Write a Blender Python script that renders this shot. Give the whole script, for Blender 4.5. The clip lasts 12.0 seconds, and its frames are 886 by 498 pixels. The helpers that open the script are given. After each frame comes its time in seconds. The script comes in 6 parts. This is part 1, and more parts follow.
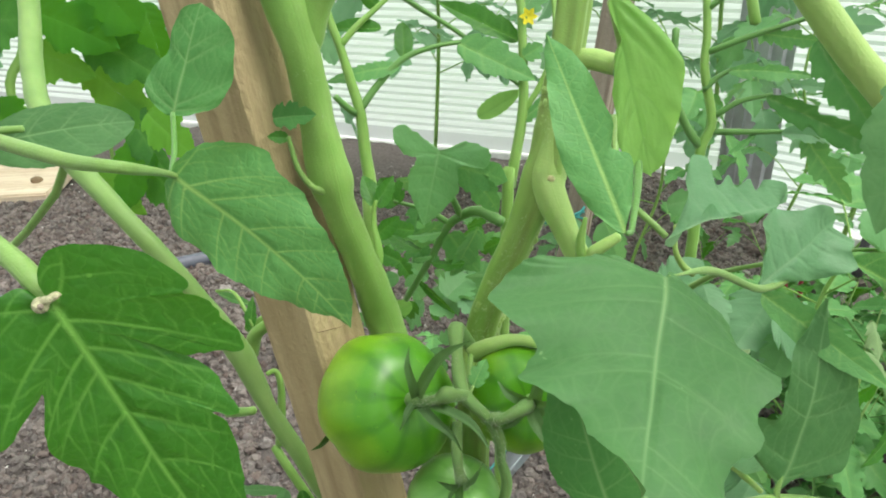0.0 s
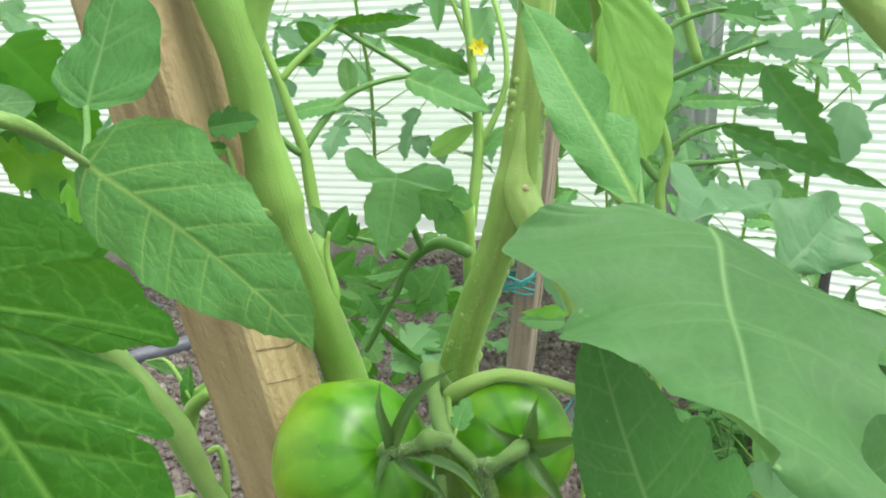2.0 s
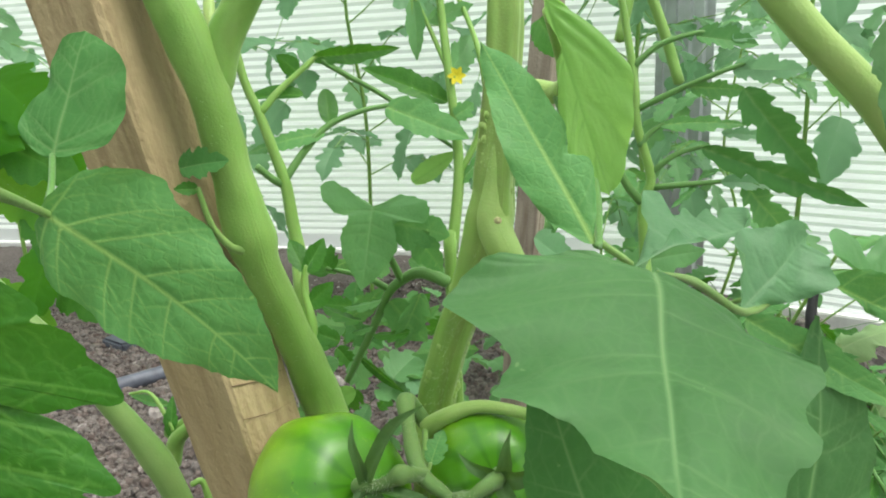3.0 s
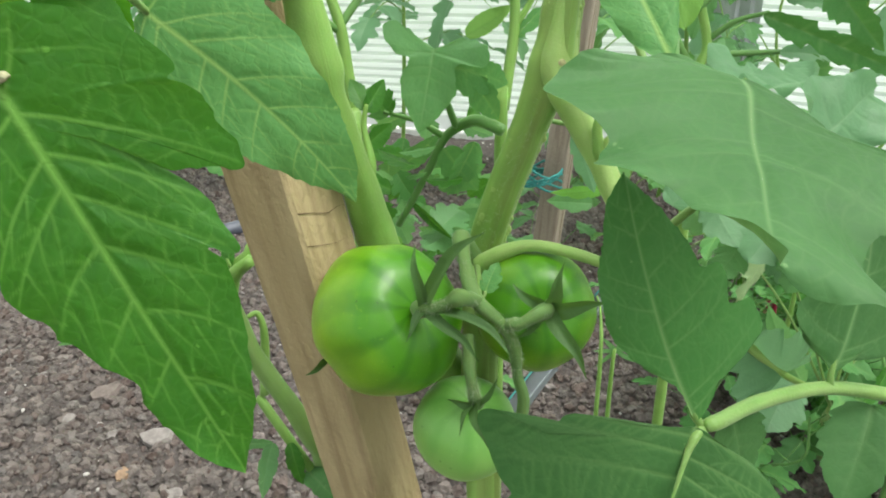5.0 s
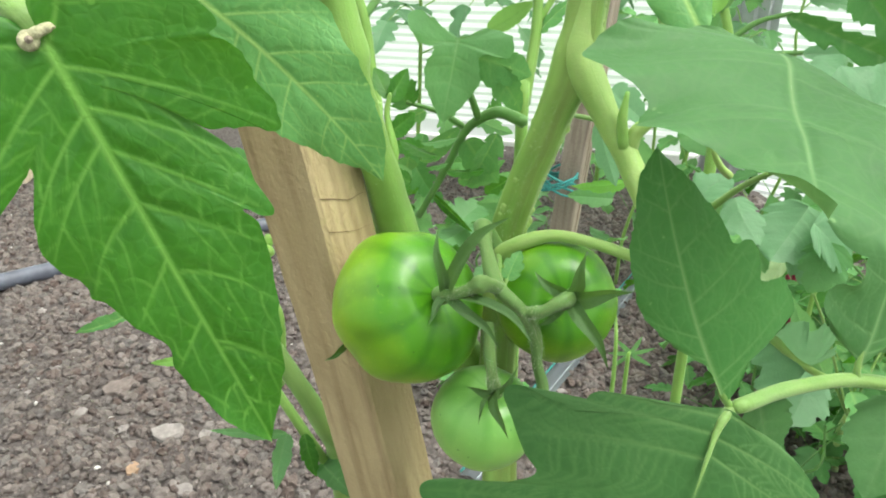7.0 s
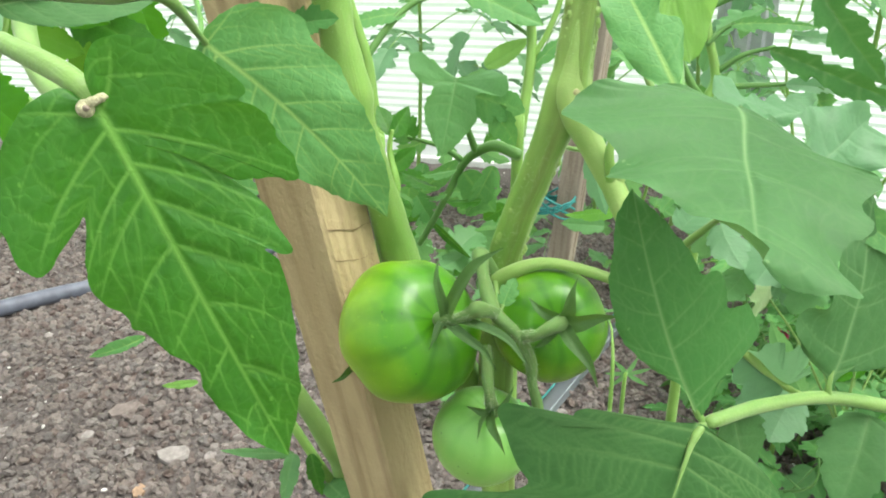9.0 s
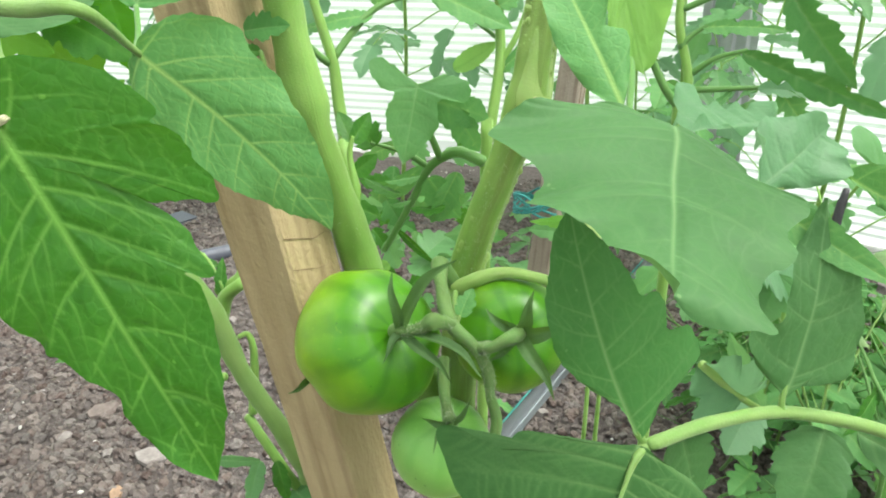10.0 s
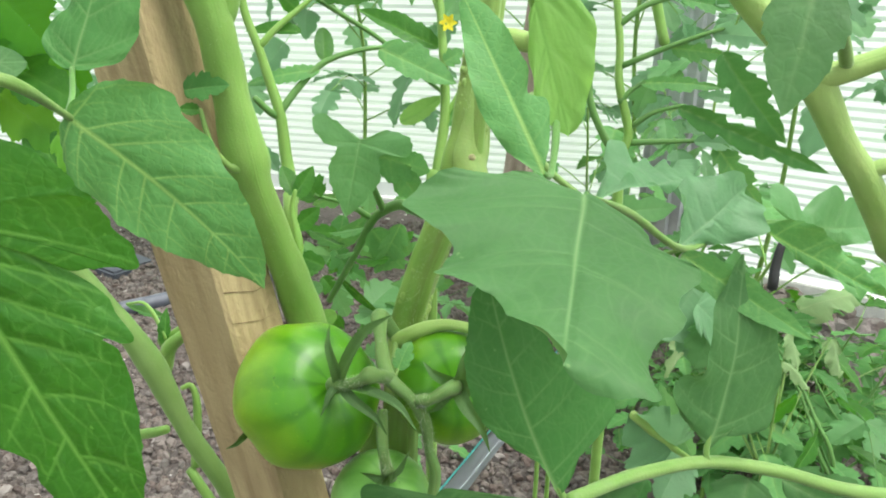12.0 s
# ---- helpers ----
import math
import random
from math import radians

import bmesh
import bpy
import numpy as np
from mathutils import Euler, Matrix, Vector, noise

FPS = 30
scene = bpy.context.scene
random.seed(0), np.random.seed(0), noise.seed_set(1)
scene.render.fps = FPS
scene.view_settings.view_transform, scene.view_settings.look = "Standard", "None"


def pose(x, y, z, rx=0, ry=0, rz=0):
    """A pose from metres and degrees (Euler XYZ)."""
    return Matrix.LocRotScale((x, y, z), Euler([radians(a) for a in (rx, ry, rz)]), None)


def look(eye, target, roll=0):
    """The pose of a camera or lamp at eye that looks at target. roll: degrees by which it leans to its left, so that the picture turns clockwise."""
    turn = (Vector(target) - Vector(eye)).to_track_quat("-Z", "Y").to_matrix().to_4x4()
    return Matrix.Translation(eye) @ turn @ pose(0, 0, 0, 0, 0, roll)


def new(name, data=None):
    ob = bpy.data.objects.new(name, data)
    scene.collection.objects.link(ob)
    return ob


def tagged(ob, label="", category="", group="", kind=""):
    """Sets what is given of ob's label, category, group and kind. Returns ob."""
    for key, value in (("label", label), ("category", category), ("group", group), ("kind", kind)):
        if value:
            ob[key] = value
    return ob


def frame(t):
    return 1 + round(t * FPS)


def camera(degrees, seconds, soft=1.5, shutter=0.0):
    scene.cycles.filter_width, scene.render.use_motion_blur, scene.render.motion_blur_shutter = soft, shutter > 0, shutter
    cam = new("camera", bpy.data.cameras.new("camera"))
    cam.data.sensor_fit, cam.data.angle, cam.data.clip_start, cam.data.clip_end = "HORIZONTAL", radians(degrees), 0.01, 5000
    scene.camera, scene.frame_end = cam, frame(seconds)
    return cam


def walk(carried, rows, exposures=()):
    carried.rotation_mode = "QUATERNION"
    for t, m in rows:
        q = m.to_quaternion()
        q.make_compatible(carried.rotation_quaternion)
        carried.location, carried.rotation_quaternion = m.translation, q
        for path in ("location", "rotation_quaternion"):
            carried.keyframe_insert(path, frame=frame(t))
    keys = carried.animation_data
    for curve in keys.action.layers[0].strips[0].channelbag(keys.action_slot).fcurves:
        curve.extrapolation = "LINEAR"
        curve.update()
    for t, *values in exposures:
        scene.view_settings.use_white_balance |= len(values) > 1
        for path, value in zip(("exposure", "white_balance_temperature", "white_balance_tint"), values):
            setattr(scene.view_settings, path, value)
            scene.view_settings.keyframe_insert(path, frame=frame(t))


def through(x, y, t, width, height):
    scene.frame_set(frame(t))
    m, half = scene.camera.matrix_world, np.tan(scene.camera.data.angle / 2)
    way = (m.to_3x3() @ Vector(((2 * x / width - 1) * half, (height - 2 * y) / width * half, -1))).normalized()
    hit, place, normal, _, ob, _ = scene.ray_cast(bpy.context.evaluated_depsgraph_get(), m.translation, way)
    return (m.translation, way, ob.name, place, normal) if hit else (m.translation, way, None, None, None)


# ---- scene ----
cam = camera(63.4, 12.0, soft=1.9)

PATH = [
    (0.0, (-0.0019, 0.0122, 0.6057), (-0.0129, 0.9185, 0.1831), -0.70),
    (0.5, (-0.0077, 0.0194, 0.5853), (0.0082, 0.9173, 0.1454), -1.73),
    (1.0, (-0.0157, 0.0296, 0.5651), (0.0256, 0.9192, 0.1104), -2.45),
    (1.5, (-0.0165, 0.0384, 0.5587), (0.0454, 0.9573, 0.1691), -2.19),
    (2.0, (-0.0128, 0.0354, 0.5683), (0.0645, 0.9848, 0.2639), -2.25),
    (2.5, (-0.0053, 0.0345, 0.5731), (0.0769, 0.9958, 0.3098), -2.78),
    (3.0, (-0.0026, 0.0345, 0.5745), (0.0756, 0.9901, 0.2905), -3.20),
    (3.5, (-0.0118, 0.0276, 0.5607), (0.0484, 0.9605, 0.2054), -0.81),
    (3.7, (-0.0134, 0.0269, 0.5581), (0.0396, 0.9549, 0.1893), -0.88),
    (5.3, (-0.0175, 0.0207, 0.5609), (0.0161, 0.9225, 0.1300), -1.15),
    (5.5, (-0.0169, 0.0202, 0.5588), (0.0141, 0.9242, 0.1323), -0.94),
    (6.0, (-0.0186, 0.0171, 0.5599), (0.0092, 0.9217, 0.1348), -0.70),
    (6.5, (-0.0193, 0.0158, 0.5562), (0.0042, 0.9220, 0.1339), -0.67),
    (7.0, (-0.0218, 0.0190, 0.5536), (0.0006, 0.9274, 0.1362), -0.58),
    (7.5, (-0.0201, 0.0158, 0.5583), (0.0050, 0.9270, 0.1471), -0.74),
    (7.7, (-0.0192, 0.0144, 0.5633), (0.0065, 0.9275, 0.1565), -1.08),
    (9.3, (-0.0218, 0.0033, 0.5634), (-0.0007, 0.9237, 0.1729), -0.96),
    (9.5, (-0.0172, 0.0084, 0.5613), (0.0078, 0.9262, 0.1650), -0.98),
    (10.0, (-0.0081, 0.0094, 0.5670), (0.0251, 0.9264, 0.1695), -0.65),
    (10.5, (-0.0071, 0.0084, 0.5593), (0.0407, 0.9273, 0.1676), 0.68),
    (11.0, (-0.0023, 0.0079, 0.5630), (0.0603, 0.9303, 0.1819), 0.81),
    (11.5, (0.0005, 0.0068, 0.5698), (0.0769, 0.9362, 0.2087), 0.38),
    (12.0, (0.0014, 0.0057, 0.5738), (0.0871, 0.9402, 0.2282), 0.39),
]
walk(cam, [(t, look(eye, target, roll)) for t, eye, target, roll in PATH],
     [(0.0, 1.4), (1.5, 1.55), (2.0, 1.56), (2.5, 1.47), (3.5, 1.22), (5.5, 1.51), (6.5, 1.69), (7.5, 1.76), (9.5, 1.8), (10.5, 1.69), (12.0, 1.58)])

# ---- light ----
world = bpy.data.worlds.new("world")
scene.world = world
world.use_nodes = True
wn, wl = world.node_tree.nodes, world.node_tree.links
sky = wn.new("ShaderNodeTexSky")
sky.sky_type, sky.sun_disc = "NISHITA", False
sky.sun_elevation, sky.sun_rotation = radians(60), radians(95)
sky.air_density, sky.dust_density, sky.ozone_density = 1.0, 4.0, 1.0
# thin overcast: the blue is bleached out of the sky's light
bleach = wn.new("ShaderNodeHueSaturation")
bleach.inputs["Saturation"].default_value = 0.25
wl.new(sky.outputs[0], bleach.inputs["Color"])
wl.new(bleach.outputs[0], wn["Background"].inputs["Color"])
wn["Background"].inputs["Strength"].default_value = 0.115
sun = new("sun", bpy.data.lights.new("sun", "SUN"))
sun.data.energy, sun.data.angle, sun.data.color = 1.2, radians(35), (1.0, 0.96, 0.9)
sun.matrix_world = look((2.2, -0.2, 4.6), (0.0, 0.4, 0.3))


# ---- materials ----
def nodes_of(name):
    m = bpy.data.materials.new(name)
    m.use_nodes = True
    n, l = m.node_tree.nodes, m.node_tree.links
    return m, n, l, n["Principled BSDF"], n["Material Output"]


def math_node(n, l, op, a, b=None, c=None):
    k = n.new("ShaderNodeMath")
    k.operation = op
    for i, v in enumerate((a, b, c)):
        if v is None:
            continue
        if isinstance(v, (int, float)):
            k.inputs[i].default_value = v
        else:
            l.new(v, k.inputs[i])
    return k.outputs[0]


def mix_node(n, l, fac, a, b):
    k = n.new("ShaderNodeMix")
    k.data_type = "RGBA"
    for socket, v in ((k.inputs[0], fac), (k.inputs[6], a), (k.inputs[7], b)):
        if isinstance(v, (int, float)):
            socket.default_value = v
        elif isinstance(v, tuple):
            socket.default_value = (*v, 1)
        else:
            l.new(v, socket)
    return k.outputs[2]


def ramp_node(n, l, value, lo, hi):
    k = n.new("ShaderNodeMapRange")
    l.new(value, k.inputs[0])
    k.inputs[1].default_value, k.inputs[2].default_value = lo, hi
    return k.outputs[0]


def noise_node(n, l, scale, detail=3.0, coord="Object", stretch=None):
    c = n.new("ShaderNodeTexCoord").outputs[coord]
    if stretch:
        k = n.new("ShaderNodeMapping")
        k.inputs["Scale"].default_value = stretch
        l.new(c, k.inputs[0])
        c = k.outputs[0]
    t = n.new("ShaderNodeTexNoise")
    l.new(c, t.inputs["Vector"])
    t.inputs["Scale"].default_value, t.inputs["Detail"].default_value = scale, detail
    return t.outputs["Fac"]


def bump_node(n, l, height, strength, distance):
    k = n.new("ShaderNodeBump")
    l.new(height, k.inputs["Height"])
    k.inputs["Strength"].default_value, k.inputs["Distance"].default_value = strength, distance
    return k.outputs[0]


def leaf_material(name, dark, light, vein, through=0.3, rough=0.5, glow=(0.25, 0.5, 0.05), veins=0.6, gloss=0.4, scale=60, relief=1.0):
    """A leaf: UV x is the strength of the vein at a place, UV y rises from the veins to the middle of the fields between them."""
    m, n, l, p, out = nodes_of(name)
    sep = n.new("ShaderNodeSeparateXYZ")
    l.new(n.new("ShaderNodeUVMap").outputs[0], sep.inputs[0])
    vein_here = sep.outputs[0]
    net = n.new("ShaderNodeTexVoronoi")
    net.feature = "DISTANCE_TO_EDGE"
    net.inputs["Scale"].default_value, net.inputs["Randomness"].default_value = 330, 1.0
    warp = n.new("ShaderNodeVectorMath")
    warp.operation = "MULTIPLY_ADD"
    wn3 = n.new("ShaderNodeTexNoise")
    wn3.inputs["Scale"].default_value = 220
    oc = n.new("ShaderNodeTexCoord").outputs["Object"]
    l.new(oc, wn3.inputs["Vector"])
    l.new(wn3.outputs["Color"], warp.inputs[0])
    warp.inputs[1].default_value = (0.003, 0.003, 0.003)
    l.new(oc, warp.inputs[2])
    l.new(warp.outputs[0], net.inputs["Vector"])
    fine = ramp_node(n, l, net.outputs["Distance"], 0.16, 0.0)
    lines = math_node(n, l, "MULTIPLY", math_node(n, l, "MAXIMUM", vein_here, math_node(n, l, "MULTIPLY", fine, 0.07)), veins)
    broad = ramp_node(n, l, noise_node(n, l, scale * 0.6, 3), 0.3, 0.7)
    small = ramp_node(n, l, noise_node(n, l, scale * 6, 3), 0.25, 0.75)
    info = n.new("ShaderNodeObjectInfo").outputs["Random"]
    blotch = math_node(n, l, "MULTIPLY_ADD", info, 0.25, math_node(n, l, "MULTIPLY_ADD", broad, 0.45, math_node(n, l, "MULTIPLY", small, 0.3)))
    col = mix_node(n, l, lines, mix_node(n, l, blotch, dark, light), vein)
    speck = math_node(n, l, "MULTIPLY", ramp_node(n, l, noise_node(n, l, 300, 2), 0.735, 0.78), 0.45)
    col = mix_node(n, l, speck, col, vein)
    l.new(col, p.inputs["Base Color"])
    l.new(math_node(n, l, "MULTIPLY_ADD", small, 0.16, rough - 0.08), p.inputs["Roughness"])
    p.inputs["Specular IOR Level"].default_value = gloss
    h = math_node(n, l, "MULTIPLY_ADD", fine, -0.2, math_node(n, l, "MULTIPLY", noise_node(n, l, 900, 2), 0.3))
    h = math_node(n, l, "ADD", h, math_node(n, l, "MULTIPLY", noise_node(n, l, 230, 3), 0.8))
    h = math_node(n, l, "MULTIPLY_ADD", vein_here, -0.35, h)
    l.new(bump_node(n, l, h, 0.4 * relief, 0.0009), p.inputs["Normal"])
    tr = n.new("ShaderNodeBsdfTranslucent")
    l.new(mix_node(n, l, lines, glow, vein), tr.inputs["Color"])
    mx = n.new("ShaderNodeMixShader")
    mx.inputs[0].default_value = through
    l.new(p.outputs[0], mx.inputs[1])
    l.new(tr.outputs[0], mx.inputs[2])
    l.new(mx.outputs[0], out.inputs[0])
    return m


LEAF = leaf_material("leaf_mid_green", (0.06, 0.205, 0.052), (0.11, 0.3, 0.09), (0.42, 0.62, 0.18), 0.22, 0.55, (0.22, 0.5, 0.11), veins=0.68, gloss=0.3)
LEAF_DEEP = leaf_material("leaf_deep_green", (0.013, 0.084, 0.006), (0.033, 0.15, 0.013), (0.2, 0.44, 0.08), 0.2, 0.5, (0.16, 0.48, 0.03), veins=0.85, gloss=0.32)
# Lit leaf greens, deep and bright: sunlight is put into the colours
LEAF_WEST = leaf_material("leaf_sunlit_deep_green", (0.01, 0.085, 0.003), (0.03, 0.16, 0.006), (0.14, 0.4, 0.04), 0.34, 0.55, (0.2, 0.52, 0.01), veins=0.6, gloss=0.2)
LEAF_SUN = leaf_material("leaf_sunlit_bright_green", (0.05, 0.2, 0.015), (0.1, 0.3, 0.03), (0.26, 0.5, 0.1), 0.4, 0.55, (0.3, 0.6, 0.04), veins=0.6, gloss=0.25)
# Shaded copy of the leaf green: the shade is put into its colour
LEAF_SHADE = leaf_material("leaf_shaded_green", (0.038, 0.145, 0.03), (0.064, 0.205, 0.052), (0.26, 0.42, 0.16), 0.15, 0.6, (0.16, 0.42, 0.07), veins=0.6, gloss=0.25, relief=0.5)
# Low leaflet's green, darkened in colour to offset the skylight on it
LEAF_LOW = leaf_material("leaf_low_shaded_green", (0.022, 0.085, 0.017), (0.042, 0.13, 0.033), (0.22, 0.38, 0.13), 0.12, 0.6, (0.14, 0.36, 0.05), veins=0.6, gloss=0.22, relief=0.5)
LEAF_GREY = leaf_material("leaf_grey_green", (0.025, 0.096, 0.022), (0.068, 0.185, 0.056), (0.24, 0.4, 0.16), 0.16, 0.6, (0.2, 0.42, 0.1), 0.6, gloss=0.3, scale=45, relief=0.5)
LEAF_PALE = leaf_material("leaf_pale_green", (0.14, 0.34, 0.06), (0.22, 0.43, 0.1), (0.08, 0.24, 0.03), 0.42, 0.5, (0.36, 0.66, 0.14), 0.5)
# Greens for far leaves, paled and blued: haze put into the colour
LEAF_FAR = leaf_material("leaf_far_hazed_green", (0.065, 0.2, 0.06), (0.12, 0.3, 0.11), (0.32, 0.52, 0.22), 0.34, 0.5, (0.28, 0.58, 0.18), 0.5)
LEAF_MIST = leaf_material("leaf_pale_hazed_green", (0.08, 0.21, 0.09), (0.14, 0.3, 0.15), (0.32, 0.5, 0.27), 0.36, 0.5, (0.3, 0.58, 0.27), 0.5)
WILT = leaf_material("withered_leaf", (0.15, 0.28, 0.1), (0.28, 0.42, 0.2), (0.46, 0.54, 0.28), 0.3, 0.6, (0.5, 0.6, 0.3), 0.5)
SEPAL = leaf_material("sepal_green", (0.036, 0.095, 0.022), (0.07, 0.15, 0.042), (0.14, 0.24, 0.09), 0.12, 0.65, veins=0.4, scale=120)


def stem_material(name, a, b, rough=0.5, olive=0.0):
    """A soft green stem with long streaks; olive: how much of it is stained darker along its length."""
    m, n, l, p, out = nodes_of(name)
    long = ramp_node(n, l, noise_node(n, l, 1.0, 3, "UV", (4, 3, 1)), 0.25, 0.75)
    patch = ramp_node(n, l, noise_node(n, l, 60, 3), 0.3, 0.7)
    col = mix_node(n, l, math_node(n, l, "MULTIPLY_ADD", long, 0.6, math_node(n, l, "MULTIPLY", patch, 0.4)), a, b)
    if olive:
        stain = math_node(n, l, "MULTIPLY", ramp_node(n, l, noise_node(n, l, 1.0, 4, "UV", (5, 3, 1)), 0.4, 0.62), olive)
        col = mix_node(n, l, stain, col, (0.13, 0.17, 0.04))
    l.new(col, p.inputs["Base Color"])
    p.inputs["Roughness"].default_value, p.inputs["Specular IOR Level"].default_value = rough, 0.35
    p.inputs["Sheen Weight"].default_value, p.inputs["Sheen Roughness"].default_value = 0.12, 0.4
    p.inputs["Sheen Tint"].default_value = (0.85, 1.0, 0.75, 1)
    p.inputs["Subsurface Weight"].default_value = 0.15
    p.inputs["Subsurface Radius"].default_value = (0.3, 0.6, 0.1)
    p.inputs["Subsurface Scale"].default_value = 0.004
    h = math_node(n, l, "ADD", math_node(n, l, "MULTIPLY", noise_node(n, l, 1100, 2), 0.7), math_node(n, l, "MULTIPLY", long, 0.2))
    l.new(bump_node(n, l, h, 0.35, 0.0008), p.inputs["Normal"])
    return m


STEM = stem_material("stem_green", (0.125, 0.285, 0.045), (0.25, 0.43, 0.105), 0.5, 0.2)
STEM_PALE = stem_material("stem_pale_green", (0.19, 0.34, 0.075), (0.36, 0.5, 0.16))
STEM_RIBBED = stem_material("stem_ribbed_green", (0.16, 0.32, 0.06), (0.3, 0.46, 0.12), 0.5, 0.7)
STEM_DARK = stem_material("stem_dark_green", (0.08, 0.2, 0.045), (0.13, 0.28, 0.075))
STEM_LEAF = stem_material("leafstalk_green", (0.12, 0.25, 0.05), (0.23, 0.36, 0.11))
STEM_FUR = stem_material("fruit_stalk_green", (0.07, 0.16, 0.04), (0.14, 0.26, 0.075), 0.75, 0.35)
STEM_RED = stem_material("stem_red", (0.3, 0.02, 0.06), (0.45, 0.04, 0.1))
HAIR = stem_material("hair_green", (0.4, 0.5, 0.3), (0.5, 0.6, 0.4))


def tomato_material(name, a, b, c):
    """Fruit skin: UV x runs round the fruit, UV y from the calyx (0) to the blossom end (1)."""
    m, n, l, p, out = nodes_of(name)
    sep = n.new("ShaderNodeSeparateXYZ")
    l.new(n.new("ShaderNodeUVMap").outputs[0], sep.inputs[0])
    wob = math_node(n, l, "MULTIPLY_ADD", noise_node(n, l, 60, 3), 0.1, sep.outputs[0])
    ray = math_node(n, l, "MULTIPLY_ADD", math_node(n, l, "SINE", math_node(n, l, "MULTIPLY", wob, 2 * math.pi * 9)), 0.5, 0.5)
    ray = math_node(n, l, "MULTIPLY", ramp_node(n, l, ray, 0.55, 1.0), ramp_node(n, l, math_node(n, l, "MULTIPLY_ADD", noise_node(n, l, 70, 3), 0.3, sep.outputs[1]), 0.72, 0.4))
    blot = ramp_node(n, l, math_node(n, l, "MULTIPLY_ADD", noise_node(n, l, 38, 4), 0.5, sep.outputs[1]), 0.5, 0.95)
    base = mix_node(n, l, blot, a, b)
    col = mix_node(n, l, math_node(n, l, "MULTIPLY", ray, 0.5), base, c)
    spec = ramp_node(n, l, noise_node(n, l, 600, 2), 0.66, 0.74)
    col = mix_node(n, l, math_node(n, l, "MULTIPLY", spec, 0.12), col, tuple(min(1.0, v * 1.5) for v in b))
    l.new(col, p.inputs["Base Color"])
    p.inputs["Roughness"].default_value, p.inputs["Specular IOR Level"].default_value = 0.3, 0.5
    p.inputs["Subsurface Weight"].default_value = 0.14
    p.inputs["Subsurface Radius"].default_value = (0.5, 0.8, 0.15)
    p.inputs["Subsurface Scale"].default_value = 0.006
    dot = ramp_node(n, l, noise_node(n, l, 420, 1), 0.775, 0.8)
    col = mix_node(n, l, math_node(n, l, "MULTIPLY", dot, 0.6), col, (0.02, 0.08, 0.008))
    l.new(col, p.inputs["Base Color"])
    l.new(bump_node(n, l, noise_node(n, l, 110, 3), 0.2, 0.0015), p.inputs["Normal"])
    return m


FRUIT = tomato_material("tomato_green", (0.065, 0.235, 0.008), (0.29, 0.46, 0.02), (0.016, 0.11, 0.003))
FRUIT_PALE = tomato_material("tomato_pale_green", (0.15, 0.36, 0.07), (0.24, 0.46, 0.1), (0.09, 0.28, 0.04))


def wood_material(name, a, b, dark, axis=(1, 1, 0.06), scale=60.0):
    m, n, l, p, out = nodes_of(name)
    grain = noise_node(n, l, scale * 3, 5, stretch=axis)
    broad = noise_node(n, l, scale * 0.5, 3, stretch=(axis[0], axis[1], axis[2] * 3))
    col = mix_node(n, l, ramp_node(n, l, broad, 0.35, 0.65), a, b)
    col = mix_node(n, l, math_node(n, l, "MULTIPLY", ramp_node(n, l, grain, 0.48, 0.66), 0.45), col, dark)
    stain = ramp_node(n, l, noise_node(n, l, 45, 6, stretch=(1, 1, 0.35)), 0.54, 0.7)
    col = mix_node(n, l, math_node(n, l, "MULTIPLY", stain, 0.35), col, dark)
    l.new(col, p.inputs["Base Color"])
    p.inputs["Roughness"].default_value, p.inputs["Specular IOR Level"].default_value = 0.85, 0.2
    rough = math_node(n, l, "ADD", grain, math_node(n, l, "MULTIPLY", noise_node(n, l, 380, 4, stretch=(1, 1, 0.65)), 1.0))
    l.new(bump_node(n, l, rough, 0.85, 0.0016), p.inputs["Normal"])
    return m


WOOD = wood_material("raw_timber", (0.38, 0.295, 0.155), (0.48, 0.385, 0.22), (0.2, 0.14, 0.07))
WOOD_DARK = wood_material("dark_crack_timber", (0.19, 0.13, 0.075), (0.25, 0.18, 0.11), (0.1, 0.065, 0.035))
WOOD_OLD = wood_material("weathered_timber", (0.26, 0.22, 0.17), (0.36, 0.31, 0.25), (0.13, 0.09, 0.06))
WOOD_PALE = wood_material("pale_timber", (0.62, 0.5, 0.36), (0.72, 0.62, 0.48), (0.4, 0.28, 0.17), (0.06, 1, 1))


def plain_material(name, colour, rough, metal=0.0, bump=0.2, scale=200, vary=0.25):
    m, n, l, p, out = nodes_of(name)
    f = ramp_node(n, l, noise_node(n, l, scale, 4), 0.3, 0.7)
    l.new(mix_node(n, l, f, tuple(v * (1 - vary) for v in colour), tuple(min(1.0, v * (1 + vary)) for v in colour)), p.inputs["Base Color"])
    p.inputs["Roughness"].default_value, p.inputs["Metallic"].default_value = rough, metal
    l.new(bump_node(n, l, noise_node(n, l, scale * 2, 3), bump, 0.001), p.inputs["Normal"])
    return m


RAIL = plain_material("white_rail", (0.78, 0.78, 0.76), 0.45, 0, 0.1, 80, 0.1)
ZINC = plain_material("galvanised_steel", (0.52, 0.54, 0.56), 0.36, 0.7, 0.1, 30, 0.15)
DRIP = plain_material("grey_plastic_pipe", (0.1, 0.11, 0.14), 0.45, 0.0, 0.1, 60)
BLACK = plain_material("black_plastic", (0.02, 0.02, 0.022), 0.5)
SLATE = plain_material("dark_slate", (0.07, 0.08, 0.1), 0.6)
TWINE = plain_material("teal_twine", (0.03, 0.22, 0.2), 0.8, 0, 0.5, 600, 0.5)
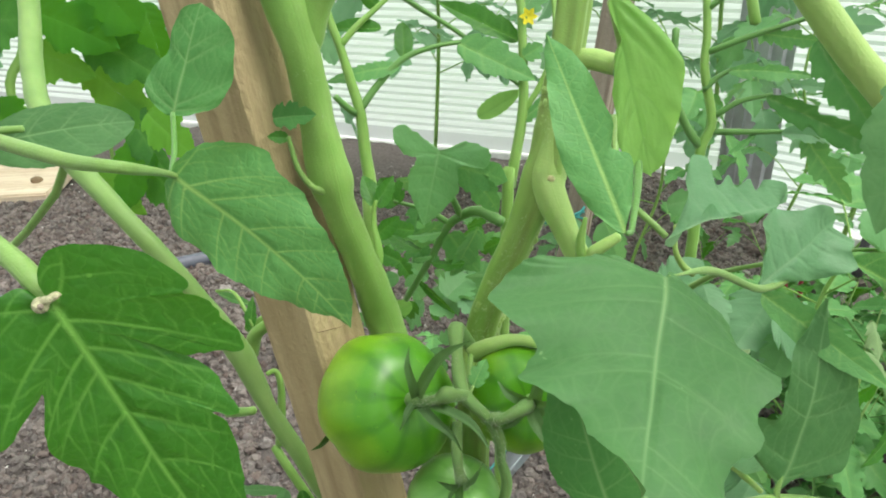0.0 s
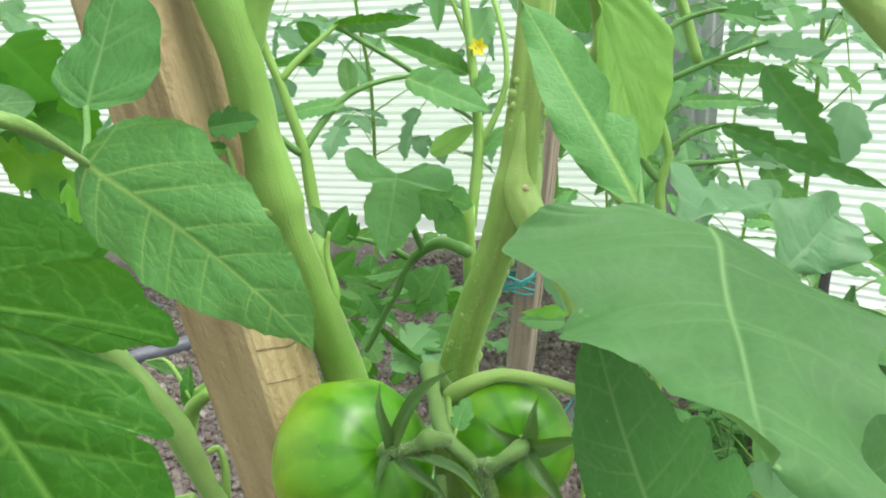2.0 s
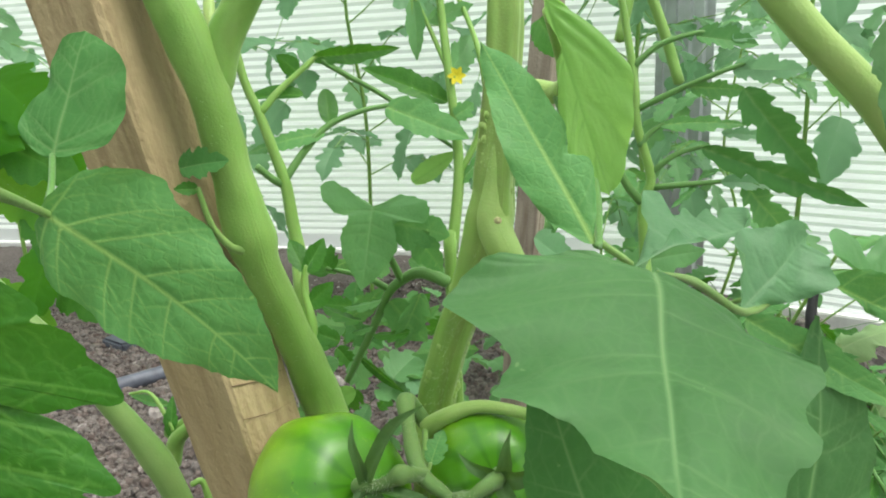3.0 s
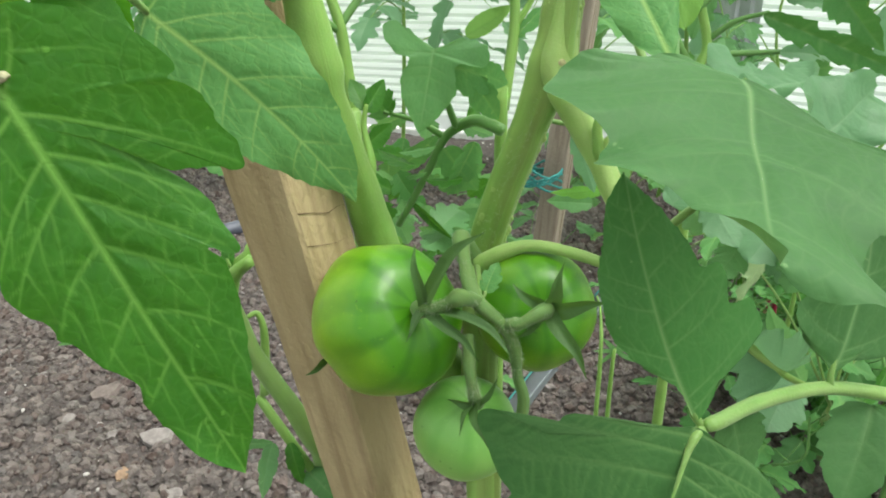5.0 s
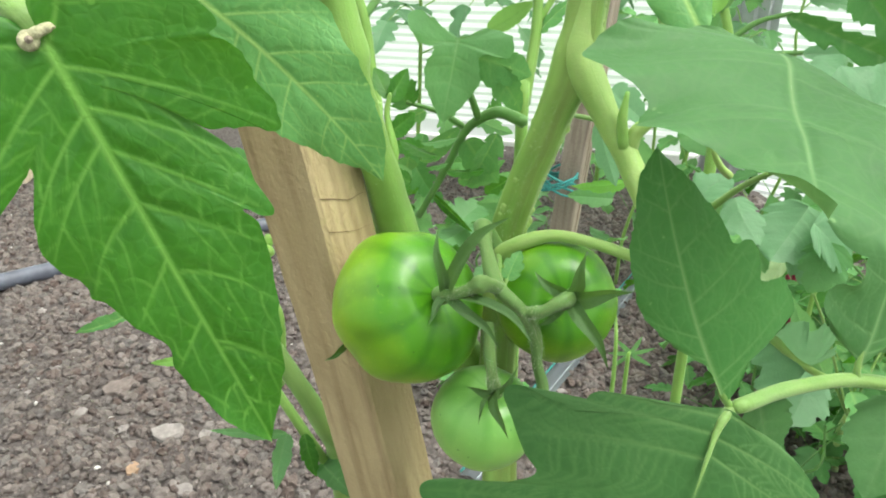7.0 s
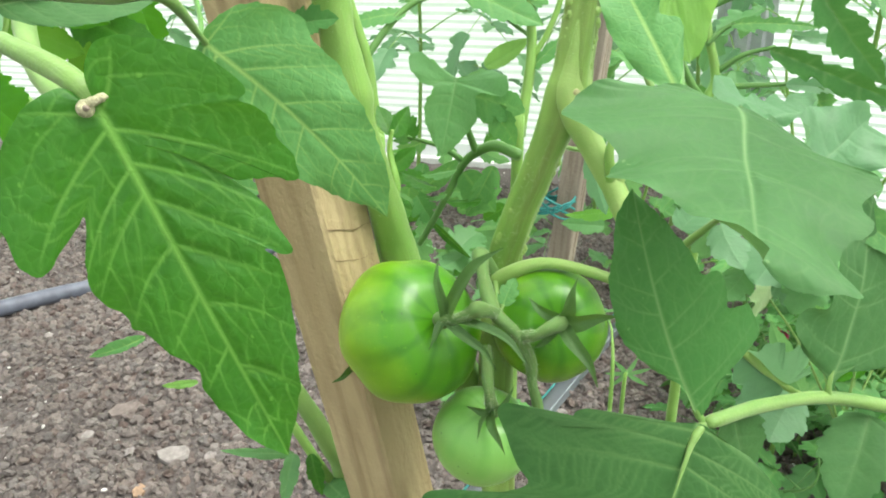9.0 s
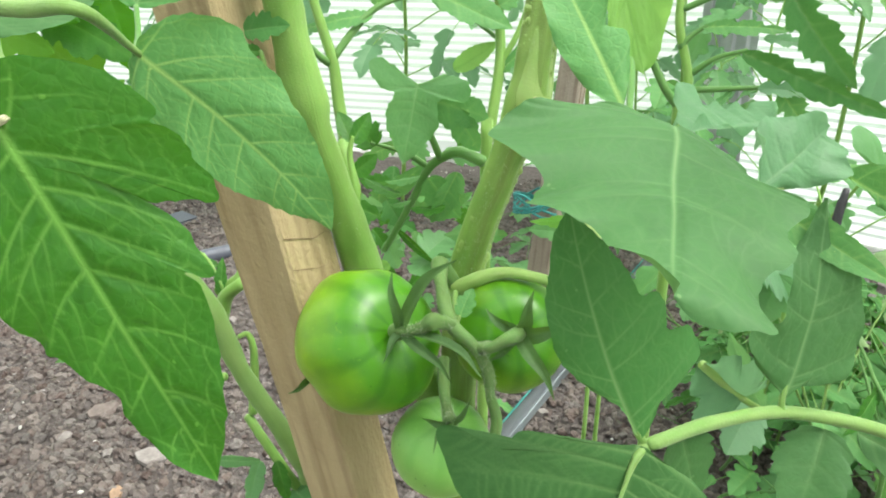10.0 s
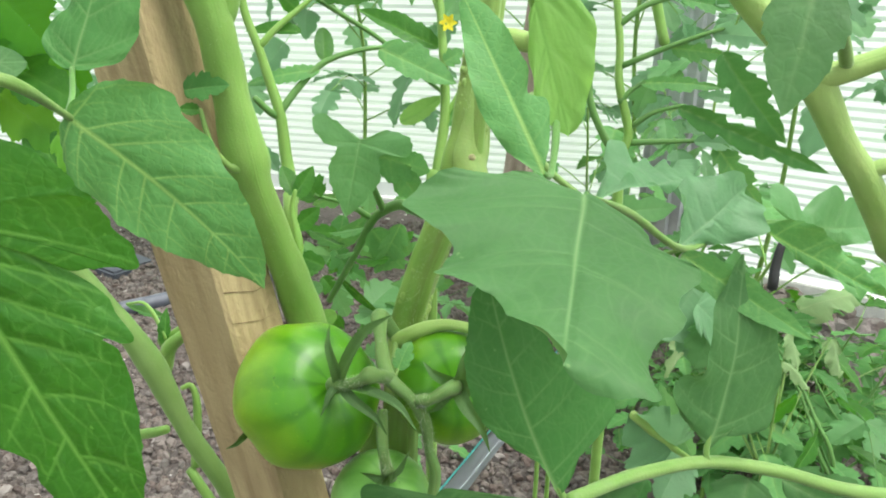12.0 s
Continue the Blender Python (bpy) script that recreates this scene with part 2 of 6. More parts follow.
PETAL = plain_material("yellow_petal", (0.8, 0.7, 0.03), 0.6, 0, 0.1, 300, 0.2)
CORK = plain_material("dry_scar", (0.42, 0.4, 0.2), 0.9, 0, 0.5, 900, 0.4)
CUT = plain_material("pale_dry_cut", (0.46, 0.45, 0.27), 0.85, 0, 0.6, 900, 0.4)
ALU = plain_material("white_rail", (0.8, 0.81, 0.82), 0.4, 0.0, 0.05, 40, 0.05)


def soil_material(name, a, b, c, extra=None):
    m, n, l, p, out = nodes_of(name)
    f1 = ramp_node(n, l, noise_node(n, l, 9, 5), 0.35, 0.65)
    f2 = ramp_node(n, l, noise_node(n, l, 160, 5), 0.35, 0.7)
    col = mix_node(n, l, f2, mix_node(n, l, f1, a, b), c)
    if extra:
        geo = n.new("ShaderNodeNewGeometry")
        sep = n.new("ShaderNodeSeparateXYZ")
        l.new(geo.outputs["Position"], sep.inputs[0])
        far = ramp_node(n, l, math_node(n, l, "MULTIPLY_ADD", sep.outputs[0], 0.45, sep.outputs[1]), 2.05, 2.4)
        col = mix_node(n, l, far, col, mix_node(n, l, ramp_node(n, l, noise_node(n, l, 3, 6), 0.3, 0.7), (0.05, 0.12, 0.03), (0.12, 0.24, 0.06)))
    else:
        isl = n.new("ShaderNodeNewGeometry").outputs["Random Per Island"]
        col = mix_node(n, l, math_node(n, l, "MULTIPLY", isl, 0.7), col, tuple(v * 1.7 for v in c))
        hue = math_node(n, l, "FRACT", math_node(n, l, "MULTIPLY", isl, 17.0))
        col = mix_node(n, l, math_node(n, l, "MULTIPLY", ramp_node(n, l, hue, 0.55, 1.0), 0.5), col, (0.15, 0.145, 0.14))
        col = mix_node(n, l, math_node(n, l, "MULTIPLY", ramp_node(n, l, hue, 0.3, 0.0), 0.5), col, (0.1, 0.062, 0.05))
    l.new(col, p.inputs["Base Color"])
    p.inputs["Roughness"].default_value, p.inputs["Specular IOR Level"].default_value = 0.95, 0.15
    h = math_node(n, l, "ADD", noise_node(n, l, 130, 6), math_node(n, l, "MULTIPLY", noise_node(n, l, 500, 4), 0.5))
    l.new(bump_node(n, l, h, 0.8, 0.004), p.inputs["Normal"])
    return m


SOIL = soil_material("garden_soil", (0.06, 0.052, 0.048), (0.095, 0.083, 0.077), (0.145, 0.128, 0.12), True)
CLOD = soil_material("soil_crumb", (0.06, 0.05, 0.046), (0.096, 0.082, 0.075), (0.155, 0.134, 0.122))
LUMP = soil_material("dry_clod", (0.12, 0.102, 0.1), (0.17, 0.147, 0.143), (0.23, 0.2, 0.195))
PERLITE = plain_material("perlite", (0.62, 0.6, 0.56), 0.9, 0, 0.5, 400, 0.2)
SOILSTONE = plain_material("brown_stone", (0.17, 0.14, 0.125), 0.9, 0, 0.5, 120, 0.25)
WOODCHIP = plain_material("brown_chip", (0.3, 0.2, 0.13), 0.9, 0, 0.5, 150, 0.3)
STONE = plain_material("pale_stone", (0.25, 0.225, 0.21), 0.9, 0, 0.5, 120, 0.25)


def sheet_material(name, clear, colour):
    m, n, l, p, out = nodes_of(name)
    p.inputs["Base Color"].default_value = (*colour, 1)
    p.inputs["Roughness"].default_value = 0.3
    tl = n.new("ShaderNodeBsdfTranslucent")
    tl.inputs["Color"].default_value = (*colour, 1)
    m1 = n.new("ShaderNodeMixShader")
    m1.inputs[0].default_value = 0.7
    l.new(p.outputs[0], m1.inputs[1])
    l.new(tl.outputs[0], m1.inputs[2])
    tp = n.new("ShaderNodeBsdfTransparent")
    m2 = n.new("ShaderNodeMixShader")
    m2.inputs[0].default_value = clear
    l.new(m1.outputs[0], m2.inputs[1])
    l.new(tp.outputs[0], m2.inputs[2])
    l.new(m2.outputs[0], out.inputs[0])
    return m


SHEET = sheet_material("polycarbonate_sheet", 0.5, (0.78, 0.83, 0.8))
# East wall's panels: its dimmer daylight is put into these darker colours
SHEET_DIM = sheet_material("dimmed_sheet", 0.5, (0.64, 0.7, 0.67))
RIB_DIM = sheet_material("dimmed_rib", 0.12, (0.76, 0.8, 0.78))
RIB = sheet_material("polycarbonate_rib", 0.12, (0.78, 0.82, 0.79))
TUBE = sheet_material("clear_tape", 0.35, (0.36, 0.42, 0.45))
SEAM = plain_material("tape_seam", (0.24, 0.28, 0.3), 0.5, 0, 0.1, 60)


# ---- building helpers ----
def mesh_of(name, verts, faces, uvs=None, smooth=True):
    me = bpy.data.meshes.new(name)
    me.from_pydata([tuple(v) for v in verts], [], faces)
    if uvs is not None:
        lay = me.uv_layers.new(name="UVMap")
        idx = np.empty(len(me.loops), dtype=np.int32)
        me.loops.foreach_get("vertex_index", idx)
        lay.data.foreach_set("uv", np.asarray(uvs, dtype=np.float32)[idx].ravel())
    if smooth:
        me.polygons.foreach_set("use_smooth", [True] * len(me.polygons))
    return me


def thing(name, base, label, category, group="", kind=""):
    ob = new(name)
    ob.empty_display_size = 0.02
    ob.location = base
    return tagged(ob, label, category, group, kind)


def part_of(name, me, material, parent, label="", m=None):
    if material and not me.materials:
        me.materials.append(material)
    ob = new(name, me)
    ob.parent = parent
    if parent is not None and parent.parent is None:
        ob.matrix_parent_inverse = Matrix.Translation(-Vector(parent.location))
    elif parent is not None:
        ob.matrix_parent_inverse = parent.matrix_basis.inverted()
    if m is not None:
        ob.matrix_basis = m
    if label:
        ob["label"] = label
    return ob


def spline(points, steps):
    """Points along a smooth line through the given ones."""
    p = [Vector(q) for q in points]
    p = [p[0] * 2 - p[1], *p, p[-1] * 2 - p[-2]]
    out = []
    for i in range(1, len(p) - 2):
        for k in range(steps):
            u = k / steps
            a, b, c, d = p[i - 1], p[i], p[i + 1], p[i + 2]
            out.append(0.5 * (2 * b + (c - a) * u + (2 * a - 5 * b + 4 * c - d) * u * u + (3 * b - a - 3 * c + d) * u ** 3))
    out.append(p[-2])
    return out


def tube_mesh(name, points, radii, sides=12, steps=6, rough=0.04, ridges=0.0, ribs=5, turn=0.0):
    line = spline(points, steps)
    count = len(line)
    verts, faces, uvs = [], [], []
    up = Vector((0.3, 0.2, 1)).normalized()
    ref = None
    for i, c in enumerate(line):
        t = (line[min(i + 1, count - 1)] - line[max(i - 1, 0)]).normalized()
        if ref is None:
            ref = t.cross(up)
            if ref.length < 0.05:
                ref = t.cross(Vector((1, 0, 0)))
        ref = (ref - t * ref.dot(t)).normalized()
        other = t.cross(ref)
        u = i / max(1, count - 1) * (len(radii) - 1)
        k = min(int(u), len(radii) - 2)
        f = u - k
        f = f * f * (3 - 2 * f)
        r = radii[k] * (1 - f) + radii[k + 1] * f
        for s in range(sides):
            a = 2 * math.pi * s / sides
            d = ref * math.cos(a) + other * math.sin(a)
            q = c + d * r
            w = 1 + rough * noise.noise(q * 90) + ridges * math.cos(ribs * a + turn + i * 0.01)
            verts.append(c + d * r * w)
            uvs.append((s / sides, i / count))
    for i in range(count - 1):
        for s in range(sides):
            a, b = i * sides + s, i * sides + (s + 1) % sides
            faces.append((a, b, b + sides, a + sides))
    for end, ring in ((0, range(sides)), (1, range((count - 1) * sides, count * sides))):
        c = line[-1 if end else 0]
        t = (line[-1] - line[-2]) if end else (line[0] - line[1])
        verts.append(c + t.normalized() * radii[-1 if end else 0] * 0.5)
        uvs.append((0, end))
        k = len(verts) - 1
        ring = list(ring)
        for s in range(sides):
            tri = (ring[s], ring[(s + 1) % sides], k)
            faces.append(tri if end else tri[::-1])
    return mesh_of(name, verts, faces, uvs)


def leaf_mesh(name, length, rims, veins=8, sweep=0.8, fold=0.1, droop=0.08, curl=0.1, wave=0.02, quilt=0.006, bow=0.0, seed=0, cols=15, tip=0.0, bold=1.0, ribs=1.0):
    """A leaf blade along x, its upper face towards z, between two margins given from base to tip in lengths of the midrib.
    Side veins run from the midrib to the teeth and branch on the way; the blade is sunk along them and puffed up between."""
    rnd = random.Random(seed)
    verts, faces, uvs = [], [], []
    for k, rim in enumerate(rims):
        rim = np.asarray(rim, dtype=np.float64)
        n = len(rim) - 1
        t = np.linspace(0, 1, n + 1)
        reach = np.maximum.accumulate(np.clip(rim[:, 0] - sweep * np.abs(rim[:, 1]), 0, 1))
        low = 0.88 * reach + 0.12 * t
        for _ in range(max(4, int(0.001 * n * n))):
            low[1:-1] = (low[:-2] + low[1:-1] + low[2:]) / 3
        low[0], low[-1] = 0.0, 1.0
        mid = np.stack([low, bow * 4 * low * (1 - low)], axis=1)
        ctl = mid + (rim - mid) * np.array([0.42, 0.6])
        v = np.linspace(0, 1, cols + 1)[None, :, None]
        grid = mid[:, None] * (1 - v) ** 2 + ctl[:, None] * (2 * v * (1 - v)) + rim[:, None] * v * v

        def place(i, w):
            i, w = np.clip(i, 0, n - 0.001), np.clip(w, 0, 0.999) * cols
            a, b = i.astype(int), w.astype(int)
            f, g = (i - a)[:, None], (w - b)[:, None]
            return (grid[a, b] * (1 - f) + grid[a + 1, b] * f) * (1 - g) + (grid[a, b + 1] * (1 - f) + grid[a + 1, b + 1] * f) * g

        cell = 0.8 * float(np.hypot(*(rim - mid).T).mean()) / cols
        fine = max(16, int(2.6 * cols))
        s = np.linspace(0, 1, 2 * fine)
        pts = [np.stack([s, bow * 4 * s * (1 - s)], axis=1)]
        strong, wide = [0.95 - 0.3 * s], [0.0095 * (1 - 0.72 * s)]
        span = n / veins
        out = np.hypot(*(rim - mid).T)
        box = np.ones(max(3, int(span))) / max(3, int(span))
        proud = out - np.convolve(np.pad(out, len(box), mode="edge"), box, mode="same")[len(box):-len(box)]
        share = 0.4 * t + 0.6 * low
        heads = []
        for j in range(veins):
            c = int(np.searchsorted(share, (j + 0.5 + rnd.uniform(-0.12, 0.12)) / veins))
            a, b = int(max(1, c - 0.25 * span)), int(min(n - 1, c + 0.25 * span)) + 1
            heads.append(a + int(np.argmax(proud[a:b])) if b > a else min(c, n - 1))
        heads = sorted(set(heads))
        for j, i0 in enumerate(heads):
            u = np.linspace(0, 0.96, fine)
            bend = rnd.uniform(-0.08, 0.08) * span
            pts.append(place(i0 + bend * np.sin(u * 3.1), u))
            strong.append(0.68 * ribs * (1 - 0.5 * u))
            wide.append(0.0053 * (1 - 0.5 * u) * (1 - 0.3 * j / len(heads)))
            if cols < 9:
                continue
            before, after = i0 - (heads[j - 1] if j else 0), (heads[j + 1] if j + 1 < len(heads) else n) - i0
            count = int(0.5 + out[i0] * 20)
            for q in range(count):
                v0 = 0.12 + 0.72 * (q + rnd.uniform(0.1, 0.8)) / count
                far = after * rnd.uniform(0.5, 0.85) if (q + j) % 2 else -before * rnd.uniform(0.5, 0.85)
                v1 = v0 + rnd.uniform(0.14, 0.36)
                u = np.linspace(0, 1, max(6, fine // 3))
                pts.append(place(i0 + far * u ** 0.9, v0 + (v1 - v0) * u ** rnd.uniform(0.9, 1.6)))
                strong.append(0.42 * ribs * (1 - 0.6 * u))
                wide.append(0.0038 * (1 - 0.3 * u))
        pts, strong, wide = np.concatenate(pts).astype(np.float32), np.concatenate(strong).astype(np.float32), np.concatenate(wide).astype(np.float32) * bold
        weak = np.minimum(1.0, wide / cell) ** 0.7
        wide = np.maximum(wide, cell)
        flat = grid.reshape(-1, 2).astype(np.float32)
        vein, near = np.empty(len(flat), np.float32), np.empty(len(flat), np.float32)
        for a in range(0, len(flat), 2000):
            d2 = ((flat[a:a + 2000, None, :] - pts[None]) ** 2).sum(axis=2)
            vein[a:a + 2000] = (np.exp(-d2 / (wide * wide)) * strong * weak).max(axis=1)
            near[a:a + 2000] = (d2 + (1 - strong) ** 2 * 0.0016).min(axis=1)
        puff = 1 - np.exp(-near / 0.0005)
        first = len(verts)
        phase = rnd.uniform(0, 6.3)
        w = cols + 1
        for q, (x, y) in enumerate(flat.tolist()):
            i, j = divmod(q, w)
            e, f = j / cols, i / n
            dy = y - mid[i, 1]
            z = fold * abs(dy) - curl * dy * dy + droop * x * (1 - x) - tip * x * x
            z += quilt * (puff[q] - 0.5) * (1 + 0.8 * noise.noise(Vector((x * 7, y * 7, seed + 0.5)))) * (1 - e ** 4) * min(1.0, 8 * (1 - f) + 0.1)
            z += 0.4 * quilt * math.exp(-(dy / 0.022) ** 2)
            z += wave * (e * e * math.sin(9 * f + phase) + 0.5 * e ** 3 * math.sin(31 * f + 2 * phase) + 0.8 * noise.noise(Vector((x * 3.2, y * 3.2, seed * 3.7))))
            verts.append((x * length, y * length, z * length))
        uvs.extend(zip(vein.tolist(), puff.tolist()))
        for i in range(n):
            for j in range(cols):
                a = first + i * w + j
                faces.append((a, a + w, a + w + 1, a + 1) if k else (a, a + 1, a + w + 1, a + w))
    return mesh_of(name, verts, faces, uvs)


def blade_mesh(name, length, half, veins=7, tooth=0.12, lobe=0.0, sweep=0.7, fold=0.15, droop=0.1, curl=0.1, wave=0.03,
               cord=0.25, peak=(0.6, 0.95), quilt=0.012, seed=0, rows=56, cols=16, lobes=3):
    """A leaf blade of regular outline: half is its greatest half-width; teeth and lobes cut into both margins."""
    rnd = random.Random(seed)
    a, b = peak
    top = (a / (a + b)) ** a * (b / (a + b)) ** b
    bend = rnd.uniform(-0.03, 0.03)
    rims = []
    for k in (0, 1):
        ph, lp = rnd.uniform(0, 1), rnd.uniform(0, 0.5)
        grow = 1 + rnd.uniform(-0.12, 0.12)
        rim = []
        for i in range(rows + 1):
            u = i / rows
            h = half / length * grow * (u ** a) * ((1 - u) ** b) / top
            f = (u * veins * 1.6 + ph) % 1.0
            h *= 1 - min(1.0, 5 * (1 - u)) * tooth * (1 - f) ** 1.3
            g = (u * lobes + lp) % 1.0
            cut = max(0.0, 1 - abs(g - 0.12) * 2.6) ** 1.2
            h *= 1 - 1.5 * lobe * cut * min(1.0, 5 * u) * min(1.0, 4 * (1 - u))
            x = u - cord * half / length * math.exp(-9 * u) * min(1.0, 12 * u) + 0.6 * lobe * h * (1 - cut)
            rim.append((min(1.0, x) if i < rows else 1.0, (h if k == 0 else -h) if i < rows else 0.0))
        rims.append(rim)
    return leaf_mesh(name, length, rims, max(3, veins - 1), sweep, fold, 0.2 * droop, curl * length / half * 0.4, wave * half / length, quilt * 0.8, bend, seed, max(4, cols // 2 + 1), droop)


def rim_line(knots, n, tooth, rnd):
    """The margin of half a blade, from its base to its tip, finely and unevenly toothed."""
    line = spline([(0, 0, 0)] + [(x, y, 0) for x, y in knots] + [(1, 0, 0)], 14)
    run = [0.0]
    for p, q in zip(line, line[1:]):
        run.append(run[-1] + (q - p).length)
    out, i = [], 0
    for k in range(n + 1):
        d = run[-1] * k / n
        while i < len(line) - 2 and run[i + 1] < d:
            i += 1
        out.append(line[i].lerp(line[i + 1], (d - run[i]) / max(1e-9, run[i + 1] - run[i])))
    sign = 1 if sum(p.y for p in out) > 0 else -1
    level, at, wide, high = [], 0.0, 0.06, 1.0
    for k in range(n + 1):
        u = k / n
        if u - at > wide:
            at, wide, high = u, rnd.uniform(0.03, 0.085), rnd.uniform(0.3, 1.0)
        f = (u - at) / wide
        level.append(tooth * high * (f ** 1.6 if f < 0.8 else 0.7 * (1 - f) / 0.2) * min(1.0, 6 * u, 8 * (1 - u)))
    res = []
    for k, p in enumerate(out):
        t = out[min(k + 1, n)] - out[max(k - 1, 0)]
        nrm = Vector((-t.y, t.x, 0)).normalized() * sign
        res.append(p + nrm * level[k])
    return res


def lobed_mesh(name, length, pos, neg, tooth=0.012, rows=110, cols=15, seed=0, **shape):
    """A lobed blade along x, its upper face towards z: two margins drawn out from one midrib."""
    rnd = random.Random(seed)
    rims = [[tuple(p.xy) for p in rim_line(knots, rows, tooth, rnd)] for knots in (pos, neg)]
    for rim in rims:
        rim[0], rim[-1] = (0.0, 0.0), (1.0, 0.0)
    return leaf_mesh(name, length, rims, seed=seed, cols=cols, **shape)


def blade_pose(base, tip, edge):
    """The pose of a blade from base to tip whose margin lies towards the point edge."""
    base, tip, edge = Vector(base), Vector(tip), Vector(edge)
    x = (tip - base).normalized()
    y = edge - base
    y = (y - x * y.dot(x)).normalized()
    z = x.cross(y)
    m = Matrix((x, y, z)).transposed().to_4x4()
    m.translation = base
    return m


def leaf_at(parent, base, tip, edge, half, material, name="leaflet", label="", **shape):
    """One leaflet between two points; the blade is turned so that its margin lies towards edge, its upper face up or to the path."""
    length = (Vector(tip) - Vector(base)).length
    me = blade_mesh(name, length, half, **shape)
    return part_of(name, me, material, parent, label, blade_pose(base, tip, edge))


def lobed_leaf(parent, base, tip, edge, pos, neg, material, name="leaflet", **shape):
    """A leaflet with lobes of its own: pos is the margin towards edge, neg the other, in lengths of the midrib."""
    length = (Vector(tip) - Vector(base)).length
    return part_of(name, lobed_mesh(name, length, pos, neg, **shape), material, parent, "", blade_pose(base, tip, edge))


# ---- ground ----
def ground_height(x, y):
    dip = min(1.0, max(0.0, (x - 0.45) / 0.7))
    z = -0.13 * dip * dip * (3 - 2 * dip) * min(1.0, max(0.0, (y - 0.5) / 0.6))
    z += 0.016 * noise.noise(Vector((x * 3.1, y * 3.1, 0.3))) + 0.007 * noise.noise(Vector((x * 14, y * 14, 1.7)))
    return z + 0.004 * noise.noise(Vector((x * 45, y * 45, 4.2)))


def axis_steps(lo, hi, step, far):
    inner = list(np.arange(lo, hi + step / 2, step))
    out, d = [], step
    while d < far:
        d *= 1.6
        out.append(d)
    return [lo - d for d in reversed(out)] + inner + [hi + d for d in out]


xs, ys = axis_steps(-1.3, 1.5, 0.014, 80), axis_steps(0.15, 2.1, 0.014, 80)
verts = [(x, y, ground_height(x, y) if max(abs(x), abs(y)) < 6 else 0.0) for y in ys for x in xs]
w = len(xs)
faces = [(j * w + i, j * w + i + 1, (j + 1) * w + i + 1, (j + 1) * w + i) for j in range(len(ys) - 1) for i in range(w - 1)]
ground = part_of("ground", mesh_of("ground", verts, faces), SOIL, None)
tagged(ground, "loose grey-brown garden soil with crumbs and perlite", "soil", "", "structure")


def crumb_field(name, material, count, sizes, area, seed, label, category, squash=(0.55, 0.9)):
    """Loose lumps lying on the soil, joined into one mesh; the larger ones have more facets."""
    rnd = random.Random(seed)
    shapes = ([], [], [])
    for k in range(30):
        bm = bmesh.new()
        if k % 3:
            bmesh.ops.create_icosphere(bm, subdivisions=k % 3, radius=1)
        else:
            bmesh.ops.create_cone(bm, segments=4, radius1=1, radius2=0.45, depth=1.2, cap_ends=True)
        co = [v.co * (1 + 0.55 * noise.noise(v.co * 1.3 + Vector((k * 9.1 + seed, 0, 0))) + 0.4 * noise.noise(v.co * 3.1 + Vector((0, k * 5.3, seed)))) for v in bm.verts]
        shapes[k % 3].append((np.array([tuple(c) for c in co]), [tuple(v.index for v in f.verts) for f in bm.faces]))
        bm.free()
    verts, faces = [], []
    for _ in range(count):
        x, y = rnd.uniform(area[0], area[1]), rnd.uniform(area[2], area[3])
        if y > 1.93 - 0.36 * x or (x > 0.7 and y > 1.66 - 0.84 * (x - 0.73)):
            continue
        if min(x - area[0], area[1] - x, y - area[2], area[3] - y) < 0.22 * rnd.random() ** 2:
            continue
        r = sizes[0] * (sizes[1] / sizes[0]) ** (rnd.random() ** 2.2)
        co, fs = rnd.choice(shapes[2 if r > 0.0055 else 1 if r > 0.0026 else 0])
        m = np.array(Euler((rnd.uniform(-0.7, 0.7), rnd.uniform(-0.7, 0.7), rnd.uniform(0, 6))).to_matrix()) @ np.diag([1, rnd.uniform(0.5, 1), rnd.uniform(*squash)])
        p = co @ m.T * r + np.array([x, y, ground_height(x, y) + r * 0.25])
        k = len(verts)
        verts.extend(map(tuple, p))
        faces.extend(tuple(i + k for i in f) for f in fs)
    ob = part_of(name, mesh_of(name, verts, faces, None, False), material, None)
    return tagged(ob, label, category, "", "stuff")


crumb_field("soil_crumbs", CLOD, 125000, (0.0014, 0.0088), (-1.15, 0.8, 0.4, 1.75), 1, "small brown-grey crumbs of soil lying loose", "soil")
crumb_field("perlite_grains", PERLITE, 1700, (0.0015, 0.004), (-1.0, 0.9, 0.3, 1.9), 2, "white perlite grains mixed into the soil", "perlite")
crumb_field("soil_clods", CLOD, 260, (0.012, 0.035), (0.55, 1.3, 0.75, 1.6), 3, "larger clods of dug soil by the wall", "soil")
crumb_field("soil_clods", LUMP, 150, (0.016, 0.048), (0.66, 1.2, 0.8, 1.35), 9, "large dry grey clods of soil below the wall", "soil", (0.6, 0.9))
crumb_field("soil_pebbles", STONE, 130, (0.006, 0.016), (-0.9, 0.8, 0.35, 1.7), 4, "pale pebbles on the soil", "pebble", (0.35, 0.6))


# ---- greenhouse ----
def box_mesh(name, x0, x1, y0, y1, z0, z1, bevel=0.0):
    bm = bmesh.new()
    bmesh.ops.create_cube(bm, size=1)
    for v in bm.verts:
        v.co = Vector(((x0, x1)[v.co.x > 0], (y0, y1)[v.co.y > 0], (z0, z1)[v.co.z > 0]))
    if bevel:
        bmesh.ops.bevel(bm, geom=bm.edges[:], offset=bevel, segments=2, affect="EDGES")
    me = bpy.data.meshes.new(name)
    bm.to_mesh(me)
    bm.free()
    return me


CORNER = Vector((0.73, 1.70, 0))


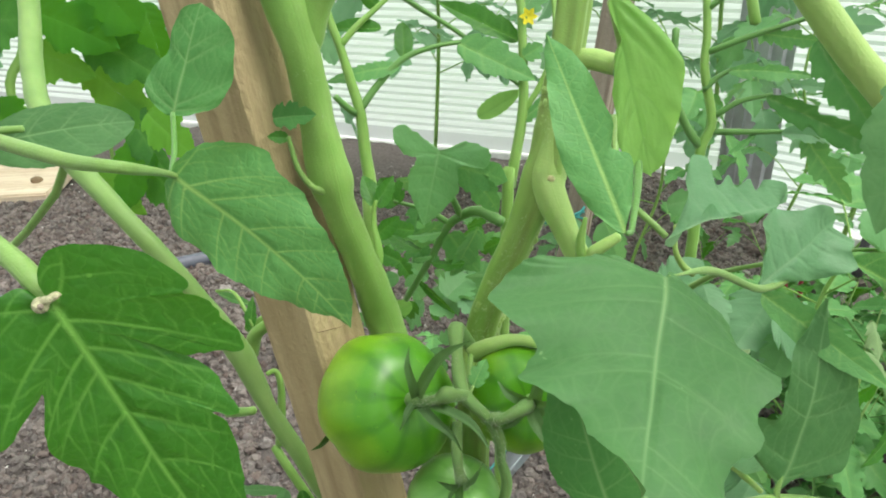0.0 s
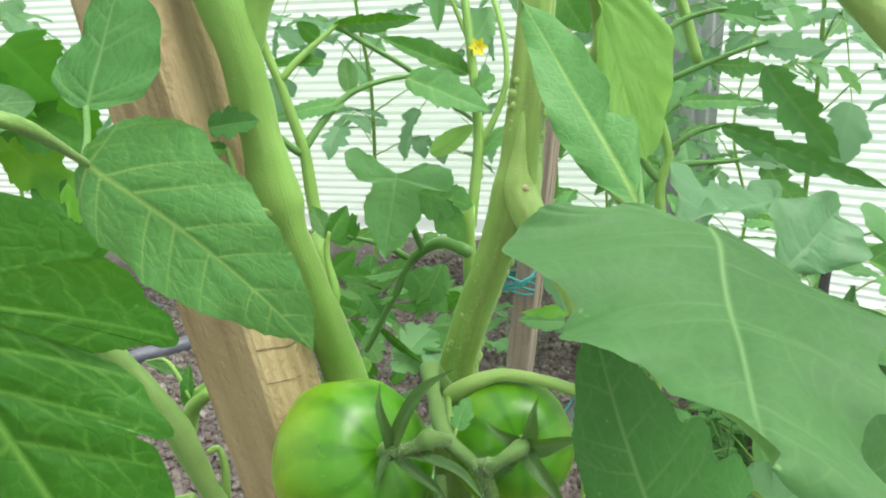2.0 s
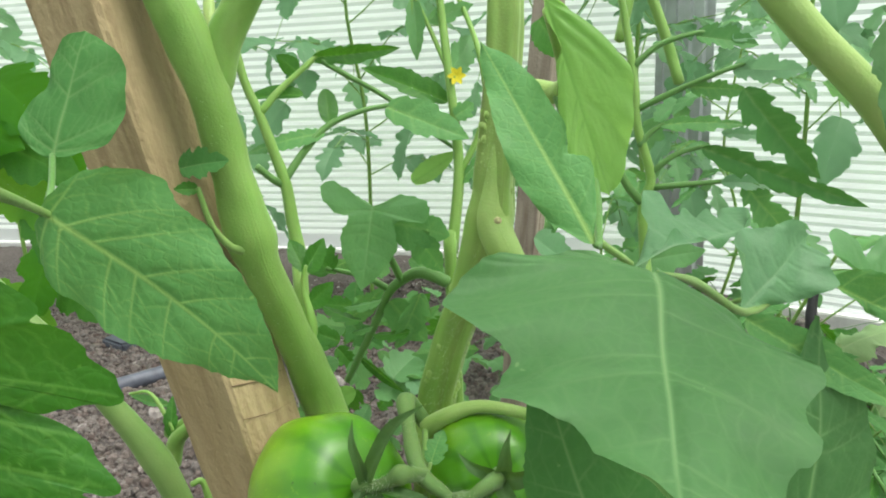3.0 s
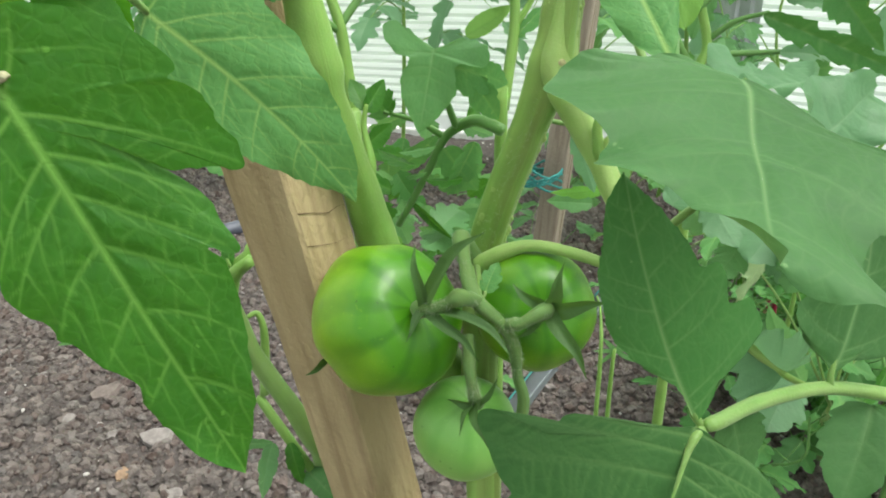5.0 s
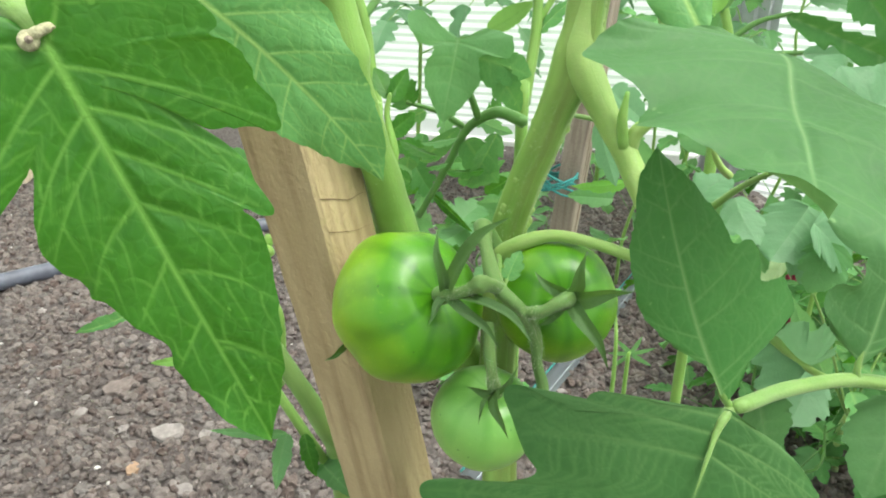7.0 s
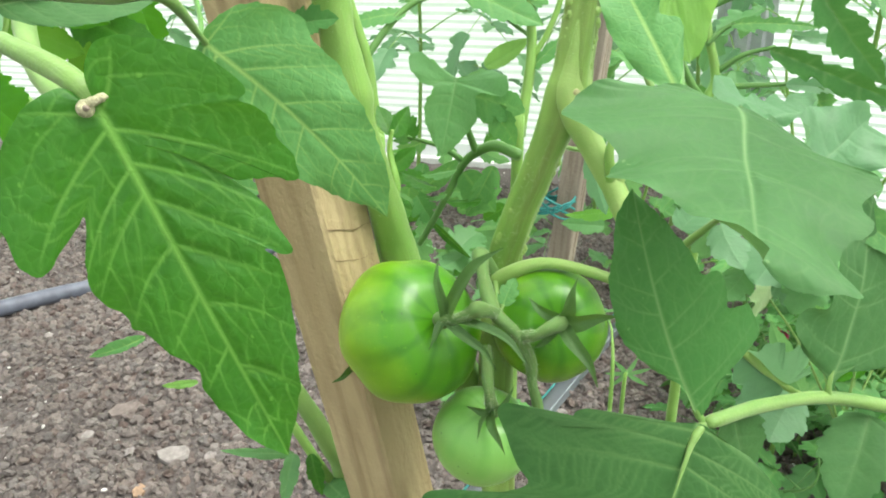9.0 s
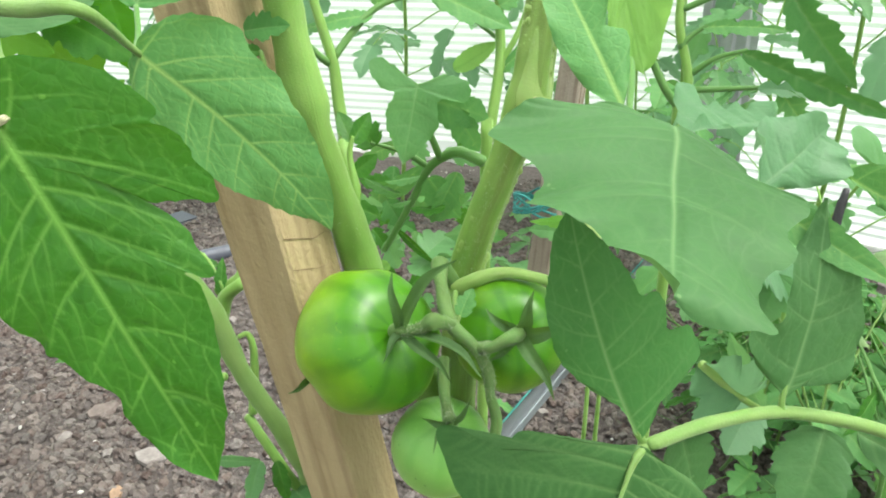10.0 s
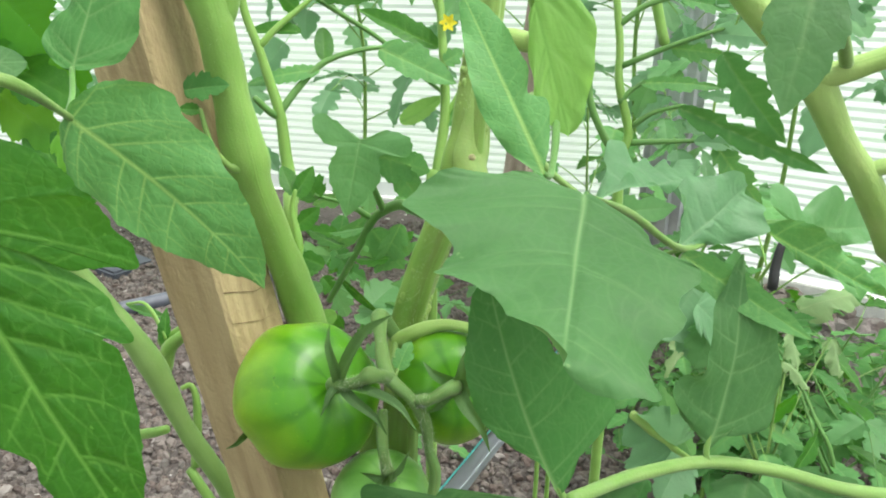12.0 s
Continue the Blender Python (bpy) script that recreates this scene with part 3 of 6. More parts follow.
def glazed_wall(name, start, end, z0, z1, pitch, label, ribbed=0.0, sheet=None, bar=None):
    """A wall of ribbed polycarbonate: a milky sheet with horizontal ribs, on a base rail."""
    start, end = Vector(start), Vector(end)
    run = (end - start).length
    a = math.atan2(end.y - start.y, end.x - start.x)
    m = Matrix.Translation((start.x, start.y, 0)) @ Matrix.Rotation(a, 4, "Z")
    root = new(name, box_mesh(name, 0, run, 0.012, 0.016, z0, z1))
    root.data.materials.append(sheet or SHEET)
    root.matrix_world = m
    root.visible_shadow = False
    tagged(root, label, "wall", "", "structure")
    if ribbed:
        rib = box_mesh("rib", 0, run, 0.0, 0.011, -pitch * 0.27, pitch * 0.27, 0.003)
        rib.materials.append(bar or RIB)
        for k in range(int((ribbed - z0) / pitch)):
            ob = new("rib", rib)
            ob.parent = root
            ob.location = (0, 0, z0 + 0.05 + (k + 0.5) * pitch)
            ob.visible_shadow = False
        rail = new("base_rail", box_mesh("base_rail", 0, run, -0.006, 0.02, z0 - 0.05, z0 + (0.05 if z0 < 0 else 0.012), 0.003))
        rail.data.materials.append(RAIL)
        rail.parent = root
    return root


glazed_wall("wall_north", CORNER + Vector((-3.0, 1.08, 0)), CORNER, 0.0, 2.2, 0.0205, "ribbed translucent polycarbonate greenhouse wall", 1.35)
glazed_wall("wall_east", CORNER, CORNER + Vector((2.2, -1.85, 0)), -0.13, 2.2, 0.0205, "ribbed translucent polycarbonate wall beside the metal post", 1.15, SHEET_DIM, RIB_DIM)
glazed_wall("wall_west", (-2.27, -2.6, 0), (-2.27, 2.78, 0), 0.0, 2.2, 0.02, "translucent polycarbonate side wall")
glazed_wall("wall_south", (2.93, -2.6, 0), (-2.27, -2.6, 0), 0.0, 2.2, 0.02, "translucent polycarbonate end wall")
glazed_wall("wall_southeast", (2.93, -0.15, 0), (2.93, -2.6, 0), 0.0, 2.2, 0.02, "translucent polycarbonate side wall")
roof = part_of("ceiling", box_mesh("ceiling", -2.5, 3.1, -2.8, 3.0, 2.2, 2.206), SHEET, None)
roof.visible_shadow = False
tagged(roof, "translucent polycarbonate greenhouse roof", "roof", "", "structure")


def post_profile():
    """A rolled steel post: a hat section with a raised ridge."""
    prof = [(-0.062, 0.0), (-0.046, 0.0), (-0.040, -0.02), (-0.018, -0.02), (-0.012, -0.034), (0.012, -0.034), (0.018, -0.02), (0.040, -0.02), (0.046, 0.0), (0.062, 0.0)]
    prof = prof + [(x, y + 0.003) for x, y in reversed(prof)]
    n = len(prof)
    verts = [(x, y, z) for z in (-0.25, 2.2) for x, y in prof]
    faces = [(i, (i + 1) % n, n + (i + 1) % n, n + i) for i in range(n)]
    return mesh_of("steel_post", verts, faces, None, False)


post = new("steel_post", post_profile())
post.data.materials.append(ZINC)
post.matrix_world = Matrix.Translation(CORNER + Vector((-0.035, -0.06, 0))) @ Matrix.Rotation(radians(-30), 4, "Z")
tagged(post, "galvanised steel post standing at the wall", "post", "", "structure")
bolt = box_mesh("bolt", -0.006, 0.006, -0.026, -0.018, -0.006, 0.006, 0.002)
bolt.materials.append(ALU)
for x in (-0.03, 0.03):
    ob = new("bolt", bolt)
    ob.parent = post
    ob.location = (x, -0.003, 0.26)

# greenery outside
rnd = random.Random(5)
verts, faces = [], []
for k in range(64):
    a = radians(-130 + k * 4.2)
    for z in range(9):
        r = 13 + 0.6 * noise.noise(Vector((k * 0.4, z * 0.5, 0)))
        verts.append((r * math.sin(a), r * math.cos(a), -0.3 + z * (0.42 + 0.1 * noise.noise(Vector((k * 0.23, 0, 2))))))
for k in range(63):
    for z in range(8):
        q = k * 9 + z
        faces.append((q, q + 9, q + 10, q + 1))
HEDGE = plain_material("far_hedge", (0.16, 0.24, 0.1), 0.9, 0, 0.6, 3, 0.6)
backdrop = part_of("backdrop", mesh_of("backdrop", verts, faces), HEDGE, None)
tagged(backdrop, "distant hedge outside the greenhouse", "hedge", "", "structure")


# ---- stakes ----
def stake_mesh(name, length, size, seed):
    """A sawn square stake along z with slightly uneven, softened edges."""
    rows, verts, faces = 60, [], []
    corner = 0.0016
    ring = []
    for sx, sy in ((1, 1), (-1, 1), (-1, -1), (1, -1)):
        a, b = (sx * (size / 2 - corner), sy * size / 2), (sx * size / 2, sy * (size / 2 - corner))
        ring += [b, a] if sx * sy > 0 else [a, b]
    full = []
    for i in range(8):
        p, q = ring[i], ring[(i + 1) % 8]
        full += [p, ((p[0] * 2 + q[0]) / 3, (p[1] * 2 + q[1]) / 3), ((p[0] + q[0] * 2) / 3, (p[1] + q[1] * 2) / 3)]
    n = len(full)
    for i in range(rows + 1):
        z = length * i / rows
        for x, y in full:
            d = 1 + 0.03 * noise.noise(Vector((x * 30, y * 30, z * 14 + seed))) + 0.02 * noise.noise(Vector((x * 120, y * 120, z * 60 + seed)))
            verts.append((x * d, y * d, z))
    for i in range(rows):
        for k in range(n):
            faces.append((i * n + k, i * n + (k + 1) % n, (i + 1) * n + (k + 1) % n, (i + 1) * n + k))
    faces.append(tuple(range(n))[::-1])
    faces.append(tuple(range(rows * n, (rows + 1) * n)))
    return mesh_of(name, verts, faces, None, False)


def stake(name, foot, head, size, toward, material, label, seed, twist=0.0):
    foot, head = Vector(foot), Vector(head)
    z = (head - foot).normalized()
    x = Vector(toward) - foot
    x = (x - z * x.dot(z)).normalized()
    y = z.cross(x)
    m = Matrix((x, y, z)).transposed().to_4x4()
    m.translation = foot
    ob = new(name, stake_mesh(name, (head - foot).length, size, seed))
    ob.data.materials.append(material)
    ob.matrix_world = m @ Matrix.Rotation(radians(45 + twist), 4, "Z")
    return tagged(ob, label, "stake")


S_A, S_B = Vector((-0.0851, 0.2942, 0.5619)), Vector((-0.0426, 0.2991, 0.2984))
S_D = (S_B - S_A).normalized()
foot = S_B + S_D * (S_B.z / -S_D.z + 0.05)
stake("wooden_stake", foot, S_A - S_D * 0.3, 0.0315, (0.0, 0.0, 0.5), WOOD, "raw sawn timber stake leaning beside the tomatoes", 1.0)
front = bpy.data.objects["wooden_stake"]
crack_rnd = random.Random(6)
for k, z in enumerate((0.484, 0.4985, 0.5125, 0.561)):
    # season cracks across the face that turns to the fruit
    drop = crack_rnd.uniform(-0.002, 0.004)
    pts = [Vector((0.0161 + crack_rnd.uniform(-0.0002, 0.0001), y, z - 0.0105 * u + drop * u * u + crack_rnd.uniform(-0.0009, 0.0009))) for u, y in ((0, -0.0145), (0.3, -0.007), (0.6, 0.002), (0.8, 0.009), (1, 0.0155))]
    pts = pts[crack_rnd.choice((0, 0, 1)):]
    ck = new("crack", tube_mesh("crack", pts, (0.0002, crack_rnd.uniform(0.00008, 0.0002), 0.00004), 6, 7, 1.2))
    ck.data.materials.append(WOOD_DARK)
    ck.parent = front
B_A, B_B = Vector((0.2022, 0.9035, 0.5440)), Vector((0.1624, 0.9029, 0.1712))
B_D = (B_B - B_A).normalized()
foot = B_B + B_D * (B_B.z / -B_D.z + 0.05)
stake("wooden_stake", foot, B_A - B_D * 0.5, 0.03, (0.0, 0.0, 0.5), WOOD_OLD, "weathered timber stake standing in the soil", 7.0, 25)
old = bpy.data.objects["wooden_stake.001"]
zc = (old.matrix_world.inverted() @ B_B).z
for y, z0, z1 in ((0.003, -0.05, 0.12), (-0.006, 0.08, 0.3), (0.007, 0.16, 0.26)):
    pts = [Vector((0.0152, y + 0.0012 * math.sin(9 * k), zc + z0 + (z1 - z0) * k / 5)) for k in range(6)]
    ck = new("crack", tube_mesh("crack", pts, (0.0002, 0.0007, 0.0002), 6, 4, 0.6))
    ck.data.materials.append(WOOD_DARK)
    ck.parent = old
twine = thing("twine", (0.1352, 0.8834, 0.2506), "teal plastic twine wound round the timber stake", "twine")
for k in range(7):
    c = Vector((0.1398, 0.8927, 0.2472))
    pts = [c + Vector((0.028 * math.cos(a + k) + 0.006, 0.026 * math.sin(a + k), 0.003 * (k - 3) + 0.008 * math.sin(2 * a + k))) for a in np.linspace(0, 5.6, 9)]
    part_of("loop", tube_mesh("loop", pts, (0.0016, 0.0016), 6, 3), TWINE, twine)

# things on the soil
pipe = part_of("drip_pipe", tube_mesh("drip_pipe", [(-1.5, 0.52, 0.012), (-0.98, 0.93, 0.012), (-0.735, 1.1, 0.012), (-0.655, 1.152, 0.012), (-0.5, 1.24, 0.01), (-0.2, 1.42, 0.008)], (0.014, 0.014), 16, 6, 0.0), DRIP, None)
tagged(pipe, "grey plastic irrigation pipe lying on the soil", "pipe")
tape = thing("drip_tape", (0.18, 0.85, 0.0), "clear flattened plastic drip tape lying on soil", "tape")
d = Vector((0.128, 0.19, 0)).normalized()
sd = Vector((d.y, -d.x, 0))
verts, faces = [], []
for i in range(25):
    c = Vector((0.119, 0.757, 0.012)) + d * (-0.18 + i * 0.03)
    for j in range(7):
        u = j / 3 - 1
        verts.append(c + sd * 0.013 * u + Vector((0, 0, 0.006 * (1 - u * u) + 0.003 * noise.noise(Vector((i * 0.4, u, 0))))))
for i in range(24):
    for j in range(6):
        q = i * 7 + j
        faces.append((q, q + 1, q + 8, q + 7))
part_of("tape_body", mesh_of("tape_body", verts, faces), TUBE, tape)
for u in (-0.011, 0.009):
    pts = [Vector((0.119, 0.757, 0.019)) + d * (-0.18 + i * 0.08) + sd * u for i in range(10)]
    part_of("seam", tube_mesh("seam", pts, (0.0014, 0.0014), 6, 2), TWINE if u < 0 else SEAM, tape)

plank = new("timber_plank", box_mesh("timber_plank", -0.36, 0.36, -0.13, 0.13, 0, 0.03, 0.004))
plank.data.materials.append(WOOD_PALE)
plank.matrix_world = pose(-1.32, 1.66, 0.0, 2, 0, 8)
tagged(plank, "pale sawn timber board lying on the soil", "board")
knot = part_of("knot", tube_mesh("knot", [(-1.008, 1.657, 0.0295), (-1.008, 1.656, 0.036)], (0.014, 0.012), 12, 3, 0.2), WOOD_DARK, None)
knot.parent = plank
knot.matrix_parent_inverse = plank.matrix_world.inverted()
slab = new("slate_chip", box_mesh("slate_chip", -0.055, 0.055, -0.03, 0.03, 0, 0.02, 0.005))
slab.data.materials.append(SLATE)
slab.matrix_world = pose(-0.54, 1.47, 0.0, 6, 4, 58)
tagged(slab, "dark grey slate chip lying on soil", "stone")
def chip(x, y, size, turn, material, label, seed):
    """A thin angular chip of stone: an uneven many-sided slab with a bevelled upper edge."""
    rnd = random.Random(seed)
    n = 7
    rim = [(size * rnd.uniform(0.7, 1.1) * math.cos(2 * math.pi * k / n), 0.68 * size * rnd.uniform(0.7, 1.1) * math.sin(2 * math.pi * k / n)) for k in range(n)]
    verts = [(px, py, -0.002) for px, py in rim] + [(px, py, 0.16 * size) for px, py in rim] + [(px * 0.82, py * 0.82, 0.26 * size + 0.1 * px) for px, py in rim]
    faces = [(a + k, a + (k + 1) % n, a + n + (k + 1) % n, a + n + k) for a in (0, n) for k in range(n)] + [tuple(range(2 * n, 3 * n)), tuple(range(n))[::-1]]
    ob = new("flat_stone", mesh_of("flat_stone", verts, faces, None, False))
    ob.data.materials.append(material)
    ob.matrix_world = pose(x, y, ground_height(x, y) + 0.004, 8, 5, turn)
    return tagged(ob, label, "stone")


chip(-0.332, 0.71, 0.024, 12, STONE, "flat pale stone chip lying on soil", 1)
chip(-0.425, 0.80, 0.021, 40, SOILSTONE, "flat brown-grey stone chip lying on soil", 2)
chip(-0.455, 0.755, 0.012, 80, STONE, "small pale stone chip lying on soil", 3)
chip(-0.355, 0.655, 0.013, 100, WOODCHIP, "small brown wood chip lying on soil", 4)

# ---- the tomato plant in front ----
plant = thing("tomato_plant", (0.0077, 0.2601, 0.3122), "tall green tomato plant bearing three unripe tomatoes", "tomato plant")
plant.location.z = 0.0
g = Vector((0.0077, 0.2601, 0.3122))
part_of("main_stem", tube_mesh("main_stem", [(0.0516, 0.3146, 0.6184), (0.0488, 0.3105, 0.5948), (0.0470, 0.3067, 0.5727), (0.0434, 0.3019, 0.5464), (0.0396, 0.2975, 0.5217), (0.0367, 0.2962, 0.5047), (0.0288, 0.2983, 0.4795),
                (0.0195, 0.3021, 0.4523), (0.0119, 0.3037, 0.4216), (0.0090, 0.2855, 0.3977), (0.0072, 0.2760, 0.3629), g, (g.x, g.y + 0.01, -0.02)],
                (0.0063, 0.0063, 0.0065, 0.0067, 0.0076, 0.009, 0.0073, 0.0075, 0.0078, 0.008, 0.008, 0.008, 0.009), 40, 8, 0.07, 0.15, 4, 0.6), STEM_RIBBED, plant)
part_of("main_stem", tube_mesh("main_stem", [(-0.0708, 0.2822, 0.6134), (-0.0674, 0.2815, 0.5967), (-0.0613, 0.2824, 0.5793), (-0.0563, 0.2822, 0.5574), (-0.0535, 0.2839, 0.5342), (-0.0504, 0.2852, 0.5095), (-0.0479, 0.2876, 0.4960),
                (-0.0422, 0.2975, 0.4694), (-0.0358, 0.3103, 0.4346), (-0.0245, 0.3017, 0.4068), (-0.0036, 0.2885, 0.3727), (0.0062, 0.2728, 0.3467)],
                (0.0072, 0.0072, 0.0080, 0.0068, 0.0070, 0.0090, 0.0070, 0.0072, 0.0088, 0.008, 0.008, 0.007), 18, 8, 0.09, 0.03), STEM, plant)
part_of("side_shoot", tube_mesh("side_shoot", [(-0.0569, 0.2856, 0.5525), (-0.0545, 0.2861, 0.5664), (-0.0501, 0.2863, 0.5780), (-0.0427, 0.2856, 0.5892), (-0.0328, 0.2847, 0.6042)], (0.0035, 0.0064, 0.0062, 0.0056, 0.0054), 14, 6), STEM, plant)
part_of("side_shoot", tube_mesh("side_shoot", [(-0.062, 0.3206, 0.577), (-0.062, 0.3251, 0.5852), (-0.0628, 0.3338, 0.5968)], (0.0018, 0.0024, 0.002), 10, 5), STEM_PALE, plant)
shoot = part_of("side_shoot", tube_mesh("side_shoot", [(-0.0392, 0.3088, 0.4547), (-0.0347, 0.3070, 0.4649), (-0.0372, 0.3134, 0.4797), (-0.0358, 0.3157, 0.4885)], (0.003, 0.0022, 0.0014, 0.001), 8, 5), STEM, plant)
for a, b, e in (((-0.0360, 0.3151, 0.4863), (-0.0420, 0.3242, 0.4985), (-0.0432, 0.3170, 0.4910)), ((-0.0360, 0.3151, 0.4863), (-0.0272, 0.3256, 0.4970), (-0.0368, 0.3188, 0.4996)), ((-0.0360, 0.3115, 0.4730), (-0.0249, 0.3185, 0.4794), (-0.0334, 0.3142, 0.4839))):
    leaf_at(shoot, a, b, e, 0.005, LEAF_DEEP, tooth=0.2, rows=24, cols=8)

# side branch below the scar, and the scar itself
branch = part_of("side_shoot", tube_mesh("side_shoot", [(0.0432, 0.3015, 0.5440), (0.0402, 0.2972, 0.5240), (0.0380, 0.2940, 0.5095), (0.0396, 0.2878, 0.5005), (0.0462, 0.2790, 0.4860), (0.0534, 0.2705, 0.4722), (0.0605, 0.2545, 0.4525)], (0.0052, 0.0066, 0.0078, 0.0064, 0.0051, 0.0047, 0.004), 28, 9, 0.06, 0.03, 3), STEM_PALE, plant)
part_of("leaf_scar", tube_mesh("leaf_scar", [(0.0386, 0.2866, 0.5085), (0.0384, 0.2852, 0.5095)], (0.0024, 0.0013), 9, 3, 0.5), CORK, plant, "dry corky scar of a removed leaf")
up = part_of("side_shoot", tube_mesh("side_shoot", [(0.0508, 0.2707, 0.4772), (0.0494, 0.2710, 0.4872), (0.0511, 0.2733, 0.4970)], (0.0024, 0.002, 0.0009), 10, 5), STEM, plant)
stalk = part_of("petiole", tube_mesh("petiole", [(0.0076, 0.2771, 0.4317), (0.0145, 0.2734, 0.4382), (0.0262, 0.2707, 0.4426), (0.0407, 0.2654, 0.4417), (0.0568, 0.2589, 0.4379)], (0.0042, 0.0032, 0.0025, 0.0023, 0.0022), 16, 7), STEM_PALE, plant)
part_of("petiole", tube_mesh("petiole", [(0.0480, 0.3031, 0.5523), (0.0541, 0.2968, 0.5540), (0.0624, 0.2886, 0.5533), (0.0604, 0.2701, 0.5611), (0.0497, 0.2502, 0.5802)], (0.005, 0.0042, 0.004, 0.003, 0.002), 12, 6), STEM_PALE, plant)
# root bumps on the central stem
bump_rnd = random.Random(8)
line2 = spline([(0.0434, 0.3019, 0.5464), (0.0396, 0.2975, 0.5217), (0.0367, 0.2962, 0.5047), (0.0288, 0.2983, 0.4795), (0.0195, 0.3021, 0.4523), (0.0119, 0.3037, 0.4216)], 24)
verts, faces = [], []
for k in range(170):
    c = bump_rnd.choice(line2)
    a = bump_rnd.gauss(-1.15, 0.16) if k % 2 else bump_rnd.gauss(1.0, 0.18)
    d = Vector((math.sin(a), -math.cos(a), 0.1))
    r = 0.0005 + 0.0013 * bump_rnd.random() ** 2
    c = c + d * 0.0073
    q = len(verts)
    for th, h in ((0.0, 0.0), (0.6, 0.55)):
        for s in range(6):
            t = s * math.pi / 3
            e1 = d.cross(Vector((0, 0, 1))).normalized()
            e2 = d.cross(e1)
            verts.append(c + (e1 * math.cos(t) + e2 * math.sin(t) * 1.3) * r * (1 - th * 0.6) + d * h * r)
    verts.append(c + d * r * 0.8)
    for s in range(6):
        faces.append((q + s, q + (s + 1) % 6, q + 6 + (s + 1) % 6, q + 6 + s))
        faces.append((q + 6 + s, q + 6 + (s + 1) % 6, q + 12))
tagged(part_of("knobbly_skin", mesh_of("knobbly_skin", verts, faces), STEM_PALE, plant), "", "", "", "stuff")


def tomato(parent, centre, crown, radius, flat, material, label, lobes, seed, depth=0.035):
    """A fruit: an oblate, lobed body whose stalk end points to crown."""
    rnd = random.Random(seed)
    ph = [rnd.uniform(0, 6.28) for _ in range(3)]
    centre = Vector(centre)
    q = (Vector(crown) - centre).to_track_quat("Z", "Y").to_matrix()
    n, m = 72, 40
    verts, faces, uvs = [], [], []
    for i in range(m + 1):
        v = i / m
        th = math.pi * v
        for s in range(n + 1):
            ph0 = 2 * math.pi * s / n
            lob = depth * (math.cos(lobes * ph0 + ph[0]) * 0.6 + math.cos((lobes + 3) * ph0 + ph[1]) * 0.3 + math.cos(2 * ph0 + ph[2]) * 0.5)
            r = radius * (1 + lob * math.sin(th) ** 0.8)
            dent = 0.16 * math.exp(-(th / 0.34) ** 2) + 0.03 * math.exp(-((math.pi - th) / 0.3) ** 2)
            z = math.cos(th) * radius * flat * (1 - dent * 1.0)
            rr = r * math.sin(th) ** 0.92
            verts.append(centre + q @ Vector((rr * math.cos(ph0), rr * math.sin(ph0), z)))
            uvs.append((s / n, v))
    w = n + 1
    for i in range(m):
        for s in range(n):
            a = i * w + s
            faces.append((a, a + w, a + w + 1, a + 1))
    return part_of("tomato", mesh_of("tomato", verts, faces, uvs), material, parent, label)


def sepal(parent, root, tip, edge, half=0.0026):
    """A narrow pointed calyx lobe, keeled along its middle and arched from the root to its curled tip."""
    root, tip, edge = Vector(root), Vector(tip), Vector(edge)
    run = tip - root
    side = edge - root
    side = (side - run * side.dot(run) / run.length_squared).normalized()
    up = run.cross(side).normalized()
    if up.y > 0:
        up = -up
    line = spline([root, root.lerp(tip, 0.35) + up * 0.1 * run.length, root.lerp(tip, 0.72) + up * 0.08 * run.length + side * 0.05 * run.length, tip - up * 0.04 * run.length], 8)
    n, verts, faces, uvs = len(line) - 1, [], [], []
    for i, c in enumerate(line):
        u = i / n
        w = half * 1.25 * (0.55 + 1.2 * u * (1 - u)) * (1 - u) ** 0.75 + 0.00012
        twist = 0.7 * u * u
        s2 = side * math.cos(twist) + up * math.sin(twist)
        for j in range(7):
            v = j / 3 - 1
            verts.append(c + s2 * v * w + up * (0.45 * abs(v) * w + 0.1 * w * math.sin(9 * u + 3 * v)))
            uvs.append((0.9 * max(0.0, 1 - 4 * abs(v)) * (1 - u), abs(v)))
    for i in range(n):
        for j in range(6):
            q = i * 7 + j
            faces.append((q, q + 7, q + 8, q + 1))
    return part_of("sepal", mesh_of("sepal", verts, faces, uvs), SEPAL, parent)


t1 = tomato(plant, (-0.0293, 0.2599, 0.4189), (-0.0148, 0.2424, 0.4341), 0.0294, 0.86, FRUIT, "green unripe tomato with paler ribs, lying against the stake", 6, 3, 0.034)
t2 = tomato(plant, (0.0287, 0.2672, 0.4163), (0.0290, 0.2447, 0.4296), 0.0240, 0.9, FRUIT, "glossy green unripe tomato behind its calyx", 5, 4, 0.02)
t3 = tomato(plant, (-0.0010, 0.2469, 0.3759), (0.0023, 0.2413, 0.3971), 0.0206, 0.92, FRUIT_PALE, "small pale green unripe tomato", 5, 6, 0.015)
c1, c2, c3 = (-0.0155, 0.2395, 0.4350), (0.0289, 0.2445, 0.4292), (0.0013, 0.2344, 0.3965)
for tip, edge, half in (((-0.0180, 0.2416, 0.4582), (-0.0232, 0.2411, 0.4474), .0024), ((0.0039, 0.2335, 0.4658), (-0.0102, 0.2440, 0.4544), .0036), ((0.0020, 0.2242, 0.4221), (-0.0049, 0.2322, 0.4293), .0024), ((0.0123, 0.2201, 0.4280), (-0.0009, 0.2333, 0.4320), .0030), ((-0.0223, 0.2315, 0.4268), (-0.0167, 0.2325, 0.4295), .002)):
    sepal(t1, c1, tip, edge, half)
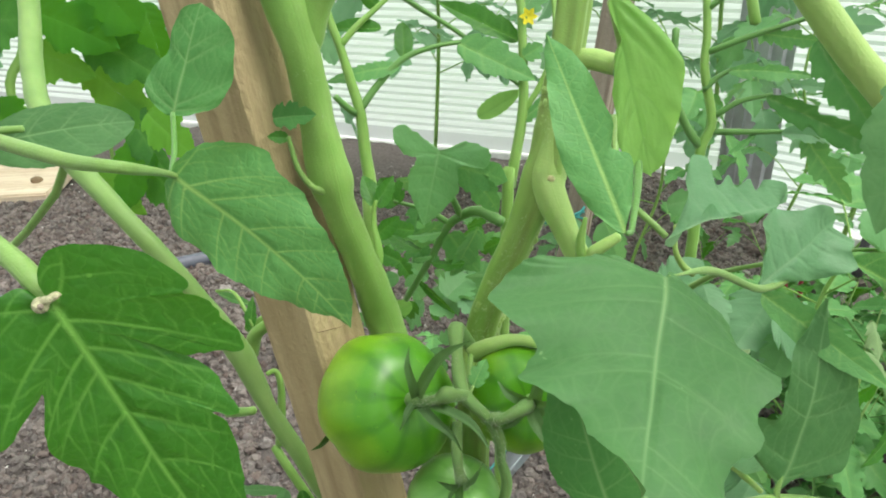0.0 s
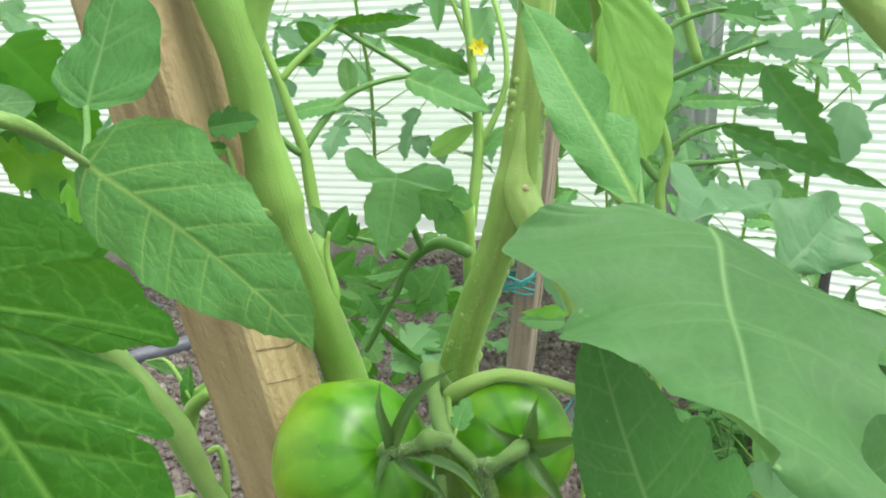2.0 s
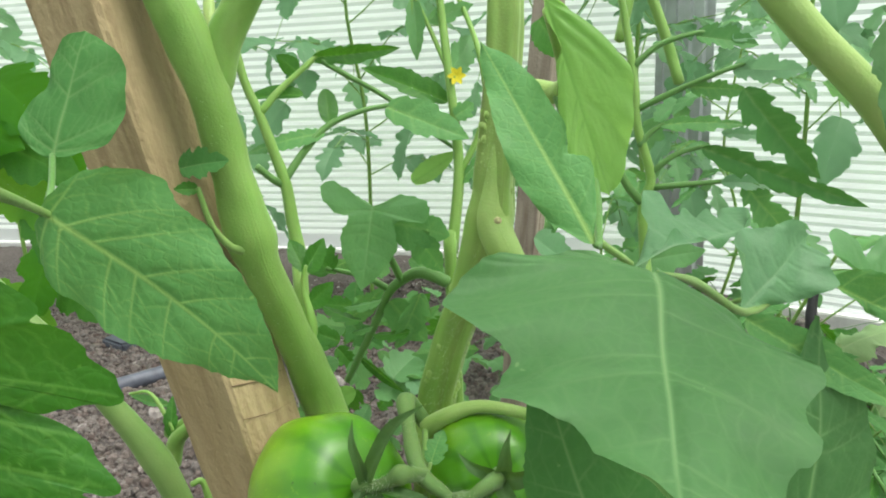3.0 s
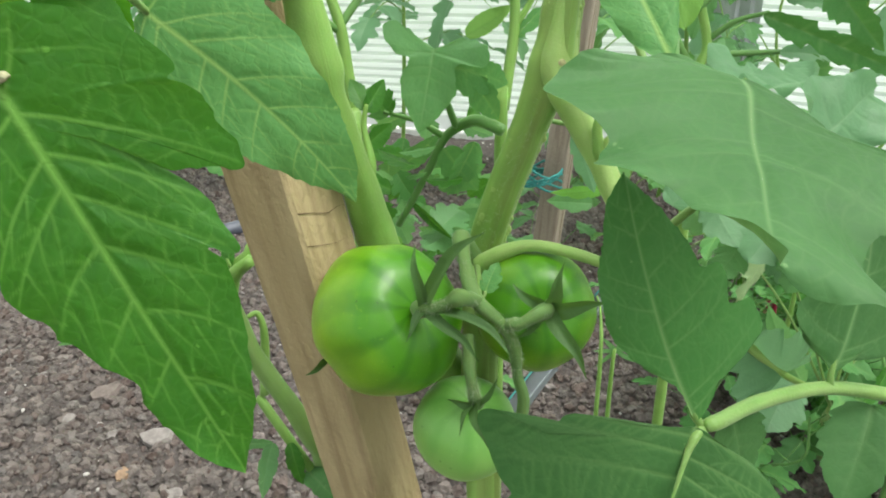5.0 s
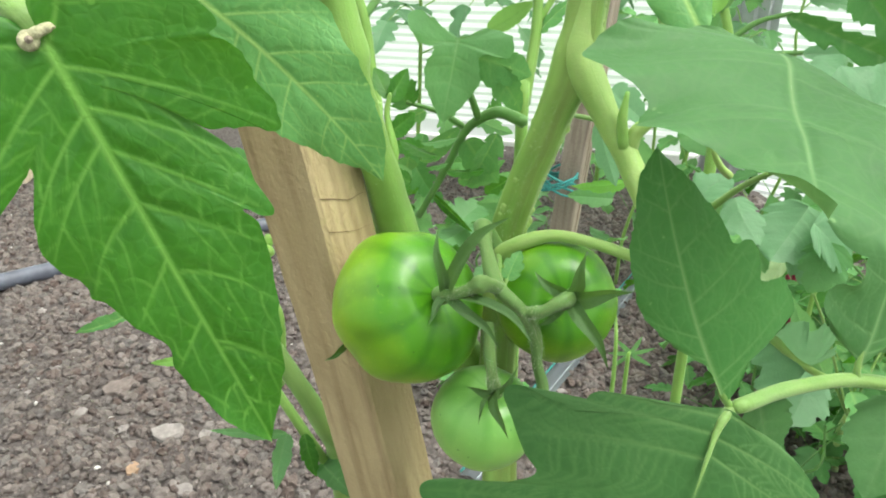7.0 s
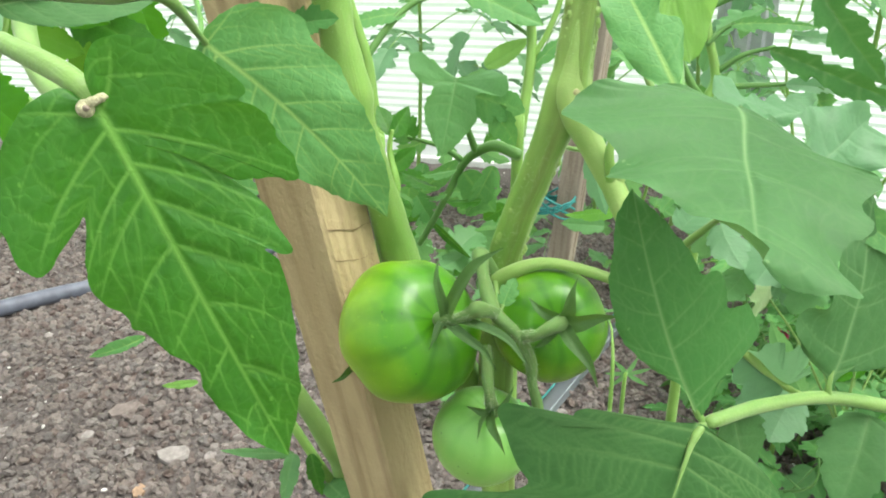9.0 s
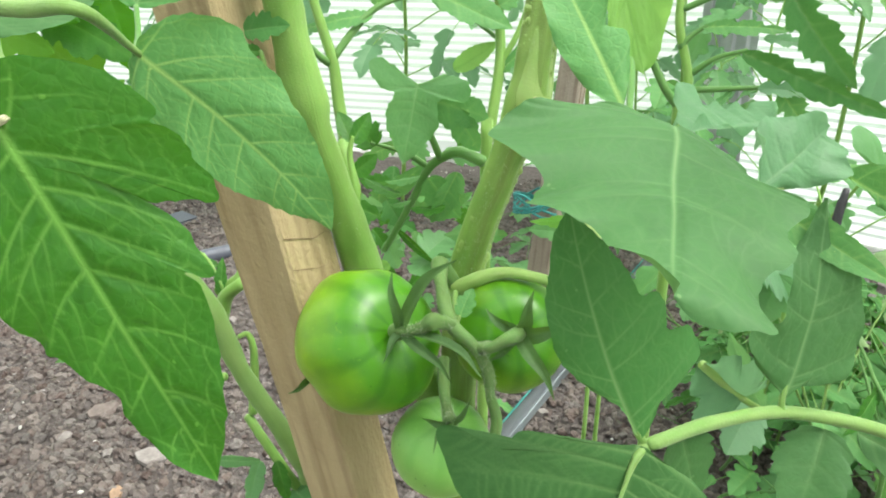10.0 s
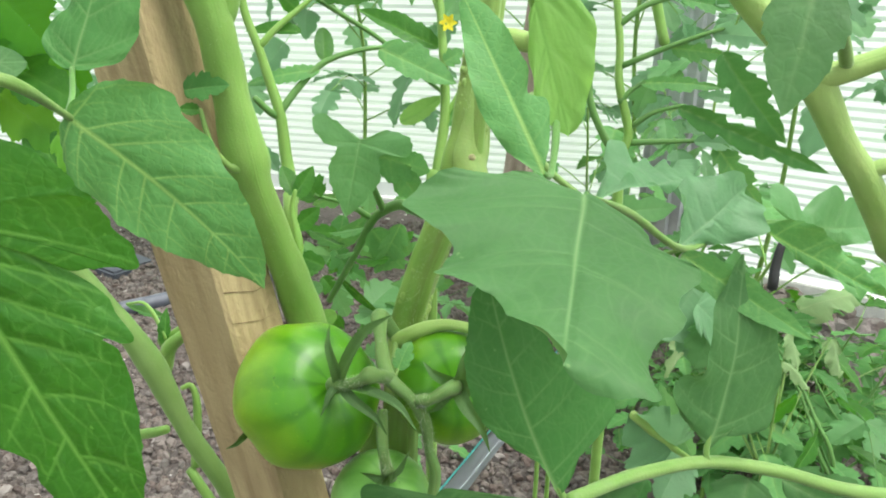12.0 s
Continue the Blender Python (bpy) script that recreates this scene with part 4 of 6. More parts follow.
for tip, edge, half in (((0.0334, 0.2406, 0.4495), (0.0269, 0.2423, 0.4410), .0036), ((0.0160, 0.2436, 0.4407), (0.0204, 0.2435, 0.4314), .003), ((0.0480, 0.2342, 0.4366), (0.0378, 0.2403, 0.4373), .0042), ((0.0387, 0.2221, 0.4148), (0.0375, 0.2344, 0.4245), .0034), ((0.0168, 0.2372, 0.4223), (0.0243, 0.2399, 0.4239), .0024)):
    sepal(t2, c2, tip, edge, half)
for tip, edge, half in (((-0.0085, 0.2322, 0.4008), (-0.0037, 0.2330, 0.4075), .0024), ((0.0050, 0.2192, 0.3878), (0.0052, 0.2267, 0.3944), .0028), ((-0.0053, 0.2232, 0.3912), (-0.0010, 0.2269, 0.3945), .002), ((0.0109, 0.2351, 0.4081), (0.0034, 0.2328, 0.4075), .0026)):
    sepal(t3, c3, tip, edge, half)
part_of("truss_stalk", tube_mesh("truss_stalk", [(0.0069, 0.2799, 0.4329), (0.0005, 0.2766, 0.4445), (0.0005, 0.2574, 0.4412), (0.0026, 0.2427, 0.4358), (0.0106, 0.2382, 0.4289), (0.0163, 0.2393, 0.4174), (0.0179, 0.2399, 0.4046), (0.0204, 0.2387, 0.3926), (0.0173, 0.2357, 0.3765)],
                (0.003, 0.0034, 0.0027, 0.0028, 0.0021, 0.0023, 0.0021, 0.0023, 0.0018), 20, 9, 0.2, 0.05, 3), STEM_FUR, plant)
STALKS = []
for owner, line, radii in ((t1, [(0.0033, 0.2416, 0.4357), (-0.0008, 0.2362, 0.4398), (-0.0040, 0.2345, 0.4412), (-0.0077, 0.2347, 0.4392), (-0.0126, 0.2368, 0.4364), (-0.0175, 0.2429, 0.4328)], (0.0022, 0.0024, 0.0034, 0.0021, 0.0020, 0.0036)),
                           (t2, [(0.0127, 0.2384, 0.4271), (0.0155, 0.2366, 0.4284), (0.0182, 0.2351, 0.4297), (0.0244, 0.2371, 0.4321), (0.0304, 0.2464, 0.4286)], (0.0021, 0.0025, 0.0021, 0.0023, 0.0034)),
                           (t3, [(0.0003, 0.2467, 0.4182), (0.0000, 0.2372, 0.4120), (0.0007, 0.2337, 0.4045), (0.0024, 0.2376, 0.3940)], (0.0019, 0.0022, 0.0020, 0.0030))):
    STALKS.append(line)
    part_of("fruit_stalk", tube_mesh("fruit_stalk", line, radii, 20, 9, 0.2, 0.05, 3), STEM_FUR, owner)
tail = sepal(t1, (-0.0548, 0.2593, 0.4019), (-0.0610, 0.2488, 0.4027), (-0.0565, 0.2528, 0.3997), 0.0016)
tail.name = "flower_remnant"


# ---- leaves of the front plant ----
def petiole(parent, points, radii, material=STEM_LEAF, name="petiole"):
    return part_of(name, tube_mesh(name, points, radii, 10, 6, 0.04), material, parent)


# large leaf hanging at the path, its tip leaflet cut away
lf = petiole(plant, [(-0.1043, 0.1518, 0.5473), (-0.0903, 0.1419, 0.5435), (-0.0845, 0.1375, 0.5412), (-0.0812, 0.1358, 0.5378)], (0.0021, 0.0023, 0.0023, 0.0016), STEM_LEAF, "leaf")
stump = part_of("cut_end", tube_mesh("cut_end", [(-0.0829, 0.1353, 0.5371), (-0.0823, 0.1342, 0.5374), (-0.0819, 0.1335, 0.5376)], (0.0013, 0.0018, 0.0016), 18, 5, 0.45), CUT, lf, "torn dry end of the cut midrib")
part_of("pith", tube_mesh("pith", [(-0.0820, 0.1337, 0.5375), (-0.0814, 0.1327, 0.5377)], (0.0009, 0.0006), 9, 3, 0.6), WOOD_OLD, stump)
part_of("cut_end", tube_mesh("cut_end", [(-0.0826, 0.1346, 0.5377), (-0.0808, 0.1341, 0.5385), (-0.0790, 0.1347, 0.5392), (-0.0783, 0.1352, 0.5391)], (0.0009, 0.0011, 0.0010, 0.0003), 14, 6, 0.6), CUT, lf, "dry torn edge of the midrib")
lobed_leaf(lf, (-0.0804, 0.1353, 0.5370), (-0.0556, 0.1414, 0.4544), (-0.0572, 0.1427, 0.5186),
           ((-0.07, 0.01), (-0.125, 0.06), (-0.1, 0.15), (-0.045, 0.222), (0.0, 0.262), (0.06, 0.286), (0.08, 0.268), (0.107, 0.293), (0.166, 0.316), (0.194, 0.311), (0.263, 0.328), (0.305, 0.317), (0.265, 0.251), (0.25, 0.192), (0.203, 0.155),
            (0.296, 0.206), (0.378, 0.227), (0.462, 0.235), (0.425, 0.181), (0.481, 0.198), (0.609, 0.174), (0.757, 0.123), (0.879, 0.072)),
           ((-0.03, -0.02), (-0.066, -0.064), (-0.034, -0.158), (0.073, -0.249), (0.201, -0.286), (0.272, -0.269), (0.237, -0.199), (0.195, -0.135), (0.274, -0.168), (0.359, -0.203), (0.466, -0.171), (0.491, -0.175), (0.512, -0.152), (0.592, -0.116), (0.655, -0.088), (0.716, -0.1), (0.768, -0.09), (0.895, -0.052)),
           LEAF_DEEP, veins=9, tooth=0.013, sweep=1.25, fold=0.1, droop=0.05, curl=0.25, wave=0.022, quilt=0.016, seed=11, rows=280, cols=56)

# leaf with a long leaflet before the stake
lf = petiole(plant, [(-0.1526, 0.2082, 0.5565), (-0.1035, 0.1802, 0.5544), (-0.0899, 0.1725, 0.5541), (-0.0765, 0.1682, 0.5540), (-0.0787, 0.2015, 0.5406), (-0.0704, 0.2032, 0.5342)], (0.0022, 0.0019, 0.0018, 0.0015, 0.0009, 0.0003), STEM_LEAF, "leaf")
lobed_leaf(lf, (-0.0797, 0.2017, 0.5409), (-0.0334, 0.2053, 0.4887), (-0.0502, 0.2057, 0.5458), ((-0.02, 0.06), (0.0, 0.178), (0.075, 0.275), (0.191, 0.329), (0.274, 0.302), (0.335, 0.3), (0.418, 0.303), (0.526, 0.266), (0.63, 0.245), (0.816, 0.162), (0.908, 0.099)),
           ((0.01, -0.05), (0.088, -0.129), (0.181, -0.175), (0.309, -0.167), (0.428, -0.171), (0.594, -0.138), (0.795, -0.079), (0.908, -0.028)), LEAF, veins=8, tooth=0.014, sweep=1.0, fold=0.06, droop=0.05, curl=0.25, wave=0.025, quilt=0.011, bow=0.04, seed=21, rows=220, cols=44)
petiole(lf, [(-0.0798, 0.2015, 0.5404), (-0.0842, 0.2184, 0.5436), (-0.0895, 0.2351, 0.5496)], (0.0008, 0.0008, 0.0008), STEM_DARK)
lobed_leaf(lf, (-0.0895, 0.2350, 0.5493), (-0.0806, 0.2512, 0.5810), (-0.1005, 0.2446, 0.5657), ((-0.01, 0.06), (0.043, 0.17), (0.136, 0.268), (0.312, 0.29), (0.512, 0.2), (0.789, 0.19), (0.919, 0.12)),
           ((0.0, -0.06), (0.036, -0.18), (0.169, -0.365), (0.425, -0.427), (0.782, -0.357), (0.93, -0.164)), LEAF_SHADE, veins=5, tooth=0.008, sweep=0.9, fold=0.06, droop=0.04, curl=0.15, wave=0.03, quilt=0.009, seed=22, rows=140, cols=32, bold=1.6)
petiole(lf, [(-0.1331, 0.1956, 0.5527), (-0.1241, 0.1966, 0.5547), (-0.1151, 0.1971, 0.5555)], (0.0016, 0.0013, 0.001))
leaf_at(lf, (-0.1272, 0.1949, 0.5510), (-0.0902, 0.2082, 0.5551), (-0.1131, 0.2121, 0.5639), 0.0105, LEAF_GREY, veins=7, tooth=0.03, sweep=1.1, fold=0.1, droop=0.04, curl=0.1, seed=23, quilt=0.008, peak=(0.65, 0.65), rows=120, cols=56)
# young shoot at the node of the front stem
lf = petiole(plant, [(-0.0507, 0.2805, 0.5071), (-0.0550, 0.2752, 0.5095), (-0.0597, 0.2719, 0.5186), (-0.0622, 0.2714, 0.5313)], (0.0026, 0.0013, 0.0011, 0.0009), STEM_LEAF, "leaf")
leaf_at(lf, (-0.0676, 0.2736, 0.5378), (-0.0512, 0.2688, 0.5403), (-0.0594, 0.2723, 0.5430), 0.0055, LEAF_SHADE, veins=4, tooth=0.15, lobe=0.2, seed=24, rows=60, cols=24, fold=0.3)
leaf_at(lf, (-0.0622, 0.2713, 0.5309), (-0.0697, 0.2702, 0.5320), (-0.0660, 0.2688, 0.5283), 0.003, LEAF_DEEP, veins=3, tooth=0.2, seed=25, rows=20, cols=8, fold=0.4)

# big leaf close to the path on the east side
lf = petiole(plant, [(0.1818, 0.2756, 0.4802), (0.1526, 0.2644, 0.4860), (0.1239, 0.2431, 0.4879), (0.1025, 0.2257, 0.4905), (0.0732, 0.1959, 0.5125), (0.0486, 0.1604, 0.5292)], (0.0005, 0.001, 0.0012, 0.0013, 0.0012, 0.0003), STEM_LEAF, "leaf")
lobed_leaf(lf, (0.0477, 0.1597, 0.5298), (0.0288, 0.1017, 0.5179), (0.0757, 0.1521, 0.5222),
           ((-0.06, 0.02), (-0.098, 0.073), (-0.038, 0.162), (0.173, 0.263), (0.351, 0.334), (0.438, 0.383), (0.552, 0.314), (0.671, 0.328), (0.765, 0.25), (0.951, 0.267), (1.0, 0.184), (1.01, 0.09)),
           ((-0.04, -0.03), (-0.021, -0.1), (0.049, -0.282), (0.115, -0.4), (0.25, -0.52), (0.395, -0.575), (0.47, -0.5), (0.5, -0.4), (0.53, -0.365), (0.6, -0.385), (0.685, -0.395), (0.705, -0.34), (0.735, -0.255), (0.74, -0.2), (0.85, -0.14), (0.93, -0.07)),
           LEAF_GREY, veins=7, tooth=0.016, sweep=0.6, fold=-0.03, droop=0.04, curl=0.06, wave=0.045, quilt=0.013, seed=31, rows=240, cols=48, ribs=0.55)


# its farther leaflets
lobed_leaf(lf, (0.1036, 0.2303, 0.4888), (0.1368, 0.2518, 0.5047), (0.0889, 0.2487, 0.5242), ((0.158, 0.166), (0.375, 0.384), (0.57, 0.39), (0.724, 0.26), (0.9, 0.194)), ((0.236, -0.114), (0.494, -0.27), (0.824, -0.391), (0.866, -0.243), (1.06, -0.259), (0.937, -0.126)), LEAF_MIST, veins=6, tooth=0.012, sweep=0.5, fold=0.1, droop=0.05, wave=0.06, quilt=0.014, seed=34, rows=140, cols=28)
leaf_at(lf, (0.1033, 0.2268, 0.4880), (0.1390, 0.2046, 0.4657), (0.1247, 0.2199, 0.4890), 0.0062, LEAF, veins=6, tooth=0.06, lobe=0.06, seed=35, fold=0.35, droop=-0.18, quilt=0.005)
lobed_leaf(lf, (0.1452, 0.2550, 0.4879), (0.2033, 0.2542, 0.4567), (0.1697, 0.2576, 0.4864), ((0.13, 0.1), (0.3, 0.15), (0.64, 0.12), (0.89, 0.06)), ((0.13, -0.02), (0.41, -0.06), (0.64, -0.05), (0.85, -0.03)), LEAF, veins=7, tooth=0.012, fold=0.3, droop=-0.08, wave=0.04, quilt=0.01, seed=36)
lobed_leaf(lf, (0.1649, 0.2624, 0.4838), (0.2314, 0.2993, 0.4698), (0.1845, 0.2803, 0.4935), ((-0.1, 0.08), (-0.22, 0.13), (-0.02, 0.24), (0.1, 0.1), (0.17, 0.12), (0.32, 0.22), (0.4, 0.14), (0.6, 0.17), (0.88, 0.2)), ((0.22, -0.07), (0.55, -0.09), (0.85, -0.05)), LEAF_FAR, veins=10, tooth=0.014, sweep=0.4, fold=0.1, droop=0.08, wave=0.05, quilt=0.012, seed=37)

# jagged leaf that rises behind the large one
lf = petiole(plant, [(0.0624, 0.2886, 0.5333), (0.0600, 0.2600, 0.5150), (0.0735, 0.2425, 0.5026)], (0.0016, 0.0014, 0.0012), STEM_LEAF, "leaf")
lobed_leaf(lf, (0.0735, 0.2425, 0.5026), (0.1274, 0.2712, 0.5041), (0.1059, 0.3106, 0.5055), ((0.411, 0.258), (0.637, 0.503), (0.972, 0.774), (1.032, 0.699), (0.803, 0.406), (0.859, 0.396), (1.1, 0.557), (0.961, 0.36), (1.095, 0.375), (1.015, 0.249), (1.185, 0.322), (1.147, 0.149)), ((0.095, 0.002), (0.45, 0.041), (0.699, -0.036)), LEAF_MIST, veins=8, tooth=0.006, sweep=0.6, fold=0.1, droop=0.06, wave=0.05, quilt=0.014, seed=38, rows=180, cols=32, bold=1.3)

# lower leaf on the east side
lf = petiole(plant, [(0.3560, 0.2301, 0.3426), (0.2548, 0.2195, 0.3756), (0.2035, 0.2093, 0.3930), (0.1676, 0.2055, 0.4028), (0.1367, 0.2006, 0.4166), (0.1071, 0.1960, 0.4258), (0.0755, 0.1757, 0.4384), (0.0508, 0.1511, 0.4526), (0.0462, 0.1489, 0.4528), (0.0432, 0.1462, 0.4521), (0.0408, 0.1436, 0.4496)], (0.003, 0.003, 0.003, 0.0026, 0.0023, 0.0022, 0.0021, 0.0018, 0.0014, 0.0011, 0.0006), STEM_LEAF, "leaf")
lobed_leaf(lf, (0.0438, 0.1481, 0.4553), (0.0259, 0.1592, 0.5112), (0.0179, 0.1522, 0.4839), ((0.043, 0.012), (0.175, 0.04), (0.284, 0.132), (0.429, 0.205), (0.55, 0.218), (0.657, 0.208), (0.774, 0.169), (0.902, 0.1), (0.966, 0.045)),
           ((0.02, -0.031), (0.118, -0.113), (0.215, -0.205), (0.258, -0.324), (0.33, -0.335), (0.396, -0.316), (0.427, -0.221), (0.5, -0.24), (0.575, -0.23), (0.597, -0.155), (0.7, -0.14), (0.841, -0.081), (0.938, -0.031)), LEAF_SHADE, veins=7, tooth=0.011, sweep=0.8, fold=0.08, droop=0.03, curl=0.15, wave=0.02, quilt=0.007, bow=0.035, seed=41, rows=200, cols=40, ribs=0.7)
petiole(lf, [(0.0466, 0.1490, 0.4520), (0.0438, 0.1491, 0.4563), (0.0421, 0.1500, 0.4604), (0.0408, 0.1511, 0.4651)], (0.0008, 0.001, 0.0006, 0.0001), STEM_LEAF, "midrib")
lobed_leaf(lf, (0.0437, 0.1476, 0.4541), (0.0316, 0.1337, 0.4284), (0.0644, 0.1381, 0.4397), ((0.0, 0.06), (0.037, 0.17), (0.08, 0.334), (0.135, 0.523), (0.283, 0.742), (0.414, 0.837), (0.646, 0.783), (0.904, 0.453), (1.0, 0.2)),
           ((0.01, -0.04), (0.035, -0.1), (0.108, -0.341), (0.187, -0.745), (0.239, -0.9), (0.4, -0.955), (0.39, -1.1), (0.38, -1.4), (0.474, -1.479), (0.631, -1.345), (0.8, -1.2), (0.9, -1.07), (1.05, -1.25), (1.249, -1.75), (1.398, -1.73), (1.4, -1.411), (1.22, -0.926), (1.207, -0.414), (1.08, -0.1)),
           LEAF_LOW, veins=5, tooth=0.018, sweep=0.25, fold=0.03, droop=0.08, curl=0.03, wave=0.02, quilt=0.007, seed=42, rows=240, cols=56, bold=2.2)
petiole(lf, [(0.0469, 0.1494, 0.4530), (0.0424, 0.1455, 0.4511), (0.0390, 0.1412, 0.4470), (0.0350, 0.1362, 0.4400)], (0.0009, 0.0009, 0.0005, 0.0001), STEM_LEAF, "midrib")
petiole(lf, [(0.0458, 0.1471, 0.4509), (0.0486, 0.1460, 0.4488), (0.0530, 0.1457, 0.4458)], (0.0016, 0.0011, 0.0007))


petiole(lf, [(0.1084, 0.1964, 0.4244), (0.1063, 0.1957, 0.4305), (0.1093, 0.1996, 0.4404), (0.1124, 0.2030, 0.4488)], (0.0016, 0.001, 0.0005, 0.0001))
lobed_leaf(lf, (0.1064, 0.1956, 0.4305), (0.1206, 0.2178, 0.4909), (0.0982, 0.2050, 0.4568), ((0.03, 0.02), (0.062, 0.05), (0.152, 0.159), (0.25, 0.234), (0.348, 0.204), (0.377, 0.12), (0.502, 0.1), (0.64, 0.105), (0.819, 0.055)),
           ((0.03, -0.02), (0.079, -0.05), (0.168, -0.145), (0.135, -0.24), (0.212, -0.298), (0.382, -0.293), (0.648, -0.21), (0.846, -0.081)), LEAF_GREY, veins=6, tooth=0.006, sweep=0.8, fold=0.1, droop=0.05, wave=0.03, quilt=0.01, bow=-0.04, seed=43, rows=150, cols=32)
leaf_at(lf, (0.1453, 0.2104, 0.4048), (0.2068, 0.2059, 0.3704), (0.1754, 0.2168, 0.4005), 0.014, LEAF_GREY, veins=5, tooth=0.1, lobe=0.14, seed=44, fold=0.2, droop=0.06)
leaf_at(lf, (0.0630, 0.1698, 0.4414), (0.0723, 0.1685, 0.4153), (0.0813, 0.1728, 0.4252), 0.0095, LEAF_GREY, veins=5, tooth=0.08, lobe=0.1, seed=45, fold=0.1, droop=0.1)
leaf_at(lf, (0.1256, 0.2001, 0.4151), (0.1082, 0.1800, 0.3946), (0.1258, 0.1846, 0.4054), 0.012, LEAF_GREY, veins=5, tooth=0.12, lobe=0.1, seed=46, fold=0.1, droop=0.1)


# upright leaflet and the pale one behind it
lf = petiole(plant, [(0.0624, 0.2886, 0.5533), (0.0602, 0.2415, 0.5324), (0.0512, 0.2054, 0.5233), (0.0470, 0.1948, 0.5248)], (0.003, 0.0015, 0.001, 0.0007), STEM_DARK, "leaf")
lobed_leaf(lf, (0.0464, 0.1939, 0.5254), (0.0273, 0.2378, 0.5731), (0.0245, 0.2122, 0.5398), ((0.02, 0.03), (0.085, 0.07), (0.185, 0.11), (0.359, 0.138), (0.548, 0.121), (0.714, 0.085), (0.899, 0.041)),
           ((0.03, -0.015), (0.116, -0.068), (0.287, -0.135), (0.34, -0.1), (0.37, -0.075), (0.462, -0.117), (0.595, -0.111), (0.758, -0.104), (0.896, -0.058)), LEAF, veins=9, tooth=0.005, sweep=1.0, fold=0.15, droop=0.03, curl=0.1, wave=0.02, quilt=0.004, seed=51, rows=160, cols=28, ribs=0.3)
lobed_leaf(lf, (0.0479, 0.2496, 0.5849), (0.0643, 0.2365, 0.5269), (0.0727, 0.2439, 0.5566), ((0.05, 0.05), (0.12, 0.101), (0.262, 0.197), (0.369, 0.254), (0.507, 0.265), (0.784, 0.175), (0.953, 0.08)), ((0.095, -0.03), (0.198, -0.02), (0.285, -0.005), (0.326, -0.04), (0.5, -0.09), (0.659, -0.117), (0.792, -0.14), (0.905, -0.1)), LEAF_PALE, veins=6, tooth=0.005, sweep=2.2, fold=0.15, droop=0.0, curl=0.3, wave=0.03, quilt=0.02, seed=52, rows=160, cols=28)

# stem of the neighbour plant that crosses the corner near the path
east = thing("tomato_plant", (0.36, 0.34, 0.0), "tomato plant with thick pale green stems beside the path", "tomato plant")
part_of("main_stem", tube_mesh("main_stem", [(0.0908, 0.2179, 0.5910), (0.1065, 0.2137, 0.5718), (0.1204, 0.2116, 0.5580), (0.1307, 0.2108, 0.5468), (0.1416, 0.2100, 0.5300), (0.1531, 0.2100, 0.5156), (0.1681, 0.2132, 0.4933), (0.2007, 0.2291, 0.4459), (0.36, 0.34, 0.0)], (0.0044, 0.0044, 0.0046, 0.005, 0.0043, 0.0048, 0.0044, 0.005, 0.006), 16, 8), STEM_PALE, east)
part_of("side_shoot", tube_mesh("side_shoot", [(0.1293, 0.2104, 0.5485), (0.1357, 0.2075, 0.5508), (0.1451, 0.2048, 0.5547), (0.1606, 0.2007, 0.5619)], (0.0044, 0.0036, 0.0032, 0.003), 12, 6), STEM_PALE, east)
part_of("side_shoot", tube_mesh("side_shoot", [(0.1500, 0.2092, 0.5186), (0.1539, 0.2080, 0.5219), (0.1657, 0.2040, 0.5258)], (0.0038, 0.0026, 0.0022), 12, 6), STEM_PALE, east)
lf = petiole(east, [(0.1374, 0.2078, 0.5520), (0.1103, 0.1766, 0.5711), (0.0890, 0.1490, 0.5777)], (0.002, 0.0015, 0.001), STEM_LEAF, "leaf")
leaf_at(lf, (0.0872, 0.1473, 0.5787), (0.0766, 0.1322, 0.5526), (0.0912, 0.1379, 0.5657), 0.0085, LEAF_GREY, veins=5, tooth=0.08, lobe=0.1, seed=61, fold=0.05, quilt=0.004)


# fine hairs on the front stems and the truss
def hairs(parent, lines, count, seed):
    rnd = random.Random(seed)
    verts, faces = [], []
    for _ in range(count):
        pts, r = rnd.choice(lines)
        u = rnd.random() * (len(pts) - 1.001)
        i = int(u)
        c = pts[i].lerp(pts[i + 1], u - i)
        t = (pts[i + 1] - pts[i]).normalized()
        d = Vector((rnd.gauss(0, 1), rnd.gauss(0, 1), rnd.gauss(0, 1)))
        d = (d - t * d.dot(t)).normalized()
        s = t.cross(d) * 0.00006
        o = c + d * r * 0.9
        e = o + d * rnd.uniform(0.0006, 0.0016) + Vector((0, 0, -0.0002))
        k = len(verts)
        verts += [o - s, o + s, e]
        faces.append((k, k + 1, k + 2))
    return tagged(part_of("hair", mesh_of("hair", verts, faces), HAIR, parent), "", "", "", "stuff")


hairs(plant, [(line2, 0.0076)] * 6 + [(spline([(-0.0613, 0.2824, 0.5793), (-0.0563, 0.2822, 0.5574), (-0.0535, 0.2839, 0.5342), (-0.0504, 0.2852, 0.5095), (-0.0479, 0.2876, 0.4960), (-0.0422, 0.2975, 0.4694), (-0.0358, 0.3103, 0.4346)], 16), 0.0072)] + [(spline([(0.0005, 0.2766, 0.4445), (0.0005, 0.2574, 0.4412), (0.0026, 0.2427, 0.4358), (0.0106, 0.2382, 0.4289), (0.0163, 0.2393, 0.4174), (0.0179, 0.2399, 0.4046)], 12), 0.0026)] + [(spline(line, 12), 0.0022) for line in STALKS], 8500, 3)


# ---- plants behind ----
KEPT = {}


